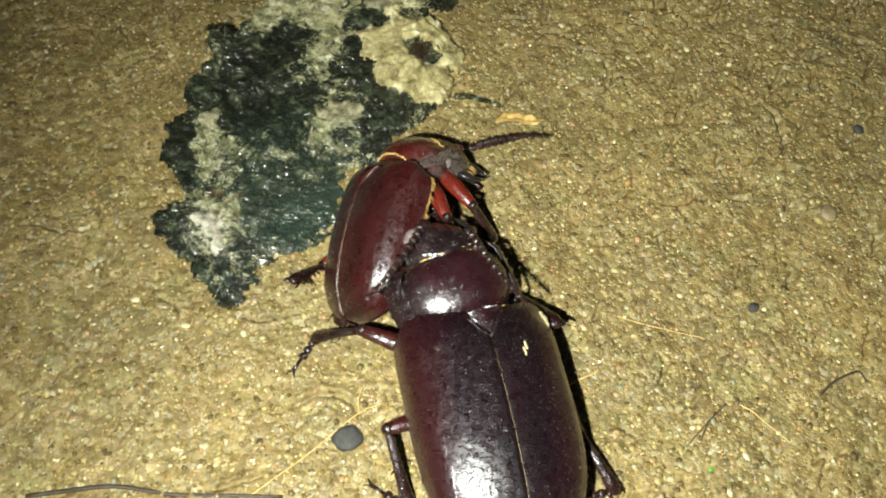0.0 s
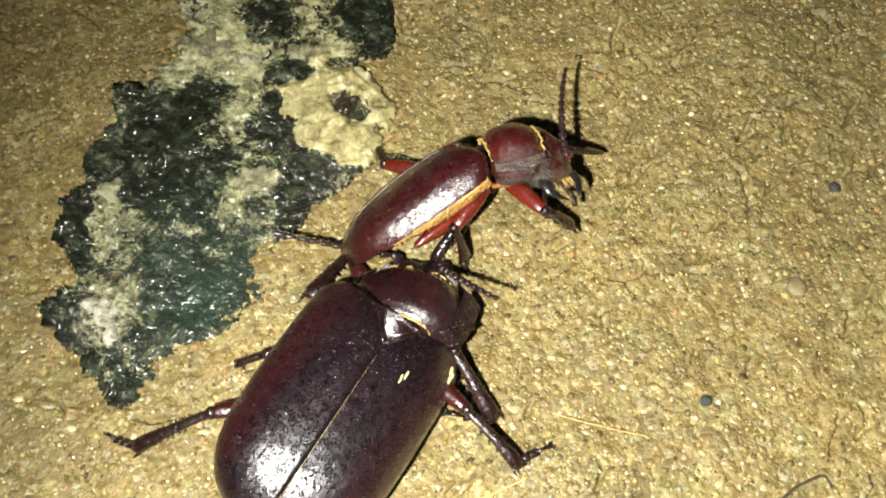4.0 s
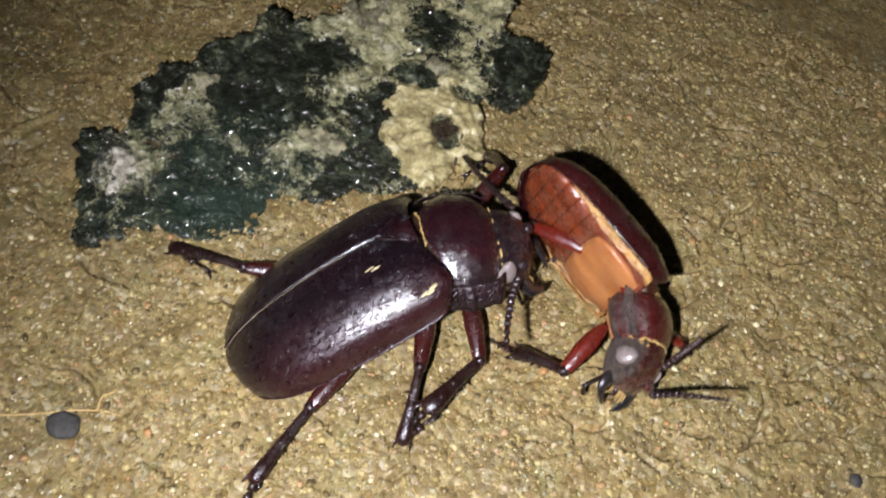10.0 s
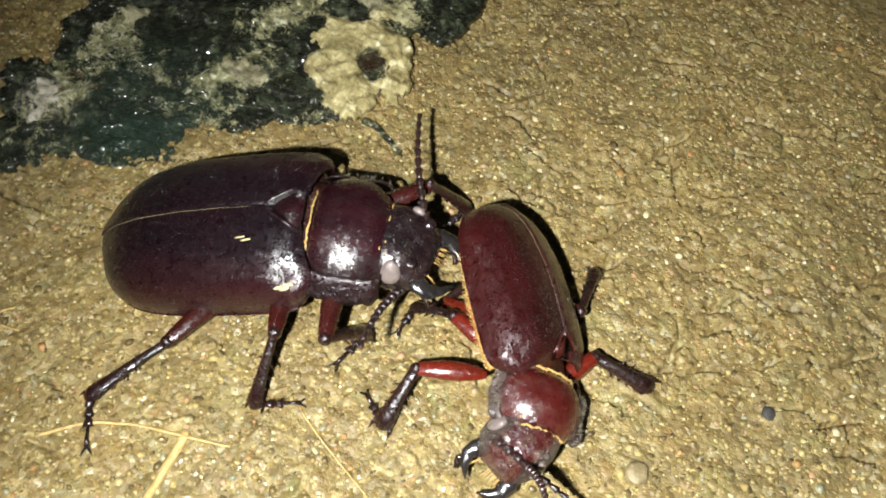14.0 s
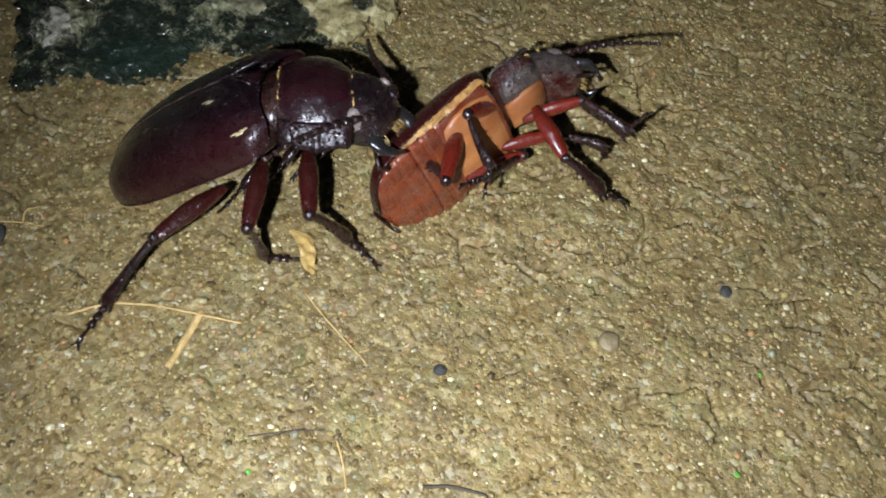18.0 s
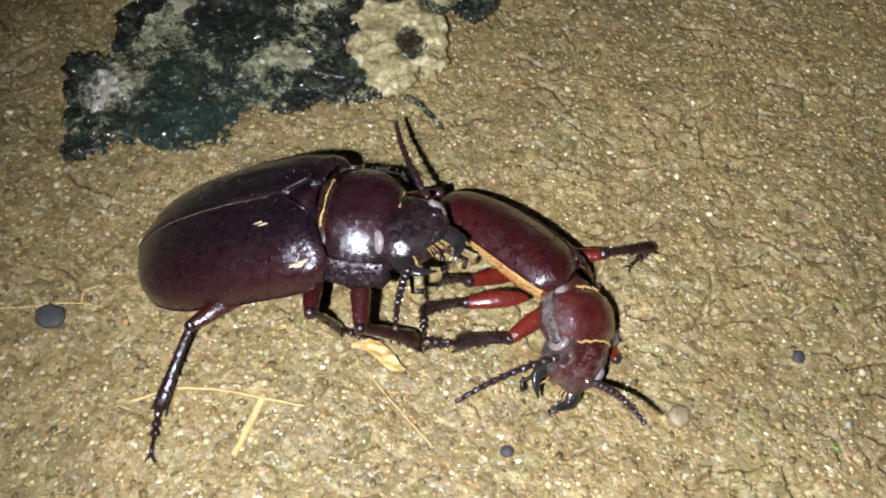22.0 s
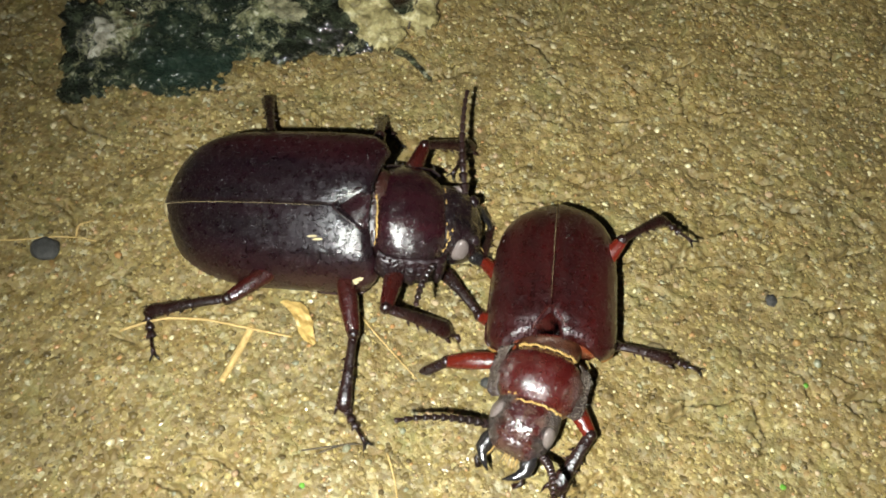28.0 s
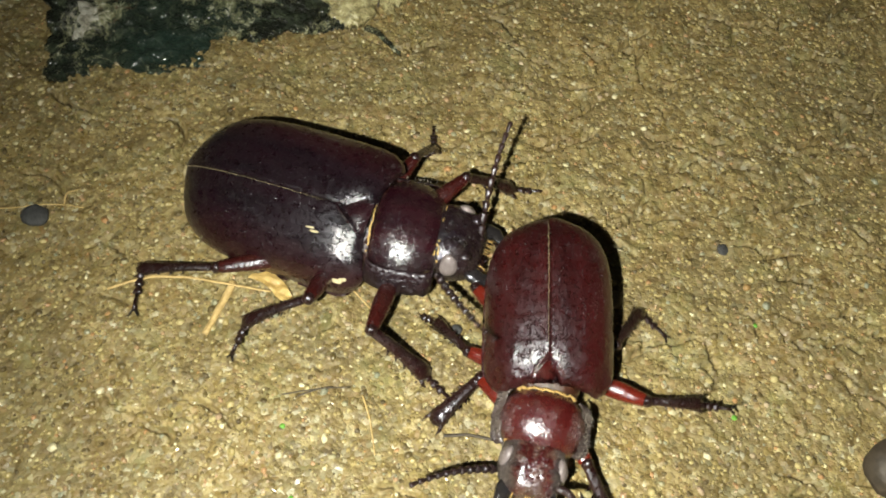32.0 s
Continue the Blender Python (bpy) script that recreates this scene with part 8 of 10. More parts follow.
    walk(small["ar"], keyed([(0, 10.3, -4.2, -12.8, 54, 63, -4), (0.5, 10.2, -7.8, -8.6, -4, 16, -77), (1, 8.3, -8.3, -3.4, 2, -45, -109), (2, 11.1, -7.8, -3.3, -7, -58, -126), (2.25, 10.8, -8.3, -4.4, -18, -23, -98), (2.5, 10.5, -8.0, -5.9, -10, 25, -71), (2.75, 12.3, -6.5, -6.3, 18, 57, -29), (3, 14.2, -5.0, -6.7, 86, 52, 50), (6, 11.0, 0.8, -6.4, 76, 8, 62), (6.5, 11.4, 0.6, -6.1, 96, 33, 42), (7, 15.1, 4.1, -6.5, 47, 62, -45), (8, 6.0, -7.8, -11.2, 65, 36, -34), (8.5, 6.8, -7.7, -10.3, 26, 36, -74), (9, 7.3, -8.0, -10.0, -9, 18, -101), (9.33, 6.2, -5.2, -12.5, -12, 26, -76), (9.5, 5.2, -3.7, -13.7, 37, 35, -8), (9.75, 8.3, -1.0, -12.4, 50, 16, -41), (10, 14.1, 0.0, -11.1, 71, 9, -76), (10.5, 9.8, -2.6, -12.1, 70, -4, -32), (11, 5.5, -5.3, -13.2, 60, -13, 14), (12, 4.3, -4.8, -13.2, 62, 2, 26), (13, 7.2, -5.1, -10.8, 65, -1, 29), (14, 9.2, -10.3, -5.0, 18, -22, 23), (15, 8.4, -10.7, -6.1, 20, 5, 3), (15.5, 8.0, -11.0, -6.5, 12, 33, -30), (16, 7.6, -11.4, -6.9, -19, 49, -81), (17, 6.9, -12.1, -7.5, -45, 37, -122), (18, 16.8, -0.6, -2.8, -9, 62, -29), (18.5, 10.8, -5.1, -6.4, -45, 64, -105), (19, 5.3, -5.7, -12.4, -108, 58, 148), (20, 8.6, -2.5, -10.6, -96, 46, -157), (21, 9.2, -7.4, -6.3, -39, 46, -129), (22, 7.7, -7.4, -9.5, -63, 49, -147), (22.5, 7.5, -6.8, -11.4, -24, 27, -94), (23, 8.3, -4.5, -13.2, -15, -9, -70), (24, 4.7, -11.5, -7.2, -25, 16, -125), (25, 10.5, -8.6, -9.4, 9, -7, -80), (28, 13.3, -8.2, -2.0, -5, -40, -76), (29, 11.2, -9.6, -6.2, -3, -29, -80), (30, 13.5, -7.8, -6.5, 1, -29, -61), (31, 13.2, -7.6, -5.6, 2, -27, -76), (32, 13.2, -7.7, 1.5, 18, -44, -85)]))
    walk(small["Kfl"], keyed([(0, 7.3, 4.8, -14.2, 1, 63, 37), (1, 5.6, 0.5, -9.9, -15, 57, 15), (2, 7.2, -3.1, -11.7, -30, 66, 2), (3, 6.5, 9.3, -14.5, 3, 58, 40), (4.5, 6.6, 9.0, -6.1, 29, 15, 41), (6, 8.8, 6.1, -1.4, 53, -17, 22), (7, 12.4, 7.3, 3.5, 35, -38, 40), (8, 7.6, 8.8, 6.3, 23, -35, 42), (9, 9.7, 7.1, 2.3, 46, -38, 22), (9.5, 10.3, 13.2, -12.4, 56, -18, 37), (10, 12.1, 5.2, 3.6, 48, -34, 15), (10.33, 11.1, 5.4, 3.1, 54, -32, 13), (10.67, 9.4, 5.4, 1.7, 63, -24, 11), (11, 8.4, 5.6, 1.0, 68, -21, 12), (12, 6.9, 4.1, 2.9, 77, -25, 8), (12.33, 4.4, 4.3, 4.3, 71, -40, 17), (12.67, 0.6, 5.1, 6.5, 20, -63, 74), (13, -1.8, 5.4, 7.6, -13, -60, 109), (14, -1.2, 9.2, 4.5, -13, -49, 122), (15.5, 6.5, 7.1, -3.0, 38, -18, 49), (17, 11.3, 2.4, -11.4, 27, 29, 6), (18, 11.3, 2.4, -11.4, 27, 29, 6), (19, 12.8, 4.9, -4.2, 53, 16, 3), (20, 9.8, 1.4, -4.6, 41, 19, 7), (21, 9.5, 8.1, -6.6, 48, 18, 27), (22, 11.7, 6.7, -6.0, 50, 19, 20), (22.5, 11.5, 8.0, -3.7, 33, 10, 22), (23, 11.9, 8.8, -1.4, 15, 1, 28), (24, 12.7, 12.0, -3.2, 4, -4, 31), (25, 12.3, 10.5, -3.7, 2, 1, 35), (28, 12.3, 7.3, -4.7, -3, 8, 33), (29, 18.0, 0.2, -6.9, 17, 17, -10), (29.25, 16.3, 3.0, -5.2, 22, 12, 2), (29.5, 12.2, 7.5, -2.1, 24, -5, 37), (29.75, 7.6, 11.5, 1.2, 17, -21, 73), (30, 5.1, 13.0, 3.2, 12, -26, 86), (31, 6.2, 14.0, -1.3, 12, -14, 77), (31.5, 8.9, 9.9, -1.1, 0, -13, 53), (32, 11.8, 6.3, 0.3, -12, -20, 29)]))
    walk(small["Afl"], keyed([(0, 7.3, 4.8, -14.2, 17, 29, 79), (1, 5.6, 0.5, -9.9, 6, 31, 65), (2, 7.2, -3.1, -11.7, 10, 41, 68), (3, 6.5, 9.3, -14.5, 15, 24, 79), (4.5, 6.6, 9.0, -6.1, 32, 6, 58), (6, 8.8, 6.1, -1.4, 52, 4, 36), (7, 12.4, 7.3, 3.5, 33, -14, 47), (8, 7.6, 8.8, 6.3, 23, -10, 43), (9, 9.7, 7.1, 2.3, 42, -15, 33), (9.5, 10.3, 13.2, -12.4, 55, 2, 51), (10, 12.1, 5.2, 3.6, 45, -12, 27), (10.33, 11.1, 5.4, 3.1, 36, -25, 43), (10.67, 9.4, 5.4, 1.7, -9, -37, 101), (11, 8.4, 5.6, 1.0, -26, -31, 125), (12, 6.9, 4.1, 2.9, -35, -37, 130), (12.33, 4.4, 4.3, 4.3, -14, -47, 109), (12.67, 0.6, 5.1, 6.5, 54, -37, 46), (13, -1.8, 5.4, 7.6, 69, -25, 32), (14, -1.2, 9.2, 4.5, 58, -22, 49), (15.5, 6.5, 7.1, -3.0, 52, 9, 58), (17, 11.3, 2.4, -11.4, 53, 41, 70), (18, 11.3, 2.4, -11.4, 53, 41, 70), (19, 12.8, 4.9, -4.2, 55, 14, 58), (20, 9.8, 1.4, -4.6, 50, 25, 64), (21, 9.5, 8.1, -6.6, 53, 18, 83), (22, 11.7, 6.7, -6.0, 55, 18, 76), (22.5, 11.5, 8.0, -3.7, 41, 37, 29), (23, 11.9, 8.8, -1.4, 8, 36, -30), (24, 12.7, 12.0, -3.2, 7, 24, -28), (25, 12.3, 10.5, -3.7, 0, 24, -27), (28, 12.3, 7.3, -4.7, -9, 23, -32), (29, 18.0, 0.2, -6.9, 11, -6, -43), (29.25, 16.3, 3.0, -5.2, 11, -3, -32), (29.5, 12.2, 7.5, -2.1, 8, 9, 20), (29.75, 7.6, 11.5, 1.2, 13, 17, 74), (30, 5.1, 13.0, 3.2, 15, 16, 86), (31, 6.2, 14.0, -1.3, 14, 28, 77), (31.5, 8.9, 9.9, -1.1, 0, 25, 50), (32, 11.8, 6.3, 0.3, -13, 16, 24)]))
    walk(small["Tfl"], keyed([(0, 8.9, 13.3, -18.9, 11, -21, -174), (1, 9.1, 8.2, -14.9, 16, -13, 176), (2, 10.0, 3.9, -18.2, 25, -19, 174), (3, 8.2, 18.1, -18.6, 8, -18, -172), (4.5, 11.8, 17.4, -7.2, -19, 8, -136), (6, 16.8, 11.9, -2.1, -31, 45, -112), (7, 19.0, 14.3, 5.8, 5, 44, -76), (8, 14.8, 15.5, 8.0, 8, 34, -80), (9, 17.7, 12.4, 4.9, 0, 53, -92), (9.5, 16.5, 20.9, -12.8, -34, 48, -99), (10, 20.8, 9.6, 5.6, -7, 52, -103), (10.33, 17.5, 11.5, 7.2, -30, 48, -132), (10.67, 7.9, 13.2, 7.5, -57, -4, 171), (11, 3.6, 12.6, 6.1, -56, -20, 160), (12, 1.8, 10.2, 8.8, -67, -20, 163), (12.33, 2.2, 10.6, 11.4, -73, -8, 170), (12.67, 6.1, 10.7, 12.4, -80, 22, -176), (13, 5.8, 10.2, 11.7, -81, 37, -171), (14, 4.8, 16.1, 8.1, -67, 38, -151), (15.5, 11.6, 15.3, -4.6, -33, 49, -102), (17, 13.9, 9.4, -17.8, -5, 39, -49), (18, 13.9, 9.4, -17.8, -5, 39, -49), (19, 17.9, 12.9, -6.4, 31, 49, -37), (20, 13.8, 9.4, -8.6, 16, 43, -40), (21, 10.7, 17.3, -9.6, 24, 47, -16), (22, 14.1, 15.8, -9.0, 24, 49, -24), (22.5, 18.2, 11.7, -9.7, 19, 44, -13), (23, 18.9, 4.7, -7.2, 14, 40, -2), (24, 20.6, 7.7, -7.1, 6, 29, -4), (25, 20.4, 6.5, -7.7, 1, 32, -3), (28, 20.0, 2.5, -8.5, -9, 35, -10), (28.5, 22.5, -1.7, -7.0, -4, 52, 35), (29, 25.2, -6.5, -5.8, 16, 59, 96), (29.25, 24.7, -2.2, -4.7, 10, 57, 86), (29.5, 21.2, 10.9, -3.5, -8, 41, 12), (29.75, 10.2, 20.5, -1.6, 3, 26, -42), (30, 5.7, 22.5, 0.6, 7, 27, -46), (31, 8.1, 22.5, -5.8, -2, 18, -58), (31.5, 14.7, 16.6, -5.4, 5, 13, -93), (32, 20.4, 10.2, -2.4, 15, 14, -127)]))
    walk(small["Kfr"], keyed([(0, -1.8, -9.0, -13.6, -45, 35, -134), (1, -5.4, -11.7, -9.7, -34, 37, -135), (1.25, -3.1, -12.7, -9.0, -26, 38, -125), (1.5, 1.4, -13.9, -8.1, -6, 37, -96), (1.75, 5.8, -15.2, -7.3, 9, 30, -69), (2, 8.1, -16.3, -7.2, 11, 25, -61), (3, 9.2, -4.4, -14.0, 24, 38, -46), (3.75, 6.0, -3.9, -13.4, 16, 49, -56), (4.5, 1.7, -3.6, -13.2, -23, 61, -96), (5.25, -2.5, -4.0, -13.0, -66, 52, -139), (6, -5.0, -5.5, -13.0, -79, 43, -150), (7, 6.8, -6.6, -11.8, -45, 58, -114), (8, 1.7, -6.9, -6.9, -33, 51, -109), (8.33, 1.3, -4.4, -11.8, -29, 67, -110), (8.67, 1.9, -0.2, -18.0, 96, 85, 4), (9, 1.9, 3.3, -21.4, 149, 73, 52), (9.5, -3.8, 4.7, -31.5, -133, 72, 147), (10, 2.2, 2.3, -19.5, 162, 75, 58), (11, 1.7, -1.6, -16.9, 75, 74, -19), (12, -3.9, -3.7, -17.3, 11, 85, -69), (13, -4.6, -5.1, -16.2, -30, 86, -114), (13.33, -4.3, -6.8, -15.8, -18, 74, -106), (13.67, -4.9, -10.7, -14.7, -13, 54, -112), (14, -4.1, -13.3, -13.6, -8, 43, -113), (15.5, -5.8, -14.3, -10.0, -25, 27, -118), (17, -6.7, -14.7, -6.6, -38, 10, -118), (17.33, -4.7, -9.7, -9.3, -45, 29, -123), (17.67, -0.9, -0.4, -14.1, -139, 66, 147), (18, 1.2, 4.6, -16.8, -172, 54, 116), (18.33, 0.1, 0.9, -14.6, -145, 71, 137), (18.67, -1.8, -3.9, -10.1, -16, 41, -118), (19, -3.8, -3.3, -8.7, -10, 41, -123), (19.5, -4.6, -4.4, -12.0, -24, 56, -118), (20, -4.0, -7.1, -15.2, -48, 71, -125), (20.33, -2.5, -7.9, -14.9, -31, 66, -105), (20.67, -0.2, -10.8, -13.5, -14, 52, -88), (21, 2.2, -12.1, -13.4, -10, 44, -81), (21.25, 1.4, -11.4, -13.1, -12, 47, -85), (21.5, 0.4, -10.0, -12.9, -14, 50, -93), (21.75, -0.7, -8.6, -12.6, -19, 54, -101), (22, -1.1, -7.9, -12.4, -21, 56, -107), (22.5, -3.2, -11.0, -10.1, -28, 35, -109), (23, -5.4, -14.4, -7.5, -32, 15, -110), (24, 0.7, -9.3, -14.9, 20, 41, -74), (24.5, -2.4, -11.0, -13.3, 4, 39, -99), (25, -5.4, -12.7, -11.6, -10, 30, -120), (26.5, -2.5, -15.0, -8.3, -7, 20, -104), (28, 1.5, -16.8, -4.6, -6, 11, -90), (29, 1.8, -14.9, -7.3, -5, 21, -90), (30, 4.5, -14.6, -7.3, -6, 23, -77), (30.25, 3.8, -14.8, -7.5, -5, 21, -79), (30.5, 3.2, -15.0, -8.5, -2, 22, -80), (30.75, 2.7, -15.2, -9.4, 0, 23, -81), (31, 1.9, -15.5, -9.6, 0, 22, -83), (31.33, 1.0, -14.7, -7.8, 2, 17, -96), (31.67, -0.8, -12.3, -5.0, 9, 11, -122), (32, -1.7, -11.0, -3.3, 15, 10, -134)]))
    walk(small["Afr"], keyed([(0, -1.8, -9.0, -13.6, -125, 62, 141), (1, -5.4, -11.7, -9.7, -132, 71, 127), (1.25, -3.1, -12.7, -9.0, -135, 75, 129), (1.5, 1.4, -13.9, -8.1, 85, 66, 47), (1.75, 5.8, -15.2, -7.3, 39, 41, 63), (2, 8.1, -16.3, -7.2, 36, 42, 67), (3, 9.2, -4.4, -14.0, 41, 25, 78), (3.75, 6.0, -3.9, -13.4, 52, 27, 75), (4.5, 1.7, -3.6, -13.2, 97, 54, 72), (5.25, -2.5, -4.0, -13.0, -165, 66, 132), (6, -5.0, -5.5, -13.0, -144, 59, 149), (7, 6.8, -6.6, -11.8, 162, 80, 107), (8, 1.7, -6.9, -6.9, 80, 88, 19), (8.33, 1.3, -4.4, -11.8, -133, 74, 150), (8.67, 1.9, -0.2, -18.0, -104, 31, 148), (9, 1.9, 3.3, -21.4, -96, 11, 142), (9.5, -3.8, 4.7, -31.5, -84, -7, 162), (10, 2.2, 2.3, -19.5, -93, 8, 137), (11, 1.7, -1.6, -16.9, -79, 14, 157), (12, -3.9, -3.7, -17.3, -81, 12, 151), (13, -4.6, -5.1, -16.2, -99, 22, 141), (13.33, -4.3, -6.8, -15.8, -104, 45, 149), (13.67, -4.9, -10.7, -14.7, 66, 72, -15), (14, -4.1, -13.3, -13.6, 57, 51, -12), (15.5, -5.8, -14.3, -10.0, -18, 74, -101), (17, -6.7, -14.7, -6.6, -62, 47, -163), (17.33, -4.7, -9.7, -9.3, -85, 63, -180), (17.67, -0.9, -0.4, -14.1, 151, 38, 78), (18, 1.2, 4.6, -16.8, 141, 20, 75), (18.33, 0.1, 0.9, -14.6, 159, 29, 73), (18.67, -1.8, -3.9, -10.1, -126, 44, 87), (19, -3.8, -3.3, -8.7, -112, 27, 87), (19.5, -4.6, -4.4, -12.0, -134, 33, 101), (20, -4.0, -7.1, -15.2, -157, 43, 116), (20.33, -2.5, -7.9, -14.9, -175, 56, 113), (20.67, -0.2, -10.8, -13.5, 66, 61, 20), (21, 2.2, -12.1, -13.4, 48, 46, 15), (21.25, 1.4, -11.4, -13.1, 50, 54, 8), (21.5, 0.4, -10.0, -12.9, -45, 81, -121), (21.75, -0.7, -8.6, -12.6, -76, 44, 173), (22, -1.1, -7.9, -12.4, -73, 37, 166), (22.5, -3.2, -11.0, -10.1, -72, 50, -170), (23, -5.4, -14.4, -7.5, -57, 61, -135), (24, 0.7, -9.3, -14.9, 35, 48, -49), (24.5, -2.4, -11.0, -13.3, 6, 50, -94), (25, -5.4, -12.7, -11.6, -14, 39, -131), (26.5, -2.5, -15.0, -8.3, -9, 38, -101), (28, 1.5, -16.8, -4.6, -4, 34, -73), (29, 1.8, -14.9, -7.3, 2, 44, -69), (30, 4.5, -14.6, -7.3, -17, 56, -98), (30.25, 3.8, -14.8, -7.5, -9, 54, -85), (30.5, 3.2, -15.0, -8.5, 23, 34, -14), (30.75, 2.7, -15.2, -9.4, 18, 9, 35), (31, 1.9, -15.5, -9.6, 14, 7, 40), (31.33, 1.0, -14.7, -7.8, 10, 8, 20), (31.67, -0.8, -12.3, -5.0, 7, 5, -27), (32, -1.7, -11.0, -3.3, 7, 1, -45)]))
    walk(small["Tfr"], keyed([(0, -5.5, -6.0, -22.3, -65, 35, 179), (1, -7.4, -9.2, -19.0, -60, 44, 174), (1.25, -4.8, -10.6, -18.4, -55, 36, 170), (1.5, 4.1, -11.0, -17.1, -41, 15, 150), (1.75, 9.2, -8.6, -13.9, -22, 3, 127), (2, 10.9, -9.5, -13.7, -13, 2, 119), (3, 11.0, 4.3, -18.1, -23, -12, 128), (3.75, 8.3, 4.6, -17.9, -19, -18, 124), (4.12, 5.9, 3.3, -19.5, 17, -20, 92), (4.5, 3.5, 1.9, -21.2, 49, -3, 66), (4.88, -0.8, 0.6, -21.6, 74, 24, 53), (5.25, -5.1, -1.1, -22.1, 100, 54, 55), (6, -9.3, -2.8, -21.4, 113, 59, 67), (7, 6.3, -4.8, -21.4, 75, 46, 46), (8, 2.0, -6.7, -16.8, 60, 49, 29), (8.33, -1.0, -3.1, -21.2, 78, 63, 29), (8.5, -3.2, 0.5, -22.4, -144, 80, 144), (8.67, -5.3, 4.2, -23.1, -101, 47, 165), (9, -5.7, 9.1, -23.3, -95, 24, 160), (9.5, -13.1, 7.6, -30.3, -89, 3, -179), (10, -4.9, 8.9, -20.8, -93, 21, 155), (11, -7.0, 2.2, -19.2, 25, 80, -71), (12, -12.3, 0.8, -19.3, -48, 77, -132), (13, -11.7, 0.6, -20.0, -107, 33, 144), (13.33, -10.2, -3.1, -22.9, -91, 34, 155), (13.67, -1.9, -11.5, -24.0, -60, 28, 172), (14, 1.9, -14.5, -21.3, -44, 22, -179), (15.5, -6.3, -16.8, -19.4, -36, 40, -133), (17, -13.1, -16.7, -13.9, -23, 47, -79), (17.33, -9.2, -9.7, -18.0, -8, 65, -66), (17.67, 0.8, 7.2, -20.2, 131, 46, 65), (18, 3.6, 13.5, -20.1, 138, 26, 69), (18.33, 2.5, 9.2, -19.3, 149, 43, 70), (18.5, -0.2, 4.7, -18.7, -147, 73, 115), (18.67, -1.4, 3.1, -16.9, -67, 55, 172), (19, -3.3, 5.4, -13.1, -76, 44, 158), (19.5, -6.2, 3.6, -17.4, -68, 65, -170), (20, -7.3, -0.6, -21.8, -17, 74, -91), (20.33, -4.6, -2.9, -23.0, -23, 76, -95), (20.44, -1.8, -5.1, -22.6, -50, 71, -127), (20.5, -0.3, -6.2, -22.5, -55, 23, 177), (20.56, 1.1, -7.2, -22.4, -20, -10, 130), (20.67, 4.3, -9.2, -22.2, -11, -13, 121), (21, 8.6, -10.3, -20.6, -8, -14, 124), (21.25, 7.1, -10.6, -21.2, -14, -13, 131), (21.5, -0.6, -11.3, -22.6, -43, 6, 171), (21.75, -7.7, -7.7, -19.4, -55, 40, -158), (22, -8.8, -6.0, -18.2, -55, 47, -152), (22.25, -9.0, -8.9, -18.0, -48, 13, -178), (22.5, -9.5, -12.1, -17.7, -28, -15, 151), (22.75, -9.1, -14.7, -17.0, 5, -22, 109), (23, -8.7, -17.8, -16.2, 33, -9, 68), (23.33, -4.6, -16.4, -18.8, 12, -17, 96), (23.67, 0.0, -15.2, -20.9, -30, 6, 166), (24, 5.1, -14.3, -22.1, -33, 24, -171), (24.5, -2.8, -17.2, -20.9, -28, 18, -170), (25, -10.5, -18.3, -17.7, -25, 11, -171), (26.5, -4.0, -22.6, -14.4, -17, 11, -145), (28, 4.0, -24.6, -10.1, -10, 8, -120), (29, 4.4, -21.6, -14.1, -14, 17, -121), (30, 3.8, -20.1, -15.5, -22, 28, -125), (30.25, 4.1, -20.7, -15.4, -20, 25, -129), (30.5, 11.1, -16.9, -14.1, -20, 25, -138), (30.75, 10.7, -9.7, -10.8, -17, 23, -147), (31, 9.4, -9.2, -10.9, -15, 22, -151), (31.33, 10.2, -11.3, -9.2, -7, 31, -162), (31.67, 7.8, -16.7, -5.9, 1, 59, 169), (32, 5.1, -18.0, -3.5, -4, 72, 151)]))
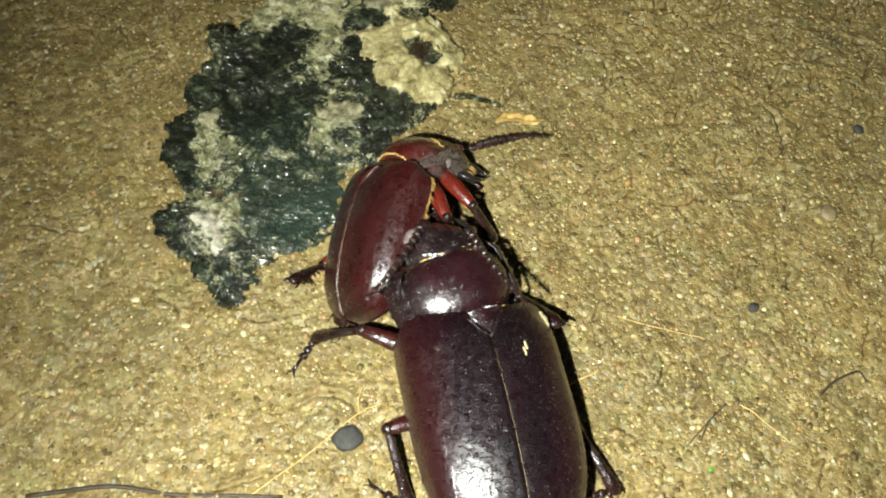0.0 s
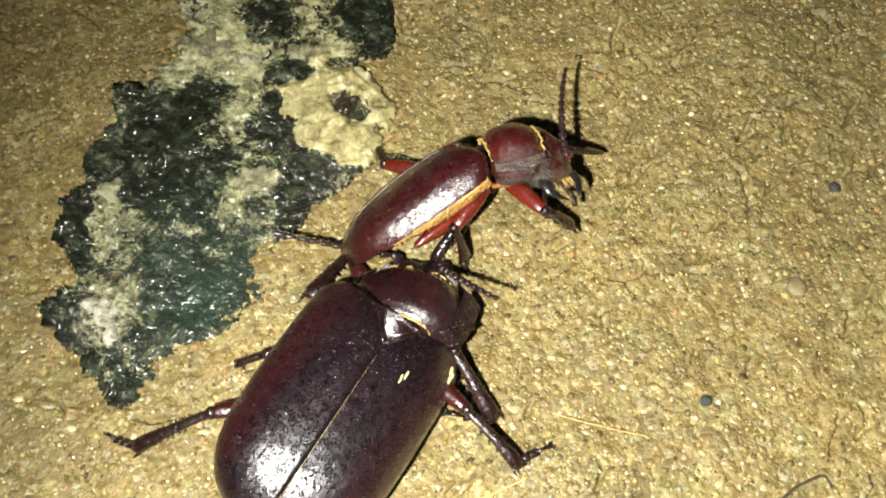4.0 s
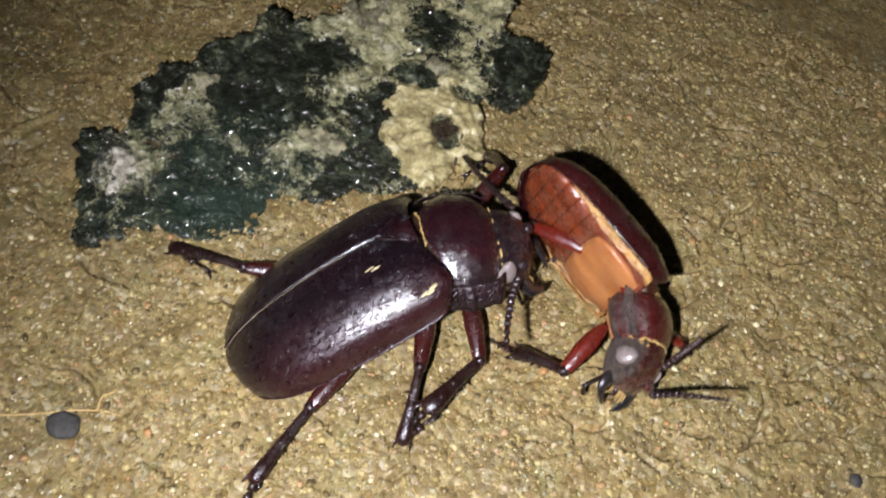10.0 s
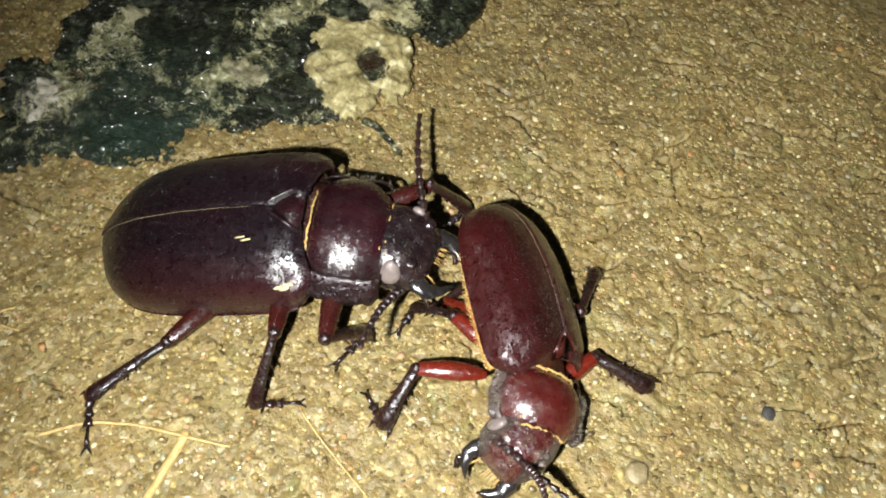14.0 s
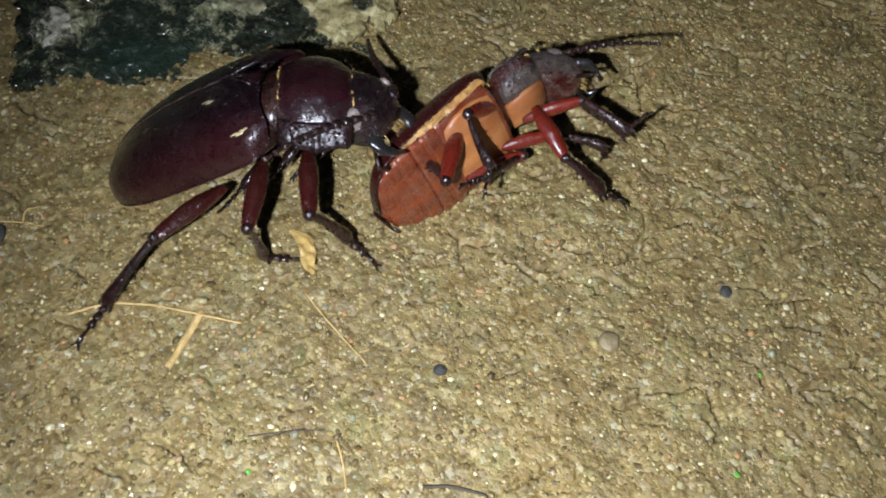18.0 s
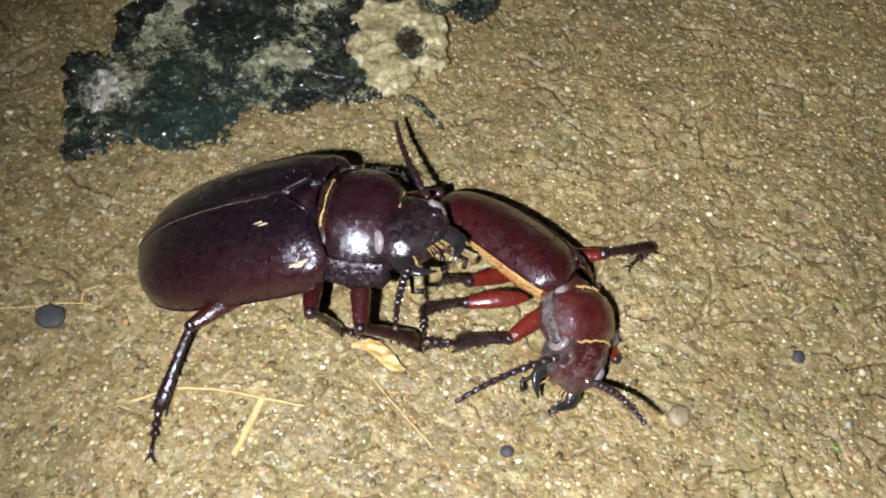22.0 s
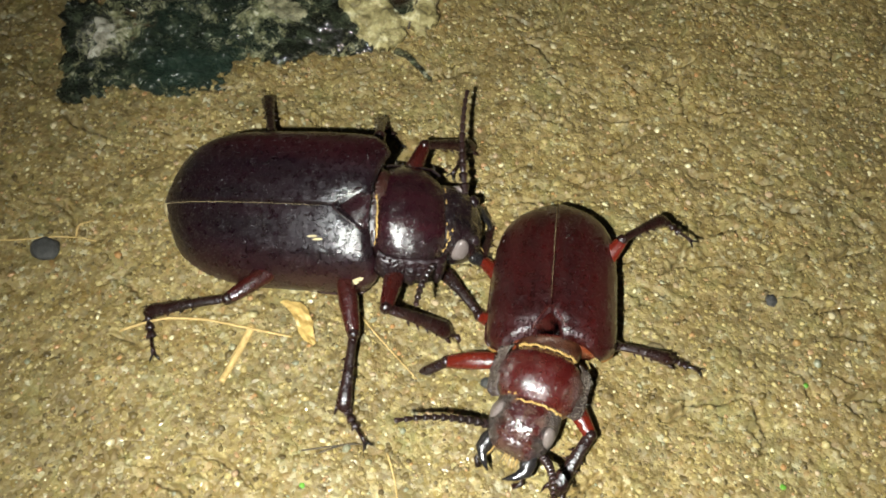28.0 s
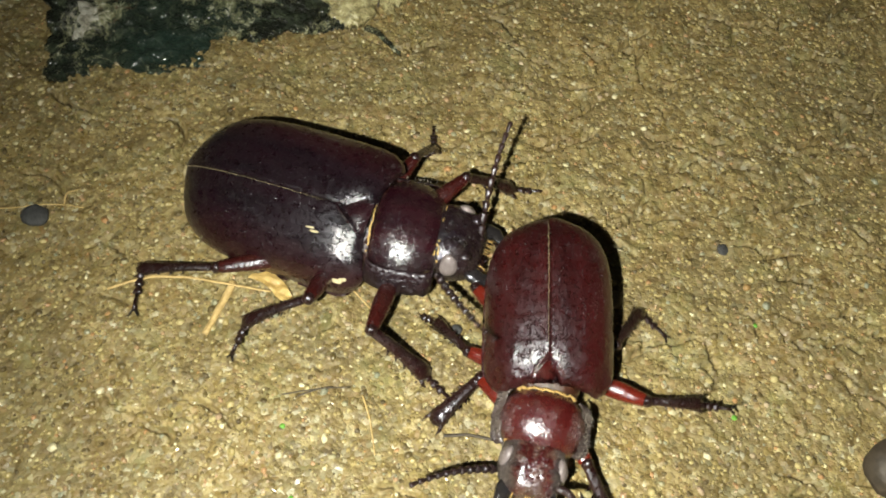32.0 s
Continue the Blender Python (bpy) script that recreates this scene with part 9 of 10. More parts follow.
    walk(small["Kml"], keyed([(0, -3.2, 11.7, -3.6, -1, -15, 125), (1, -5.2, 9.7, -1.5, -6, -6, 118), (2, -2.6, 7.2, -3.5, 4, -2, 118), (3, -13.5, 15.6, 2.8, -37, -32, 154), (6, -15.0, 9.0, 12.6, -38, -52, 156), (7, -15.3, 6.3, 5.8, -44, -27, 170), (8, -20.1, 10.8, 6.4, -35, -20, 160), (9, -17.4, 11.0, 7.0, -52, -33, 162), (9.5, -13.0, 8.8, 2.2, -43, -54, 175), (10, -14.0, 11.8, 10.2, -50, -37, 155), (10.33, -9.2, 10.7, 7.1, -38, -45, 140), (10.5, -4.2, 9.9, 4.1, 25, -43, 63), (10.67, 0.8, 9.2, 1.4, 49, -2, 23), (11, 5.9, 8.8, -1.3, 49, 10, 16), (12, 4.6, 7.7, 1.1, 57, 5, 17), (13, 2.7, 6.0, 1.7, 60, 2, 12), (14, 3.6, 9.8, -1.2, 49, 1, 24), (17, 5.5, 7.6, -8.3, 32, 23, 18), (18, 5.5, 7.6, -8.3, 32, 23, 18), (19, 7.4, 9.7, 0.1, 54, 6, 11), (20, 3.9, 6.3, -1.1, 44, 11, 16), (21, 2.6, 10.4, -2.5, 50, 8, 36), (22, 5.3, 10.0, -1.8, 52, 10, 28), (22.5, 0.2, 11.7, -0.7, 33, -7, 55), (23, -4.3, 14.0, 0.4, 8, -10, 89), (24, -3.8, 16.6, -4.8, -2, -4, 92), (25, -4.5, 13.8, -4.7, 1, 1, 96), (28, -4.4, 11.0, -5.3, 5, 9, 95), (29, -4.0, 12.7, -3.0, 3, -2, 94), (30, -1.7, 16.2, 3.4, 16, -24, 77), (31, -0.0, 18.2, -1.7, 13, -12, 69), (32, 1.2, 16.3, -3.2, 7, -7, 70)]))
    walk(small["Aml"], keyed([(0, -3.2, 11.7, -3.6, 2, 12, 105), (1, -5.2, 9.7, -1.5, -6, 19, 95), (2, -2.6, 7.2, -3.5, 3, 26, 99), (3, -13.5, 15.6, 2.8, 7, -24, 93), (6, -15.0, 9.0, 12.6, 27, -33, 84), (7, -15.3, 6.3, 5.8, -2, -27, 108), (8, -20.1, 10.8, 6.4, -3, -16, 103), (9, -17.4, 11.0, 7.0, 2, -35, 95), (9.5, -13.0, 8.8, 2.2, 29, -36, 99), (10, -14.0, 11.8, 10.2, 7, -36, 87), (10.33, -9.2, 10.7, 7.1, 22, -27, 72), (10.67, 0.8, 9.2, 1.4, 48, 5, 47), (11, 5.9, 8.8, -1.3, 56, 20, 42), (12, 4.6, 7.7, 1.1, 61, 12, 43), (13, 2.7, 6.0, 1.7, 62, 9, 39), (14, 3.6, 9.8, -1.2, 51, 12, 49), (17, 5.5, 7.6, -8.3, 45, 39, 44), (18, 5.5, 7.6, -8.3, 45, 39, 44), (19, 7.4, 9.7, 0.1, 59, 14, 37), (20, 3.9, 6.3, -1.1, 50, 23, 42), (21, 2.6, 10.4, -2.5, 55, 18, 62), (22, 5.3, 10.0, -1.8, 57, 19, 55), (22.5, 0.2, 11.7, -0.7, 36, 3, 65), (23, -4.3, 14.0, 0.4, 9, -5, 81), (24, -3.8, 16.6, -4.8, -1, 0, 84), (25, -4.5, 13.8, -4.7, 1, 5, 88), (28, -4.4, 11.0, -5.3, 4, 13, 86), (29, -4.0, 12.7, -3.0, 3, 2, 86), (30, -1.7, 16.2, 3.4, 8, -2, 101), (31, -0.0, 18.2, -1.7, 10, 10, 92), (32, 1.2, 16.3, -3.2, 6, 17, 91)]))
    walk(small["Tml"], keyed([(0, -5.7, 20.5, -5.7, -6, -2, 174), (1, -6.0, 18.5, -4.6, -3, 7, 166), (2, -3.9, 15.5, -7.7, 7, 2, 167), (2.5, -8.1, 20.1, -2.7, -18, 12, -157), (3, -14.0, 24.2, 6.6, -31, 39, -124), (6, -14.3, 16.8, 17.7, -56, 34, -138), (7, -18.0, 14.2, 10.0, -26, 46, -109), (8, -22.2, 19.5, 9.1, -16, 38, -108), (9, -18.1, 18.6, 12.5, -37, 51, -128), (9.5, -14.2, 16.3, 7.7, -60, 35, -124), (10, -13.6, 19.4, 15.7, -42, 48, -138), (10.33, -6.6, 18.6, 11.3, -45, 44, -143), (10.44, -2.0, 17.6, 7.7, -51, 26, -160), (10.5, 0.3, 17.2, 5.9, -45, -17, 170), (10.56, 2.5, 16.8, 4.1, -9, -46, 120), (10.67, 7.1, 16.0, 0.5, 19, -46, 87), (11, 12.5, 14.8, -4.5, 26, -44, 80), (12, 11.3, 14.0, -0.8, 24, -54, 81), (13, 9.9, 11.8, 0.3, 21, -57, 79), (14, 9.6, 16.8, -3.2, 14, -48, 97), (17, 10.8, 12.7, -14.2, 31, -24, 84), (18, 10.8, 12.7, -14.2, 31, -24, 84), (19, 14.7, 15.2, -2.2, 23, -51, 76), (20, 10.4, 12.1, -4.7, 23, -39, 83), (21, 6.8, 18.3, -5.5, 24, -46, 101), (22, 10.5, 17.2, -4.8, 26, -47, 91), (22.5, 4.2, 20.2, -1.1, 21, -22, 84), (23, -2.8, 23.2, 1.3, 12, 4, 75), (24, -2.8, 25.8, -4.7, 0, 8, 76), (25, -4.1, 23.1, -5.5, 2, 13, 81), (28, -3.9, 20.1, -7.3, 4, 22, 80), (29, -3.4, 22.0, -3.3, 5, 11, 79), (30, -3.3, 25.3, 3.6, 9, -14, 94), (31, -0.2, 27.3, -3.4, 11, -2, 85), (32, 1.2, 25.1, -6.0, 6, 5, 85)]))
    walk(small["Kmr"], keyed([(0, -6.2, -9.3, -8.5, -50, 18, -143), (1, -10.5, -11.0, -5.2, -40, 22, -148), (2, -8.0, -13.8, -3.6, -37, 12, -147), (3, -7.0, -5.3, -10.5, -51, 23, -142), (4, -9.9, -3.7, -6.8, -69, 15, -159), (5, -12.5, -2.4, -1.8, -89, -13, 178), (6, -13.4, -3.9, 1.2, -92, -32, 172), (7, -7.0, -6.3, -2.7, -91, -6, -179), (8, -13.3, -1.6, -3.8, -69, 25, 162), (8.5, -9.4, -5.0, -6.3, -40, 41, -151), (9, -4.9, -9.1, -9.6, -6, 34, -99), (9.5, -3.7, -4.5, -13.3, -71, -3, -144), (10, -8.9, -0.8, 1.6, -84, -36, 157), (10.33, -7.9, -3.5, -1.2, -80, -11, 172), (10.67, -6.8, -6.0, -4.1, -39, 32, -138), (11, -5.4, -8.5, -7.1, -7, 35, -103), (12, -9.0, -7.5, -7.3, -54, 39, -133), (13, -16.6, -6.7, -6.0, -78, 17, -164), (13.5, -14.2, -6.5, -7.8, -56, 22, -159), (14, -11.7, -7.1, -8.9, -33, 25, -152), (15.5, -9.5, -8.0, -7.6, -28, 25, -144), (17, -7.4, -9.7, -7.4, -25, 23, -134), (18, -7.4, -9.7, -7.4, -25, 23, -134), (19, -8.2, -2.7, -8.4, -43, 46, -157), (20, -10.1, -9.3, -6.3, -31, 39, -142), (20.5, -10.1, -9.7, -6.8, -34, 27, -138), (21, -9.7, -11.3, -6.8, -37, 11, -133), (21.5, -10.0, -10.1, -9.3, -43, 26, -137), (22, -10.3, -9.3, -11.8, -49, 38, -144), (22.25, -10.3, -9.6, -10.7, -45, 36, -138), (22.5, -8.6, -10.8, -9.7, -37, 34, -120), (22.75, -7.0, -12.4, -8.9, -31, 30, -102), (23, -7.1, -13.3, -8.0, -28, 26, -98), (23.33, -9.2, -11.0, -8.9, -27, 26, -111), (23.67, -13.0, -7.1, -10.1, -29, 25, -144), (24, -14.3, -4.8, -11.3, -27, 25, -158), (25, -7.6, -10.4, -7.5, -9, 19, -120), (26.5, -7.9, -11.4, -5.8, -6, 13, -120), (28, -7.2, -12.0, -3.6, -1, 6, -119), (28.5, -7.1, -11.6, -3.9, -7, 5, -117), (29, -6.7, -11.4, -4.3, -13, 4, -114), (30, -8.0, -11.2, -5.5, -22, 9, -129), (31, -7.6, -11.0, -5.9, -7, 9, -110), (32, -6.3, -13.2, -4.4, -1, 4, -110)]))
    walk(small["Amr"], keyed([(0, -6.2, -9.3, -8.5, 148, 49, 100), (1, -10.5, -11.0, -5.2, 134, 54, 80), (2, -8.0, -13.8, -3.6, 146, 63, 91), (3, -7.0, -5.3, -10.5, 143, 46, 97), (4, -9.9, -3.7, -6.8, 170, 41, 105), (5, -12.5, -2.4, -1.8, -135, 30, 118), (6, -13.4, -3.9, 1.2, -111, 21, 124), (7, -7.0, -6.3, -2.7, -134, 38, 122), (8, -13.3, -1.6, -3.8, -91, 39, 128), (8.5, -9.4, -5.0, -6.3, -101, 55, 136), (9, -4.9, -9.1, -9.6, -113, 72, 142), (9.5, -3.7, -4.5, -13.3, -98, 32, 163), (10, -8.9, -0.8, 1.6, -111, 24, 121), (11, -5.4, -8.5, -7.1, -128, 52, 120), (12, -9.0, -7.5, -7.3, -133, 61, 137), (13, -16.6, -6.7, -6.0, -133, 31, 117), (13.5, -14.2, -6.5, -7.8, -107, 49, 134), (14, -11.7, -7.1, -8.9, -63, 58, 169), (15.5, -9.5, -8.0, -7.6, -72, 50, 142), (17, -7.4, -9.7, -7.4, -77, 46, 122), (18, -7.4, -9.7, -7.4, -77, 46, 122), (19, -8.2, -2.7, -8.4, -99, 25, 96), (20, -10.1, -9.3, -6.3, -95, 36, 105), (20.5, -10.1, -9.7, -6.8, -61, 25, 136), (21, -9.7, -11.3, -6.8, -33, 5, 160), (21.5, -10.0, -10.1, -9.3, -55, 22, 164), (22, -10.3, -9.3, -11.8, -78, 39, 161), (22.25, -10.3, -9.6, -10.7, -78, 43, 167), (22.5, -8.6, -10.8, -9.7, -84, 72, -158), (22.75, -7.0, -12.4, -8.9, 28, 75, -8), (23, -7.1, -13.3, -8.0, 24, 70, -7), (23.33, -9.2, -11.0, -8.9, 23, 74, -26), (23.67, -13.0, -7.1, -10.1, -60, 79, -167), (24, -14.3, -4.8, -11.3, -63, 75, 171), (25, -7.6, -10.4, -7.5, -25, 40, -162), (26.5, -7.9, -11.4, -5.8, -9, 16, -146), (28, -7.2, -12.0, -3.6, 2, -9, -137), (28.5, -7.1, -11.6, -3.9, -7, 5, -154), (29, -6.7, -11.4, -4.3, -20, 17, -175), (30, -8.0, -11.2, -5.5, -25, 14, -164), (31, -7.6, -11.0, -5.9, -14, 30, -139), (32, -6.3, -13.2, -4.4, -5, 28, -134)]))
    walk(small["Tmr"], keyed([(0, -7.1, -3.3, -15.6, -152, 53, 118), (1, -9.6, -5.6, -12.8, -164, 60, 100), (2, -8.0, -9.6, -12.0, -144, 66, 119), (3, -7.7, 1.1, -17.3, -160, 51, 114), (4, -11.8, 3.2, -12.8, -143, 44, 122), (5, -16.3, 4.8, -6.4, -117, 35, 135), (6, -18.2, 3.4, -2.1, -104, 26, 143), (7, -11.0, 0.1, -8.4, -120, 48, 142), (7.5, -14.5, 1.5, -8.5, -91, 25, 139), (8, -17.8, 4.1, -9.7, -68, 6, 121), (8.5, -13.1, -1.2, -13.9, -69, 36, 160), (9, -7.2, -7.3, -18.5, -35, 59, -136), (9.5, -11.2, -2.2, -18.2, -92, 37, 169), (10, -13.3, 6.5, -2.2, -125, 18, 99), (11, -8.1, -3.5, -14.5, -90, 30, 145), (12, -12.3, -4.3, -15.5, -90, 24, 154), (13, -20.2, 0.3, -10.8, -137, 71, 136), (13.5, -18.4, -2.0, -14.8, 40, 66, -43), (14, -16.5, -6.1, -16.8, 39, 25, -38), (15.5, -14.2, -4.4, -14.8, -7, 60, -111), (17, -10.9, -4.2, -14.1, -54, 38, 167), (18, -10.9, -4.2, -14.1, -54, 38, 167), (19, -9.1, 5.7, -12.4, -88, 35, 134), (20, -12.1, -2.0, -11.8, -75, 40, 148), (20.5, -16.3, -3.9, -10.8, -51, 14, 151), (21, -18.4, -8.1, -7.7, -22, -9, 145), (21.25, -18.4, -7.9, -10.2, -36, 17, 177), (21.5, -18.4, -7.8, -12.8, -31, 45, -148), (21.75, -17.7, -7.3, -15.3, 11, 60, -82), (22, -17.1, -7.0, -17.7, 48, 43, -20), (22.25, -17.0, -8.0, -17.1, 48, 40, -17), (22.5, -11.3, -11.8, -18.6, 55, 3, 31), (22.75, -4.6, -12.7, -17.9, 32, -24, 81), (23, -4.0, -13.7, -16.8, 27, -23, 87), (23.33, -6.7, -12.2, -17.9, 23, -21, 88), (23.44, -9.5, -10.5, -18.3, 25, -20, 84), (23.48, -10.4, -10.0, -18.4, 46, 0, 33), (23.52, -11.3, -9.5, -18.5, 44, 28, -15), (23.56, -12.2, -9.0, -18.7, 14, 43, -80), (23.67, -14.8, -7.5, -19.2, 11, 42, -86), (24, -16.7, -4.5, -20.4, 15, 39, -84), (24.5, -15.7, -8.7, -17.1, -17, 37, -154), (25, -14.4, -12.5, -13.5, -27, 16, 151), (26.5, -15.3, -16.5, -8.4, -12, 21, -172), (28, -14.0, -18.2, -2.2, 2, 16, -136), (28.5, -15.5, -15.7, -4.9, -9, 27, -156), (29, -15.6, -12.1, -7.0, -23, 33, -179), (30, -16.7, -13.6, -7.9, -25, 16, -161), (31, -13.7, -16.4, -10.6, -10, 31, -120), (32, -12.1, -19.2, -8.8, -2, 27, -116)]))
    walk(small["Khl"], keyed([(0, -18.7, 10.2, 2.8, -40, -34, 162), (0.33, -13.4, 9.0, 0.3, -31, -34, 139), (0.5, -8.5, 7.9, -1.5, -6, -25, 75), (0.67, -3.5, 6.5, -3.1, -2, -3, 22), (1, 1.2, 5.2, -3.7, -5, -1, 4), (2, 3.5, 2.5, -5.8, -13, 7, 4), (3, 2.0, 12.3, -7.4, 3, 3, 14), (6, -3.4, 8.0, -2.3, 18, 18, 18), (7, 1.6, 7.1, -2.6, 5, -5, 26), (8, -2.7, 8.5, -0.6, -5, -5, 21), (8.5, -5.2, 10.3, 0.5, 10, -24, 35), (9, -6.5, 11.0, 3.0, 23, -48, 41), (9.5, -4.9, 11.9, -5.7, 41, -31, 50), (10, -3.5, 10.7, 5.4, 27, -45, 33), (11, -5.9, 10.6, 5.9, 27, -49, 36), (12, -7.6, 8.4, 7.9, 37, -56, 28), (13, -9.6, 7.3, 8.2, 41, -59, 20), (14, -9.2, 9.5, 4.2, 21, -57, 49), (15.5, -4.0, 9.8, -0.3, 16, -21, 34), (17, -1.0, 8.0, -6.2, 0, 9, 18), (18, -1.0, 8.0, -6.2, 0, 9, 18), (19, 0.8, 10.8, 1.3, 22, -7, 5), (20, -2.8, 6.9, 0.2, 11, -3, 14), (21, -4.0, 8.7, -1.3, 18, -5, 31), (21.25, -3.3, 8.8, 0.2, 24, -11, 31), (21.5, -2.7, 8.6, 3.1, 37, -24, 28), (21.75, -2.0, 8.3, 6.0, 52, -36, 22), (22, -1.2, 8.1, 7.4, 60, -41, 17), (22.33, -4.9, 9.6, 6.6, 49, -45, 38), (22.67, -12.2, 12.2, 5.7, 15, -44, 104), (23, -15.9, 14.3, 4.7, 10, -36, 121), (23.5, -9.6, 13.1, -1.4, 15, -15, 67), (24, -1.3, 12.1, -6.1, 2, -2, 14), (25, -1.7, 9.5, -5.9, -1, 2, 18), (26.5, -11.6, 9.7, -1.7, 7, -14, 78), (28, -20.5, 11.2, 2.6, -2, -31, 141), (29, -20.3, 11.5, 4.4, -13, -36, 147), (30, -23.2, 4.7, 5.2, -21, -35, 176), (31, -23.0, 10.9, 2.6, -7, -33, 158), (31.5, -16.0, 11.5, -2.2, -3, -14, 115), (32, -8.6, 11.9, -6.4, -16, 2, 75)]))
    walk(small["Ahl"], keyed([(0, -18.7, 10.2, 2.8, -75, -44, -136), (0.33, -13.4, 9.0, 0.3, -50, -33, -154), (0.67, -3.5, 6.5, -3.1, -9, 5, -167), (1, 1.2, 5.2, -3.7, 7, 22, -164), (2, 3.5, 2.5, -5.8, 13, 12, -162), (3, 2.0, 12.3, -7.4, -3, 19, -158), (6, -3.4, 8.0, -2.3, -18, 6, -160), (7, 1.6, 7.1, -2.6, -3, 27, -146), (8, -2.7, 8.5, -0.6, 8, 26, -147), (8.5, -5.2, 10.3, 0.5, -20, 19, 165), (9, -6.5, 11.0, 3.0, -29, -7, 129), (9.5, -4.9, 11.9, -5.7, -12, -21, 145), (10, -3.5, 10.7, 5.4, -26, -9, 123), (11, -5.9, 10.6, 5.9, -30, -9, 127), (12, -7.6, 8.4, 7.9, -38, -15, 129), (13, -9.6, 7.3, 8.2, -41, -16, 125), (14, -9.2, 9.5, 4.2, -39, -6, 137), (15.5, -4.0, 9.8, -0.3, -21, 13, 166), (17, -1.0, 8.0, -6.2, 0, 13, -153), (18, -1.0, 8.0, -6.2, 0, 13, -153), (19, 0.8, 10.8, 1.3, -23, 31, -175), (20, -2.8, 6.9, 0.2, -10, 26, -162), (21, -4.0, 8.7, -1.3, -18, 29, -147), (21.25, -3.3, 8.8, 0.2, -21, 24, -155), (21.5, -2.7, 8.6, 3.1, -19, -19, 149), (21.75, -2.0, 8.3, 6.0, 28, -36, 70), (22, -1.2, 8.1, 7.4, 33, -34, 60), (22.33, -4.9, 9.6, 6.6, 24, -36, 79), (22.67, -12.2, 12.2, 5.7, -9, -30, 144), (23, -15.9, 14.3, 4.7, -11, -23, 159), (23.5, -9.6, 13.1, -1.4, -12, 2, 179), (24, -1.3, 12.1, -6.1, -1, 24, -157), (25, -1.7, 9.5, -5.9, 3, 20, -152), (26.5, -11.6, 9.7, -1.7, 0, 16, 171), (28, -20.5, 11.2, 2.6, 0, 17, 135), (29, -20.3, 11.5, 4.4, -9, 10, 132), (30, -23.2, 4.7, 5.2, -15, 10, 154), (31, -23.0, 10.9, 2.6, -4, 15, 147), (32, -8.6, 11.9, -6.4, -4, 36, 146)]))
    walk(small["Thl"], keyed([(0, -24.3, 4.7, 10.2, 98, 47, 71), (0.33, -21.6, 5.1, 6.2, 94, 54, 58), (0.44, -19.1, 4.9, 2.6, 78, 69, 23), (0.5, -17.8, 4.7, 1.0, 0, 64, -88), (0.56, -16.6, 4.6, -0.7, -5, 35, -130), (0.67, -14.0, 4.2, -3.9, 2, 20, -147), (1, -8.5, 2.6, -7.5, 9, 18, -154), (2, -6.5, -0.7, -8.0, 13, 8, -153), (3, -7.4, 8.5, -10.9, -1, 18, -147), (6, -13.5, 4.4, -3.2, -19, 7, -150), (7, -6.4, 1.8, -7.5, -1, 26, -135), (8, -10.9, 3.3, -5.1, 10, 22, -137), (8.5, -15.1, 12.9, -3.0, 17, 27, -91), (9, -13.4, 19.3, 4.2, 31, 25, -42), (9.5, -13.2, 17.6, -1.7, 13, 41, -33), (10, -9.4, 19.7, 7.1, 28, 28, -49), (11, -12.5, 19.1, 7.7, 33, 28, -44), (12, -14.2, 16.6, 10.7, 43, 32, -39), (13, -15.7, 15.8, 11.2, 47, 32, -41), (14, -17.2, 16.9, 5.3, 41, 23, -32), (15.5, -14.2, 12.2, -2.6, 11, 30, -93), (17, -10.4, 3.3, -8.5, 0, 11, -143), (18, -10.4, 3.3, -8.5, 0, 11, -143), (19, -8.5, 10.0, -4.0, -19, 32, -163), (20, -12.0, 3.8, -4.5, -8, 26, -150), (21, -11.9, 3.5, -6.3, -14, 29, -135), (21.25, -12.3, 4.6, -4.2, -16, 34, -132), (21.5, -11.4, 13.9, 6.7, -17, 44, -119), (21.75, 1.1, 16.5, 12.3, -16, 54, -104), (22, 3.3, 15.8, 13.4, -14, 57, -98), (22.33, -3.2, 18.1, 13.1, -2, 55, -75), (22.67, -19.6, 17.6, 11.2, 19, 39, -22), (23, -25.1, 17.9, 9.0, 17, 31, -10), (23.5, -20.4, 13.2, -1.9, 4, 30, -81), (24, -10.4, 8.3, -10.4, 1, 22, -146), (25, -10.7, 4.7, -9.4, 4, 17, -142), (25.75, -16.6, 7.9, -7.1, 1, 10, 176), (26.5, -21.9, 11.4, -4.7, 4, 5, 135), (27.25, -25.0, 14.8, -2.4, 9, 4, 93), (28, -27.8, 18.5, -0.5, 11, 6, 51), (29, -27.5, 19.4, 2.6, 16, -3, 51), (30, -32.8, 9.4, 3.5, 23, -5, 40), (31, -31.8, 16.6, 0.0, 14, 3, 31), (32, -15.9, 16.8, -12.8, -15, 4, 46)]))
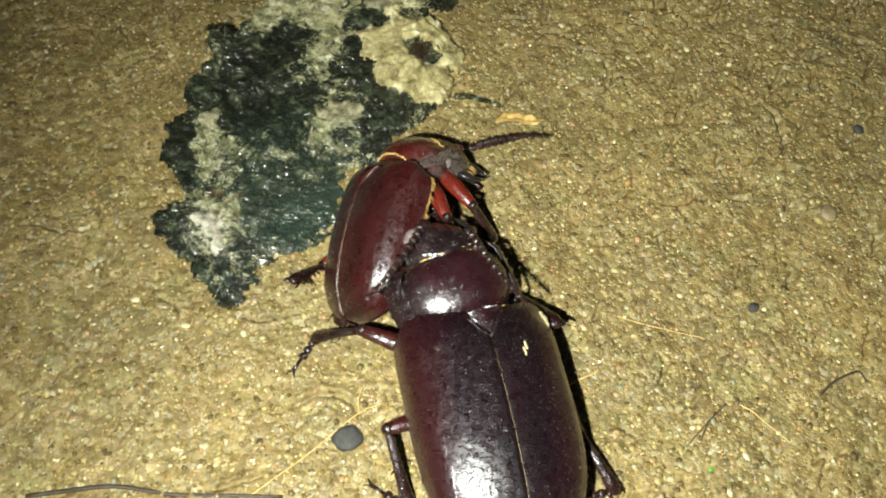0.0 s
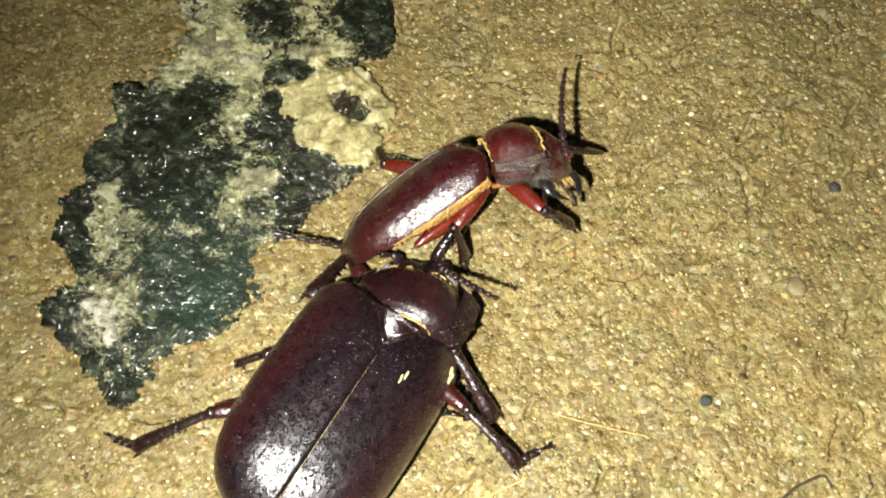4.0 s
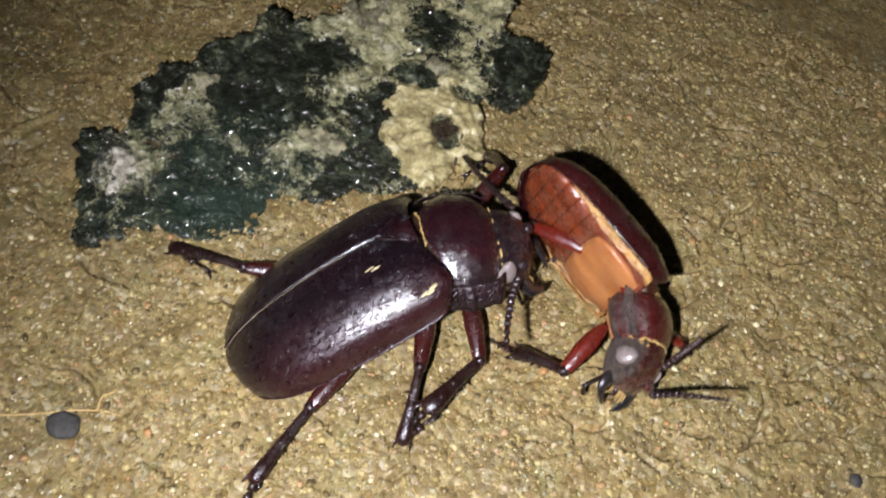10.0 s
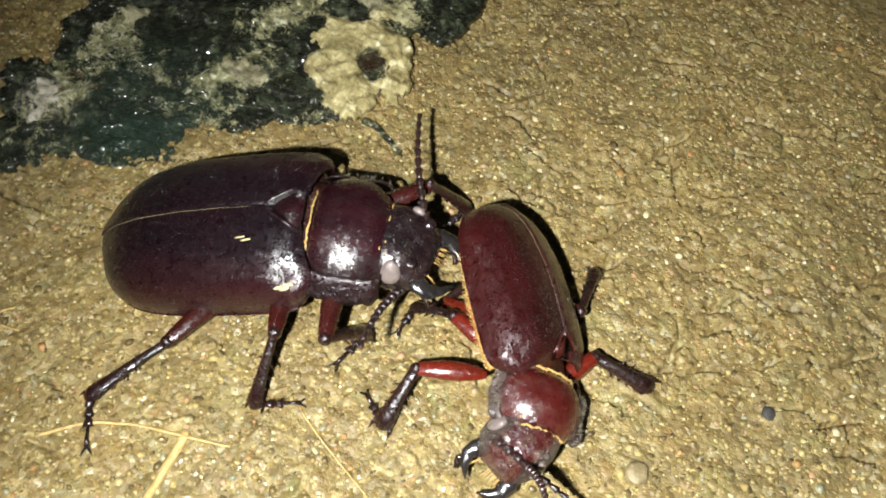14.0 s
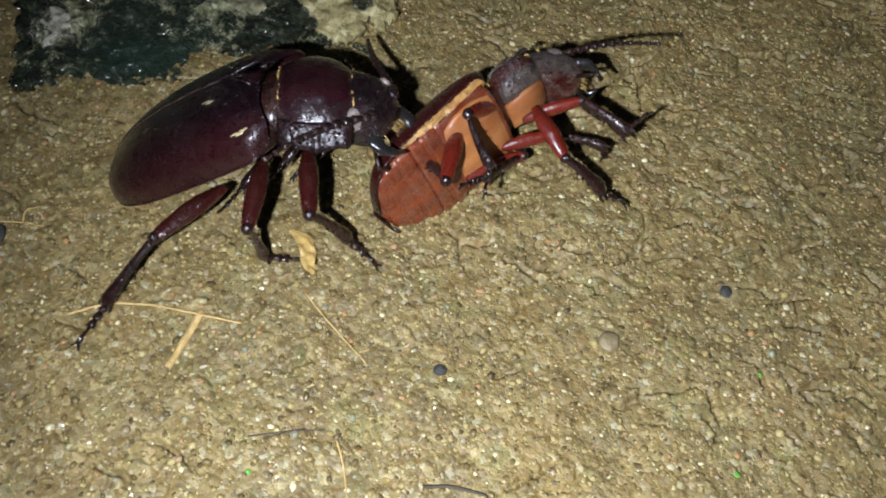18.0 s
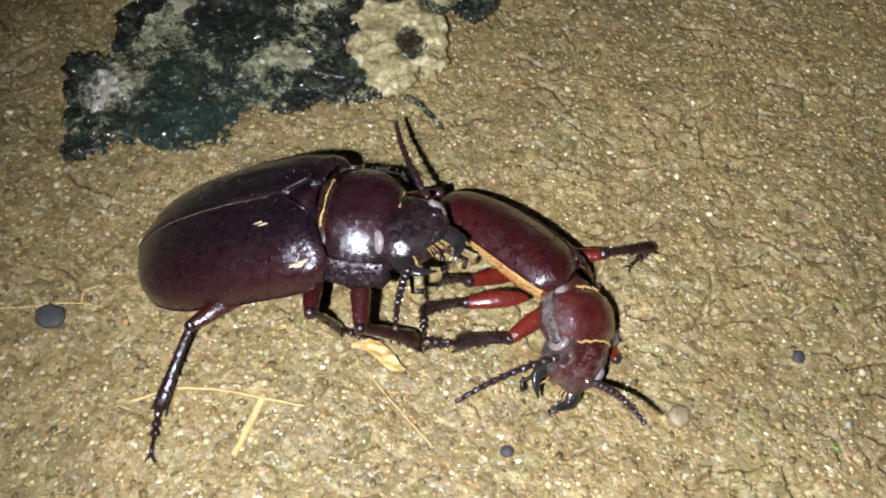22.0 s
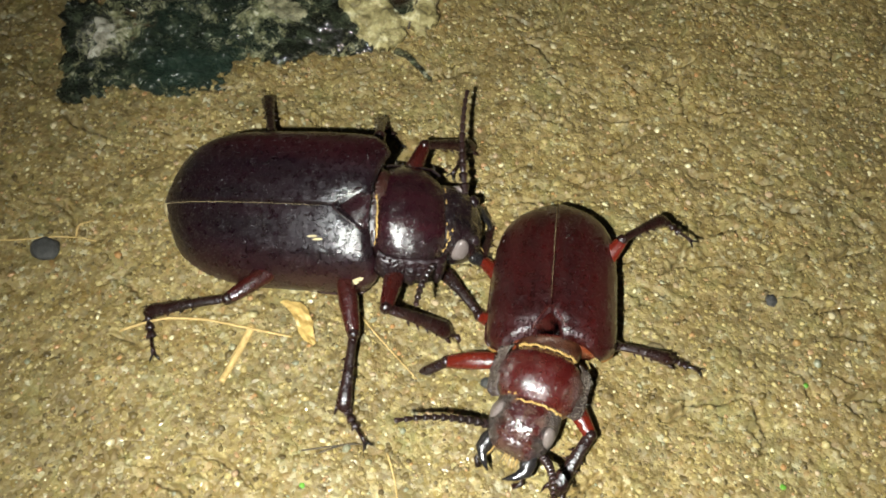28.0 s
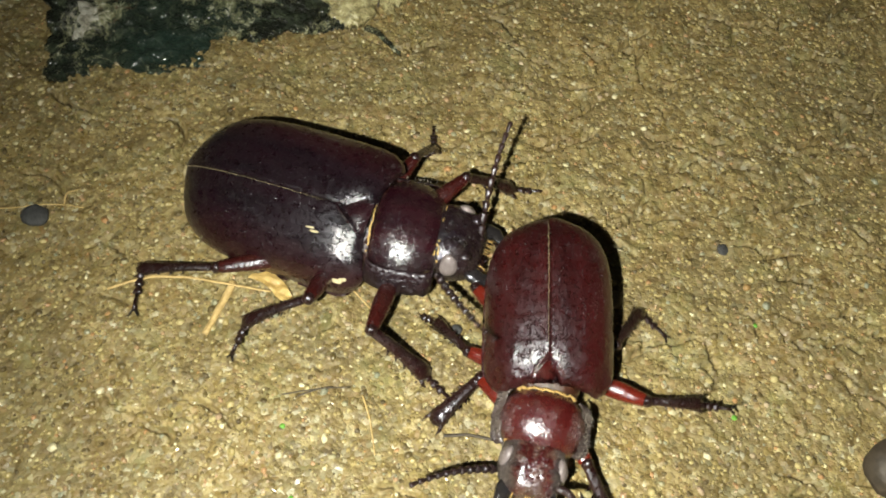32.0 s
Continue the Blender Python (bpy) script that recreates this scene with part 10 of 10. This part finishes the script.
    walk(small["Khr"], keyed([(0, 2.4, -1.4, -7.2, 1, 7, 13), (1, -1.1, -4.3, -3.3, -5, -1, 4), (2, 1.5, -6.9, -3.8, -13, 7, 4), (3, 1.4, 2.5, -8.3, 3, 3, 14), (4, -6.1, 2.7, -6.4, 8, 3, 17), (4.33, -10.0, 2.6, -5.8, 4, -6, 27), (4.5, -12.1, 2.4, -5.3, -39, -33, 86), (4.67, -14.1, 2.2, -4.9, -84, -9, 147), (5, -17.9, 1.7, -3.9, -91, 1, 158), (6, -24.2, -1.2, -0.9, -91, -3, 163), (7, -16.1, -5.4, -9.5, -93, 23, 172), (8, -21.1, -3.3, -6.7, -84, 29, 170), (9, -21.5, 2.0, -9.5, -100, 17, 158), (9.5, -19.5, -2.7, -11.8, -94, -4, 179), (10, -20.2, 3.3, -5.9, -99, 13, 153), (11, -21.4, 2.7, -6.7, -103, 15, 156), (12, -22.4, 2.8, -6.6, -112, 13, 153), (12.33, -22.2, 2.7, -7.6, -124, 21, 152), (12.67, -21.0, 2.5, -9.7, -147, 35, 147), (13, -20.7, 2.4, -10.9, -161, 41, 140), (14, -17.3, -0.7, -14.3, -153, 50, 158), (17, -17.9, -5.2, -11.0, -116, 40, -178), (18, -17.9, -5.2, -11.0, -116, 40, -178), (19, -16.6, 5.4, -11.0, -153, 43, 144), (20, -19.6, -3.0, -10.0, -137, 47, 162), (20.25, -18.3, -4.5, -10.3, -126, 52, 175), (20.5, -15.8, -7.8, -9.8, -67, 54, -134), (20.75, -13.0, -11.0, -9.2, -26, 34, -102), (21, -10.7, -12.6, -9.4, -20, 27, -96), (22, -11.3, -10.9, -8.4, -22, 27, -105), (23, -16.6, -9.0, -4.7, -25, 14, -117), (24, -14.2, -7.6, -9.2, -13, 13, -112), (25, -13.4, -11.2, -6.6, -14, 7, -108), (26.5, -16.5, -12.2, -5.0, -13, 3, -122), (28, -18.6, -12.6, -3.4, -8, 0, -137), (29, -18.3, -10.8, -5.7, -15, 8, -138), (30, -16.2, -13.0, -7.9, -21, 16, -129), (31, -19.3, -10.0, -6.6, -13, 7, -137), (32, -17.9, -12.3, -6.0, -5, 5, -136)]))
    walk(small["Ahr"], keyed([(0, 2.4, -1.4, -7.2, 0, 15, -158), (1, -1.1, -4.3, -3.3, 7, 22, -164), (2, 1.5, -6.9, -3.8, 13, 12, -162), (3, 1.4, 2.5, -8.3, -3, 19, -158), (4, -6.1, 2.7, -6.4, -23, 19, 179), (5, -17.9, 1.7, -3.9, -60, -4, 120), (6, -24.2, -1.2, -0.9, -59, -18, 105), (7, -16.1, -5.4, -9.5, -82, -6, 120), (8, -21.1, -3.3, -6.7, -82, 5, 114), (9, -21.5, 2.0, -9.5, -81, -15, 108), (9.5, -19.5, -2.7, -11.8, -59, -22, 121), (10, -20.2, 3.3, -5.9, -77, -16, 101), (11, -21.4, 2.7, -6.7, -81, -17, 106), (12, -22.4, 2.8, -6.6, -87, -25, 108), (12.33, -22.2, 2.7, -7.6, -83, -38, 121), (12.67, -21.0, 2.5, -9.7, -121, -74, -150), (13, -20.7, 2.4, -10.9, -157, -69, -100), (14, -17.3, -0.7, -14.3, -134, -77, -110), (17, -17.9, -5.2, -11.0, 63, -75, 50), (18, -17.9, -5.2, -11.0, 63, -75, 50), (19, -16.6, 5.4, -11.0, -163, -75, -96), (20, -19.6, -3.0, -10.0, 173, -86, -65), (20.25, -18.3, -4.5, -10.3, -66, -83, 178), (20.5, -15.8, -7.8, -9.8, -47, -35, 149), (20.75, -13.0, -11.0, -9.2, -57, 13, 140), (21, -10.7, -12.6, -9.4, -60, 19, 141), (22, -11.3, -10.9, -8.4, -59, 18, 134), (23, -16.6, -9.0, -4.7, -46, 21, 127), (24, -14.2, -7.6, -9.2, -51, 33, 128), (25, -13.4, -11.2, -6.6, -44, 34, 135), (26.5, -16.5, -12.2, -5.0, -23, 27, 157), (28, -18.6, -12.6, -3.4, -8, 14, 175), (29, -18.3, -10.8, -5.7, -19, 14, 172), (30, -16.2, -13.0, -7.9, -29, 16, 178), (31, -19.3, -10.0, -6.6, -17, 15, 173), (32, -17.9, -12.3, -6.0, -10, 20, 175)]))
    walk(small["Thr"], keyed([(0, -7.3, -5.2, -9.9, 0, 13, -148), (1, -10.8, -7.0, -7.1, 9, 18, -154), (2, -8.6, -10.1, -6.0, 13, 8, -153), (3, -8.1, -1.2, -11.7, -1, 18, -147), (4, -16.3, 2.8, -10.1, -6, 32, -140), (4.5, -19.9, 7.3, -6.7, 17, 64, -100), (5, -23.4, 11.0, -3.1, 98, 61, -5), (6, -26.9, 8.7, 2.5, 116, 51, 20), (7, -21.5, 3.9, -8.3, 101, 28, 20), (8, -25.5, 6.6, -7.5, 89, 26, 9), (9, -24.8, 11.9, -6.7, 111, 30, 14), (9.5, -24.7, 5.9, -7.7, 121, 51, 40), (10, -22.3, 13.4, -2.9, 112, 34, 8), (11, -24.3, 12.6, -3.4, 114, 30, 13), (12, -25.5, 12.0, -1.9, 123, 25, 17), (12.33, -26.5, 10.1, -0.9, 121, 5, 9), (12.5, -25.0, 5.5, -0.1, 120, -34, -3), (12.67, -23.7, 0.9, 0.7, 139, -71, -30), (13, -21.3, -1.4, -0.8, -146, -77, -111), (14, -18.0, -2.8, -3.8, -91, -82, -154), (17, -16.0, -3.0, -0.6, 43, -69, 71), (18, -16.0, -3.0, -0.6, 43, -69, 71), (19, -16.8, 2.7, -0.5, -147, -84, -111), (20, -19.2, -3.5, 0.8, 13, -85, 95), (20.25, -19.5, -4.4, 0.4, -28, -78, 141), (20.5, -23.5, -3.3, -3.6, -41, -56, 154), (20.75, -21.1, -4.2, -11.5, -44, -35, 159), (21, -18.6, -6.1, -13.0, -46, -28, 163), (22, -18.4, -3.4, -11.7, -46, -30, 155), (23, -22.6, -1.0, -8.8, -31, -30, 137), (24, -19.7, -0.3, -15.1, -33, -18, 140), (25, -19.6, -4.9, -12.8, -27, -17, 142), (26.5, -25.3, -8.5, -9.9, 5, -18, 63), (28, -29.0, -11.7, -6.0, 7, 6, -10), (29, -28.7, -9.3, -8.3, 18, 7, -9), (30, -26.6, -12.7, -10.8, 28, 5, 2), (31, -29.6, -8.7, -9.4, 16, 6, -9), (32, -28.0, -11.4, -9.7, 10, 1, -9)]))
    walk(fragment, keyed([(0, 27.0, 117.0, 1.4, 0, 0, 10), (2, 27.5, 117.0, 1.4, 0, 0, 12), (3, 25.0, 115.5, 1.4, 0, 0, 20), (6, 13.0, 100.2, 1.2, 0, 0, 20), (7, 13.7, 99.4, 1.2, 0, 0, 20), (8, 15.0, 99.4, 1.2, 0, 0, 20), (9, 18.6, 98.0, 1.2, 0, 0, 20), (10, 21.5, 104.6, 1.2, 0, 0, 20), (11, 20.6, 101.8, 1.2, 0, 0, 20), (12, 19.4, 97.0, 1.2, 0, 0, 20), (13, 23.9, 95.8, 1.2, 0, 0, 20), (14, 28.3, 91.3, 1.2, 0, 0, 20), (15.5, 40.0, 80.0, 1.0, 0, 0, 10), (17, 38.5, 79.5, 0.9, 0, 0, -5), (18, 38.5, 78.5, 0.8, 0, 0, -20), (20, 41.5, 77.0, 0.8, 0, 0, 15), (21, 44.0, 76.0, 0.8, 0, 0, 15), (23, 42.5, 75.0, 0.8, 0, 0, 15), (25, 37.5, 69.5, 0.8, 0, 0, 10), (28, 38.8, 64.5, 0.8, 0, 0, -10), (32, 39.5, 62.3, 0.8, 0, 0, 10)]))


motions()
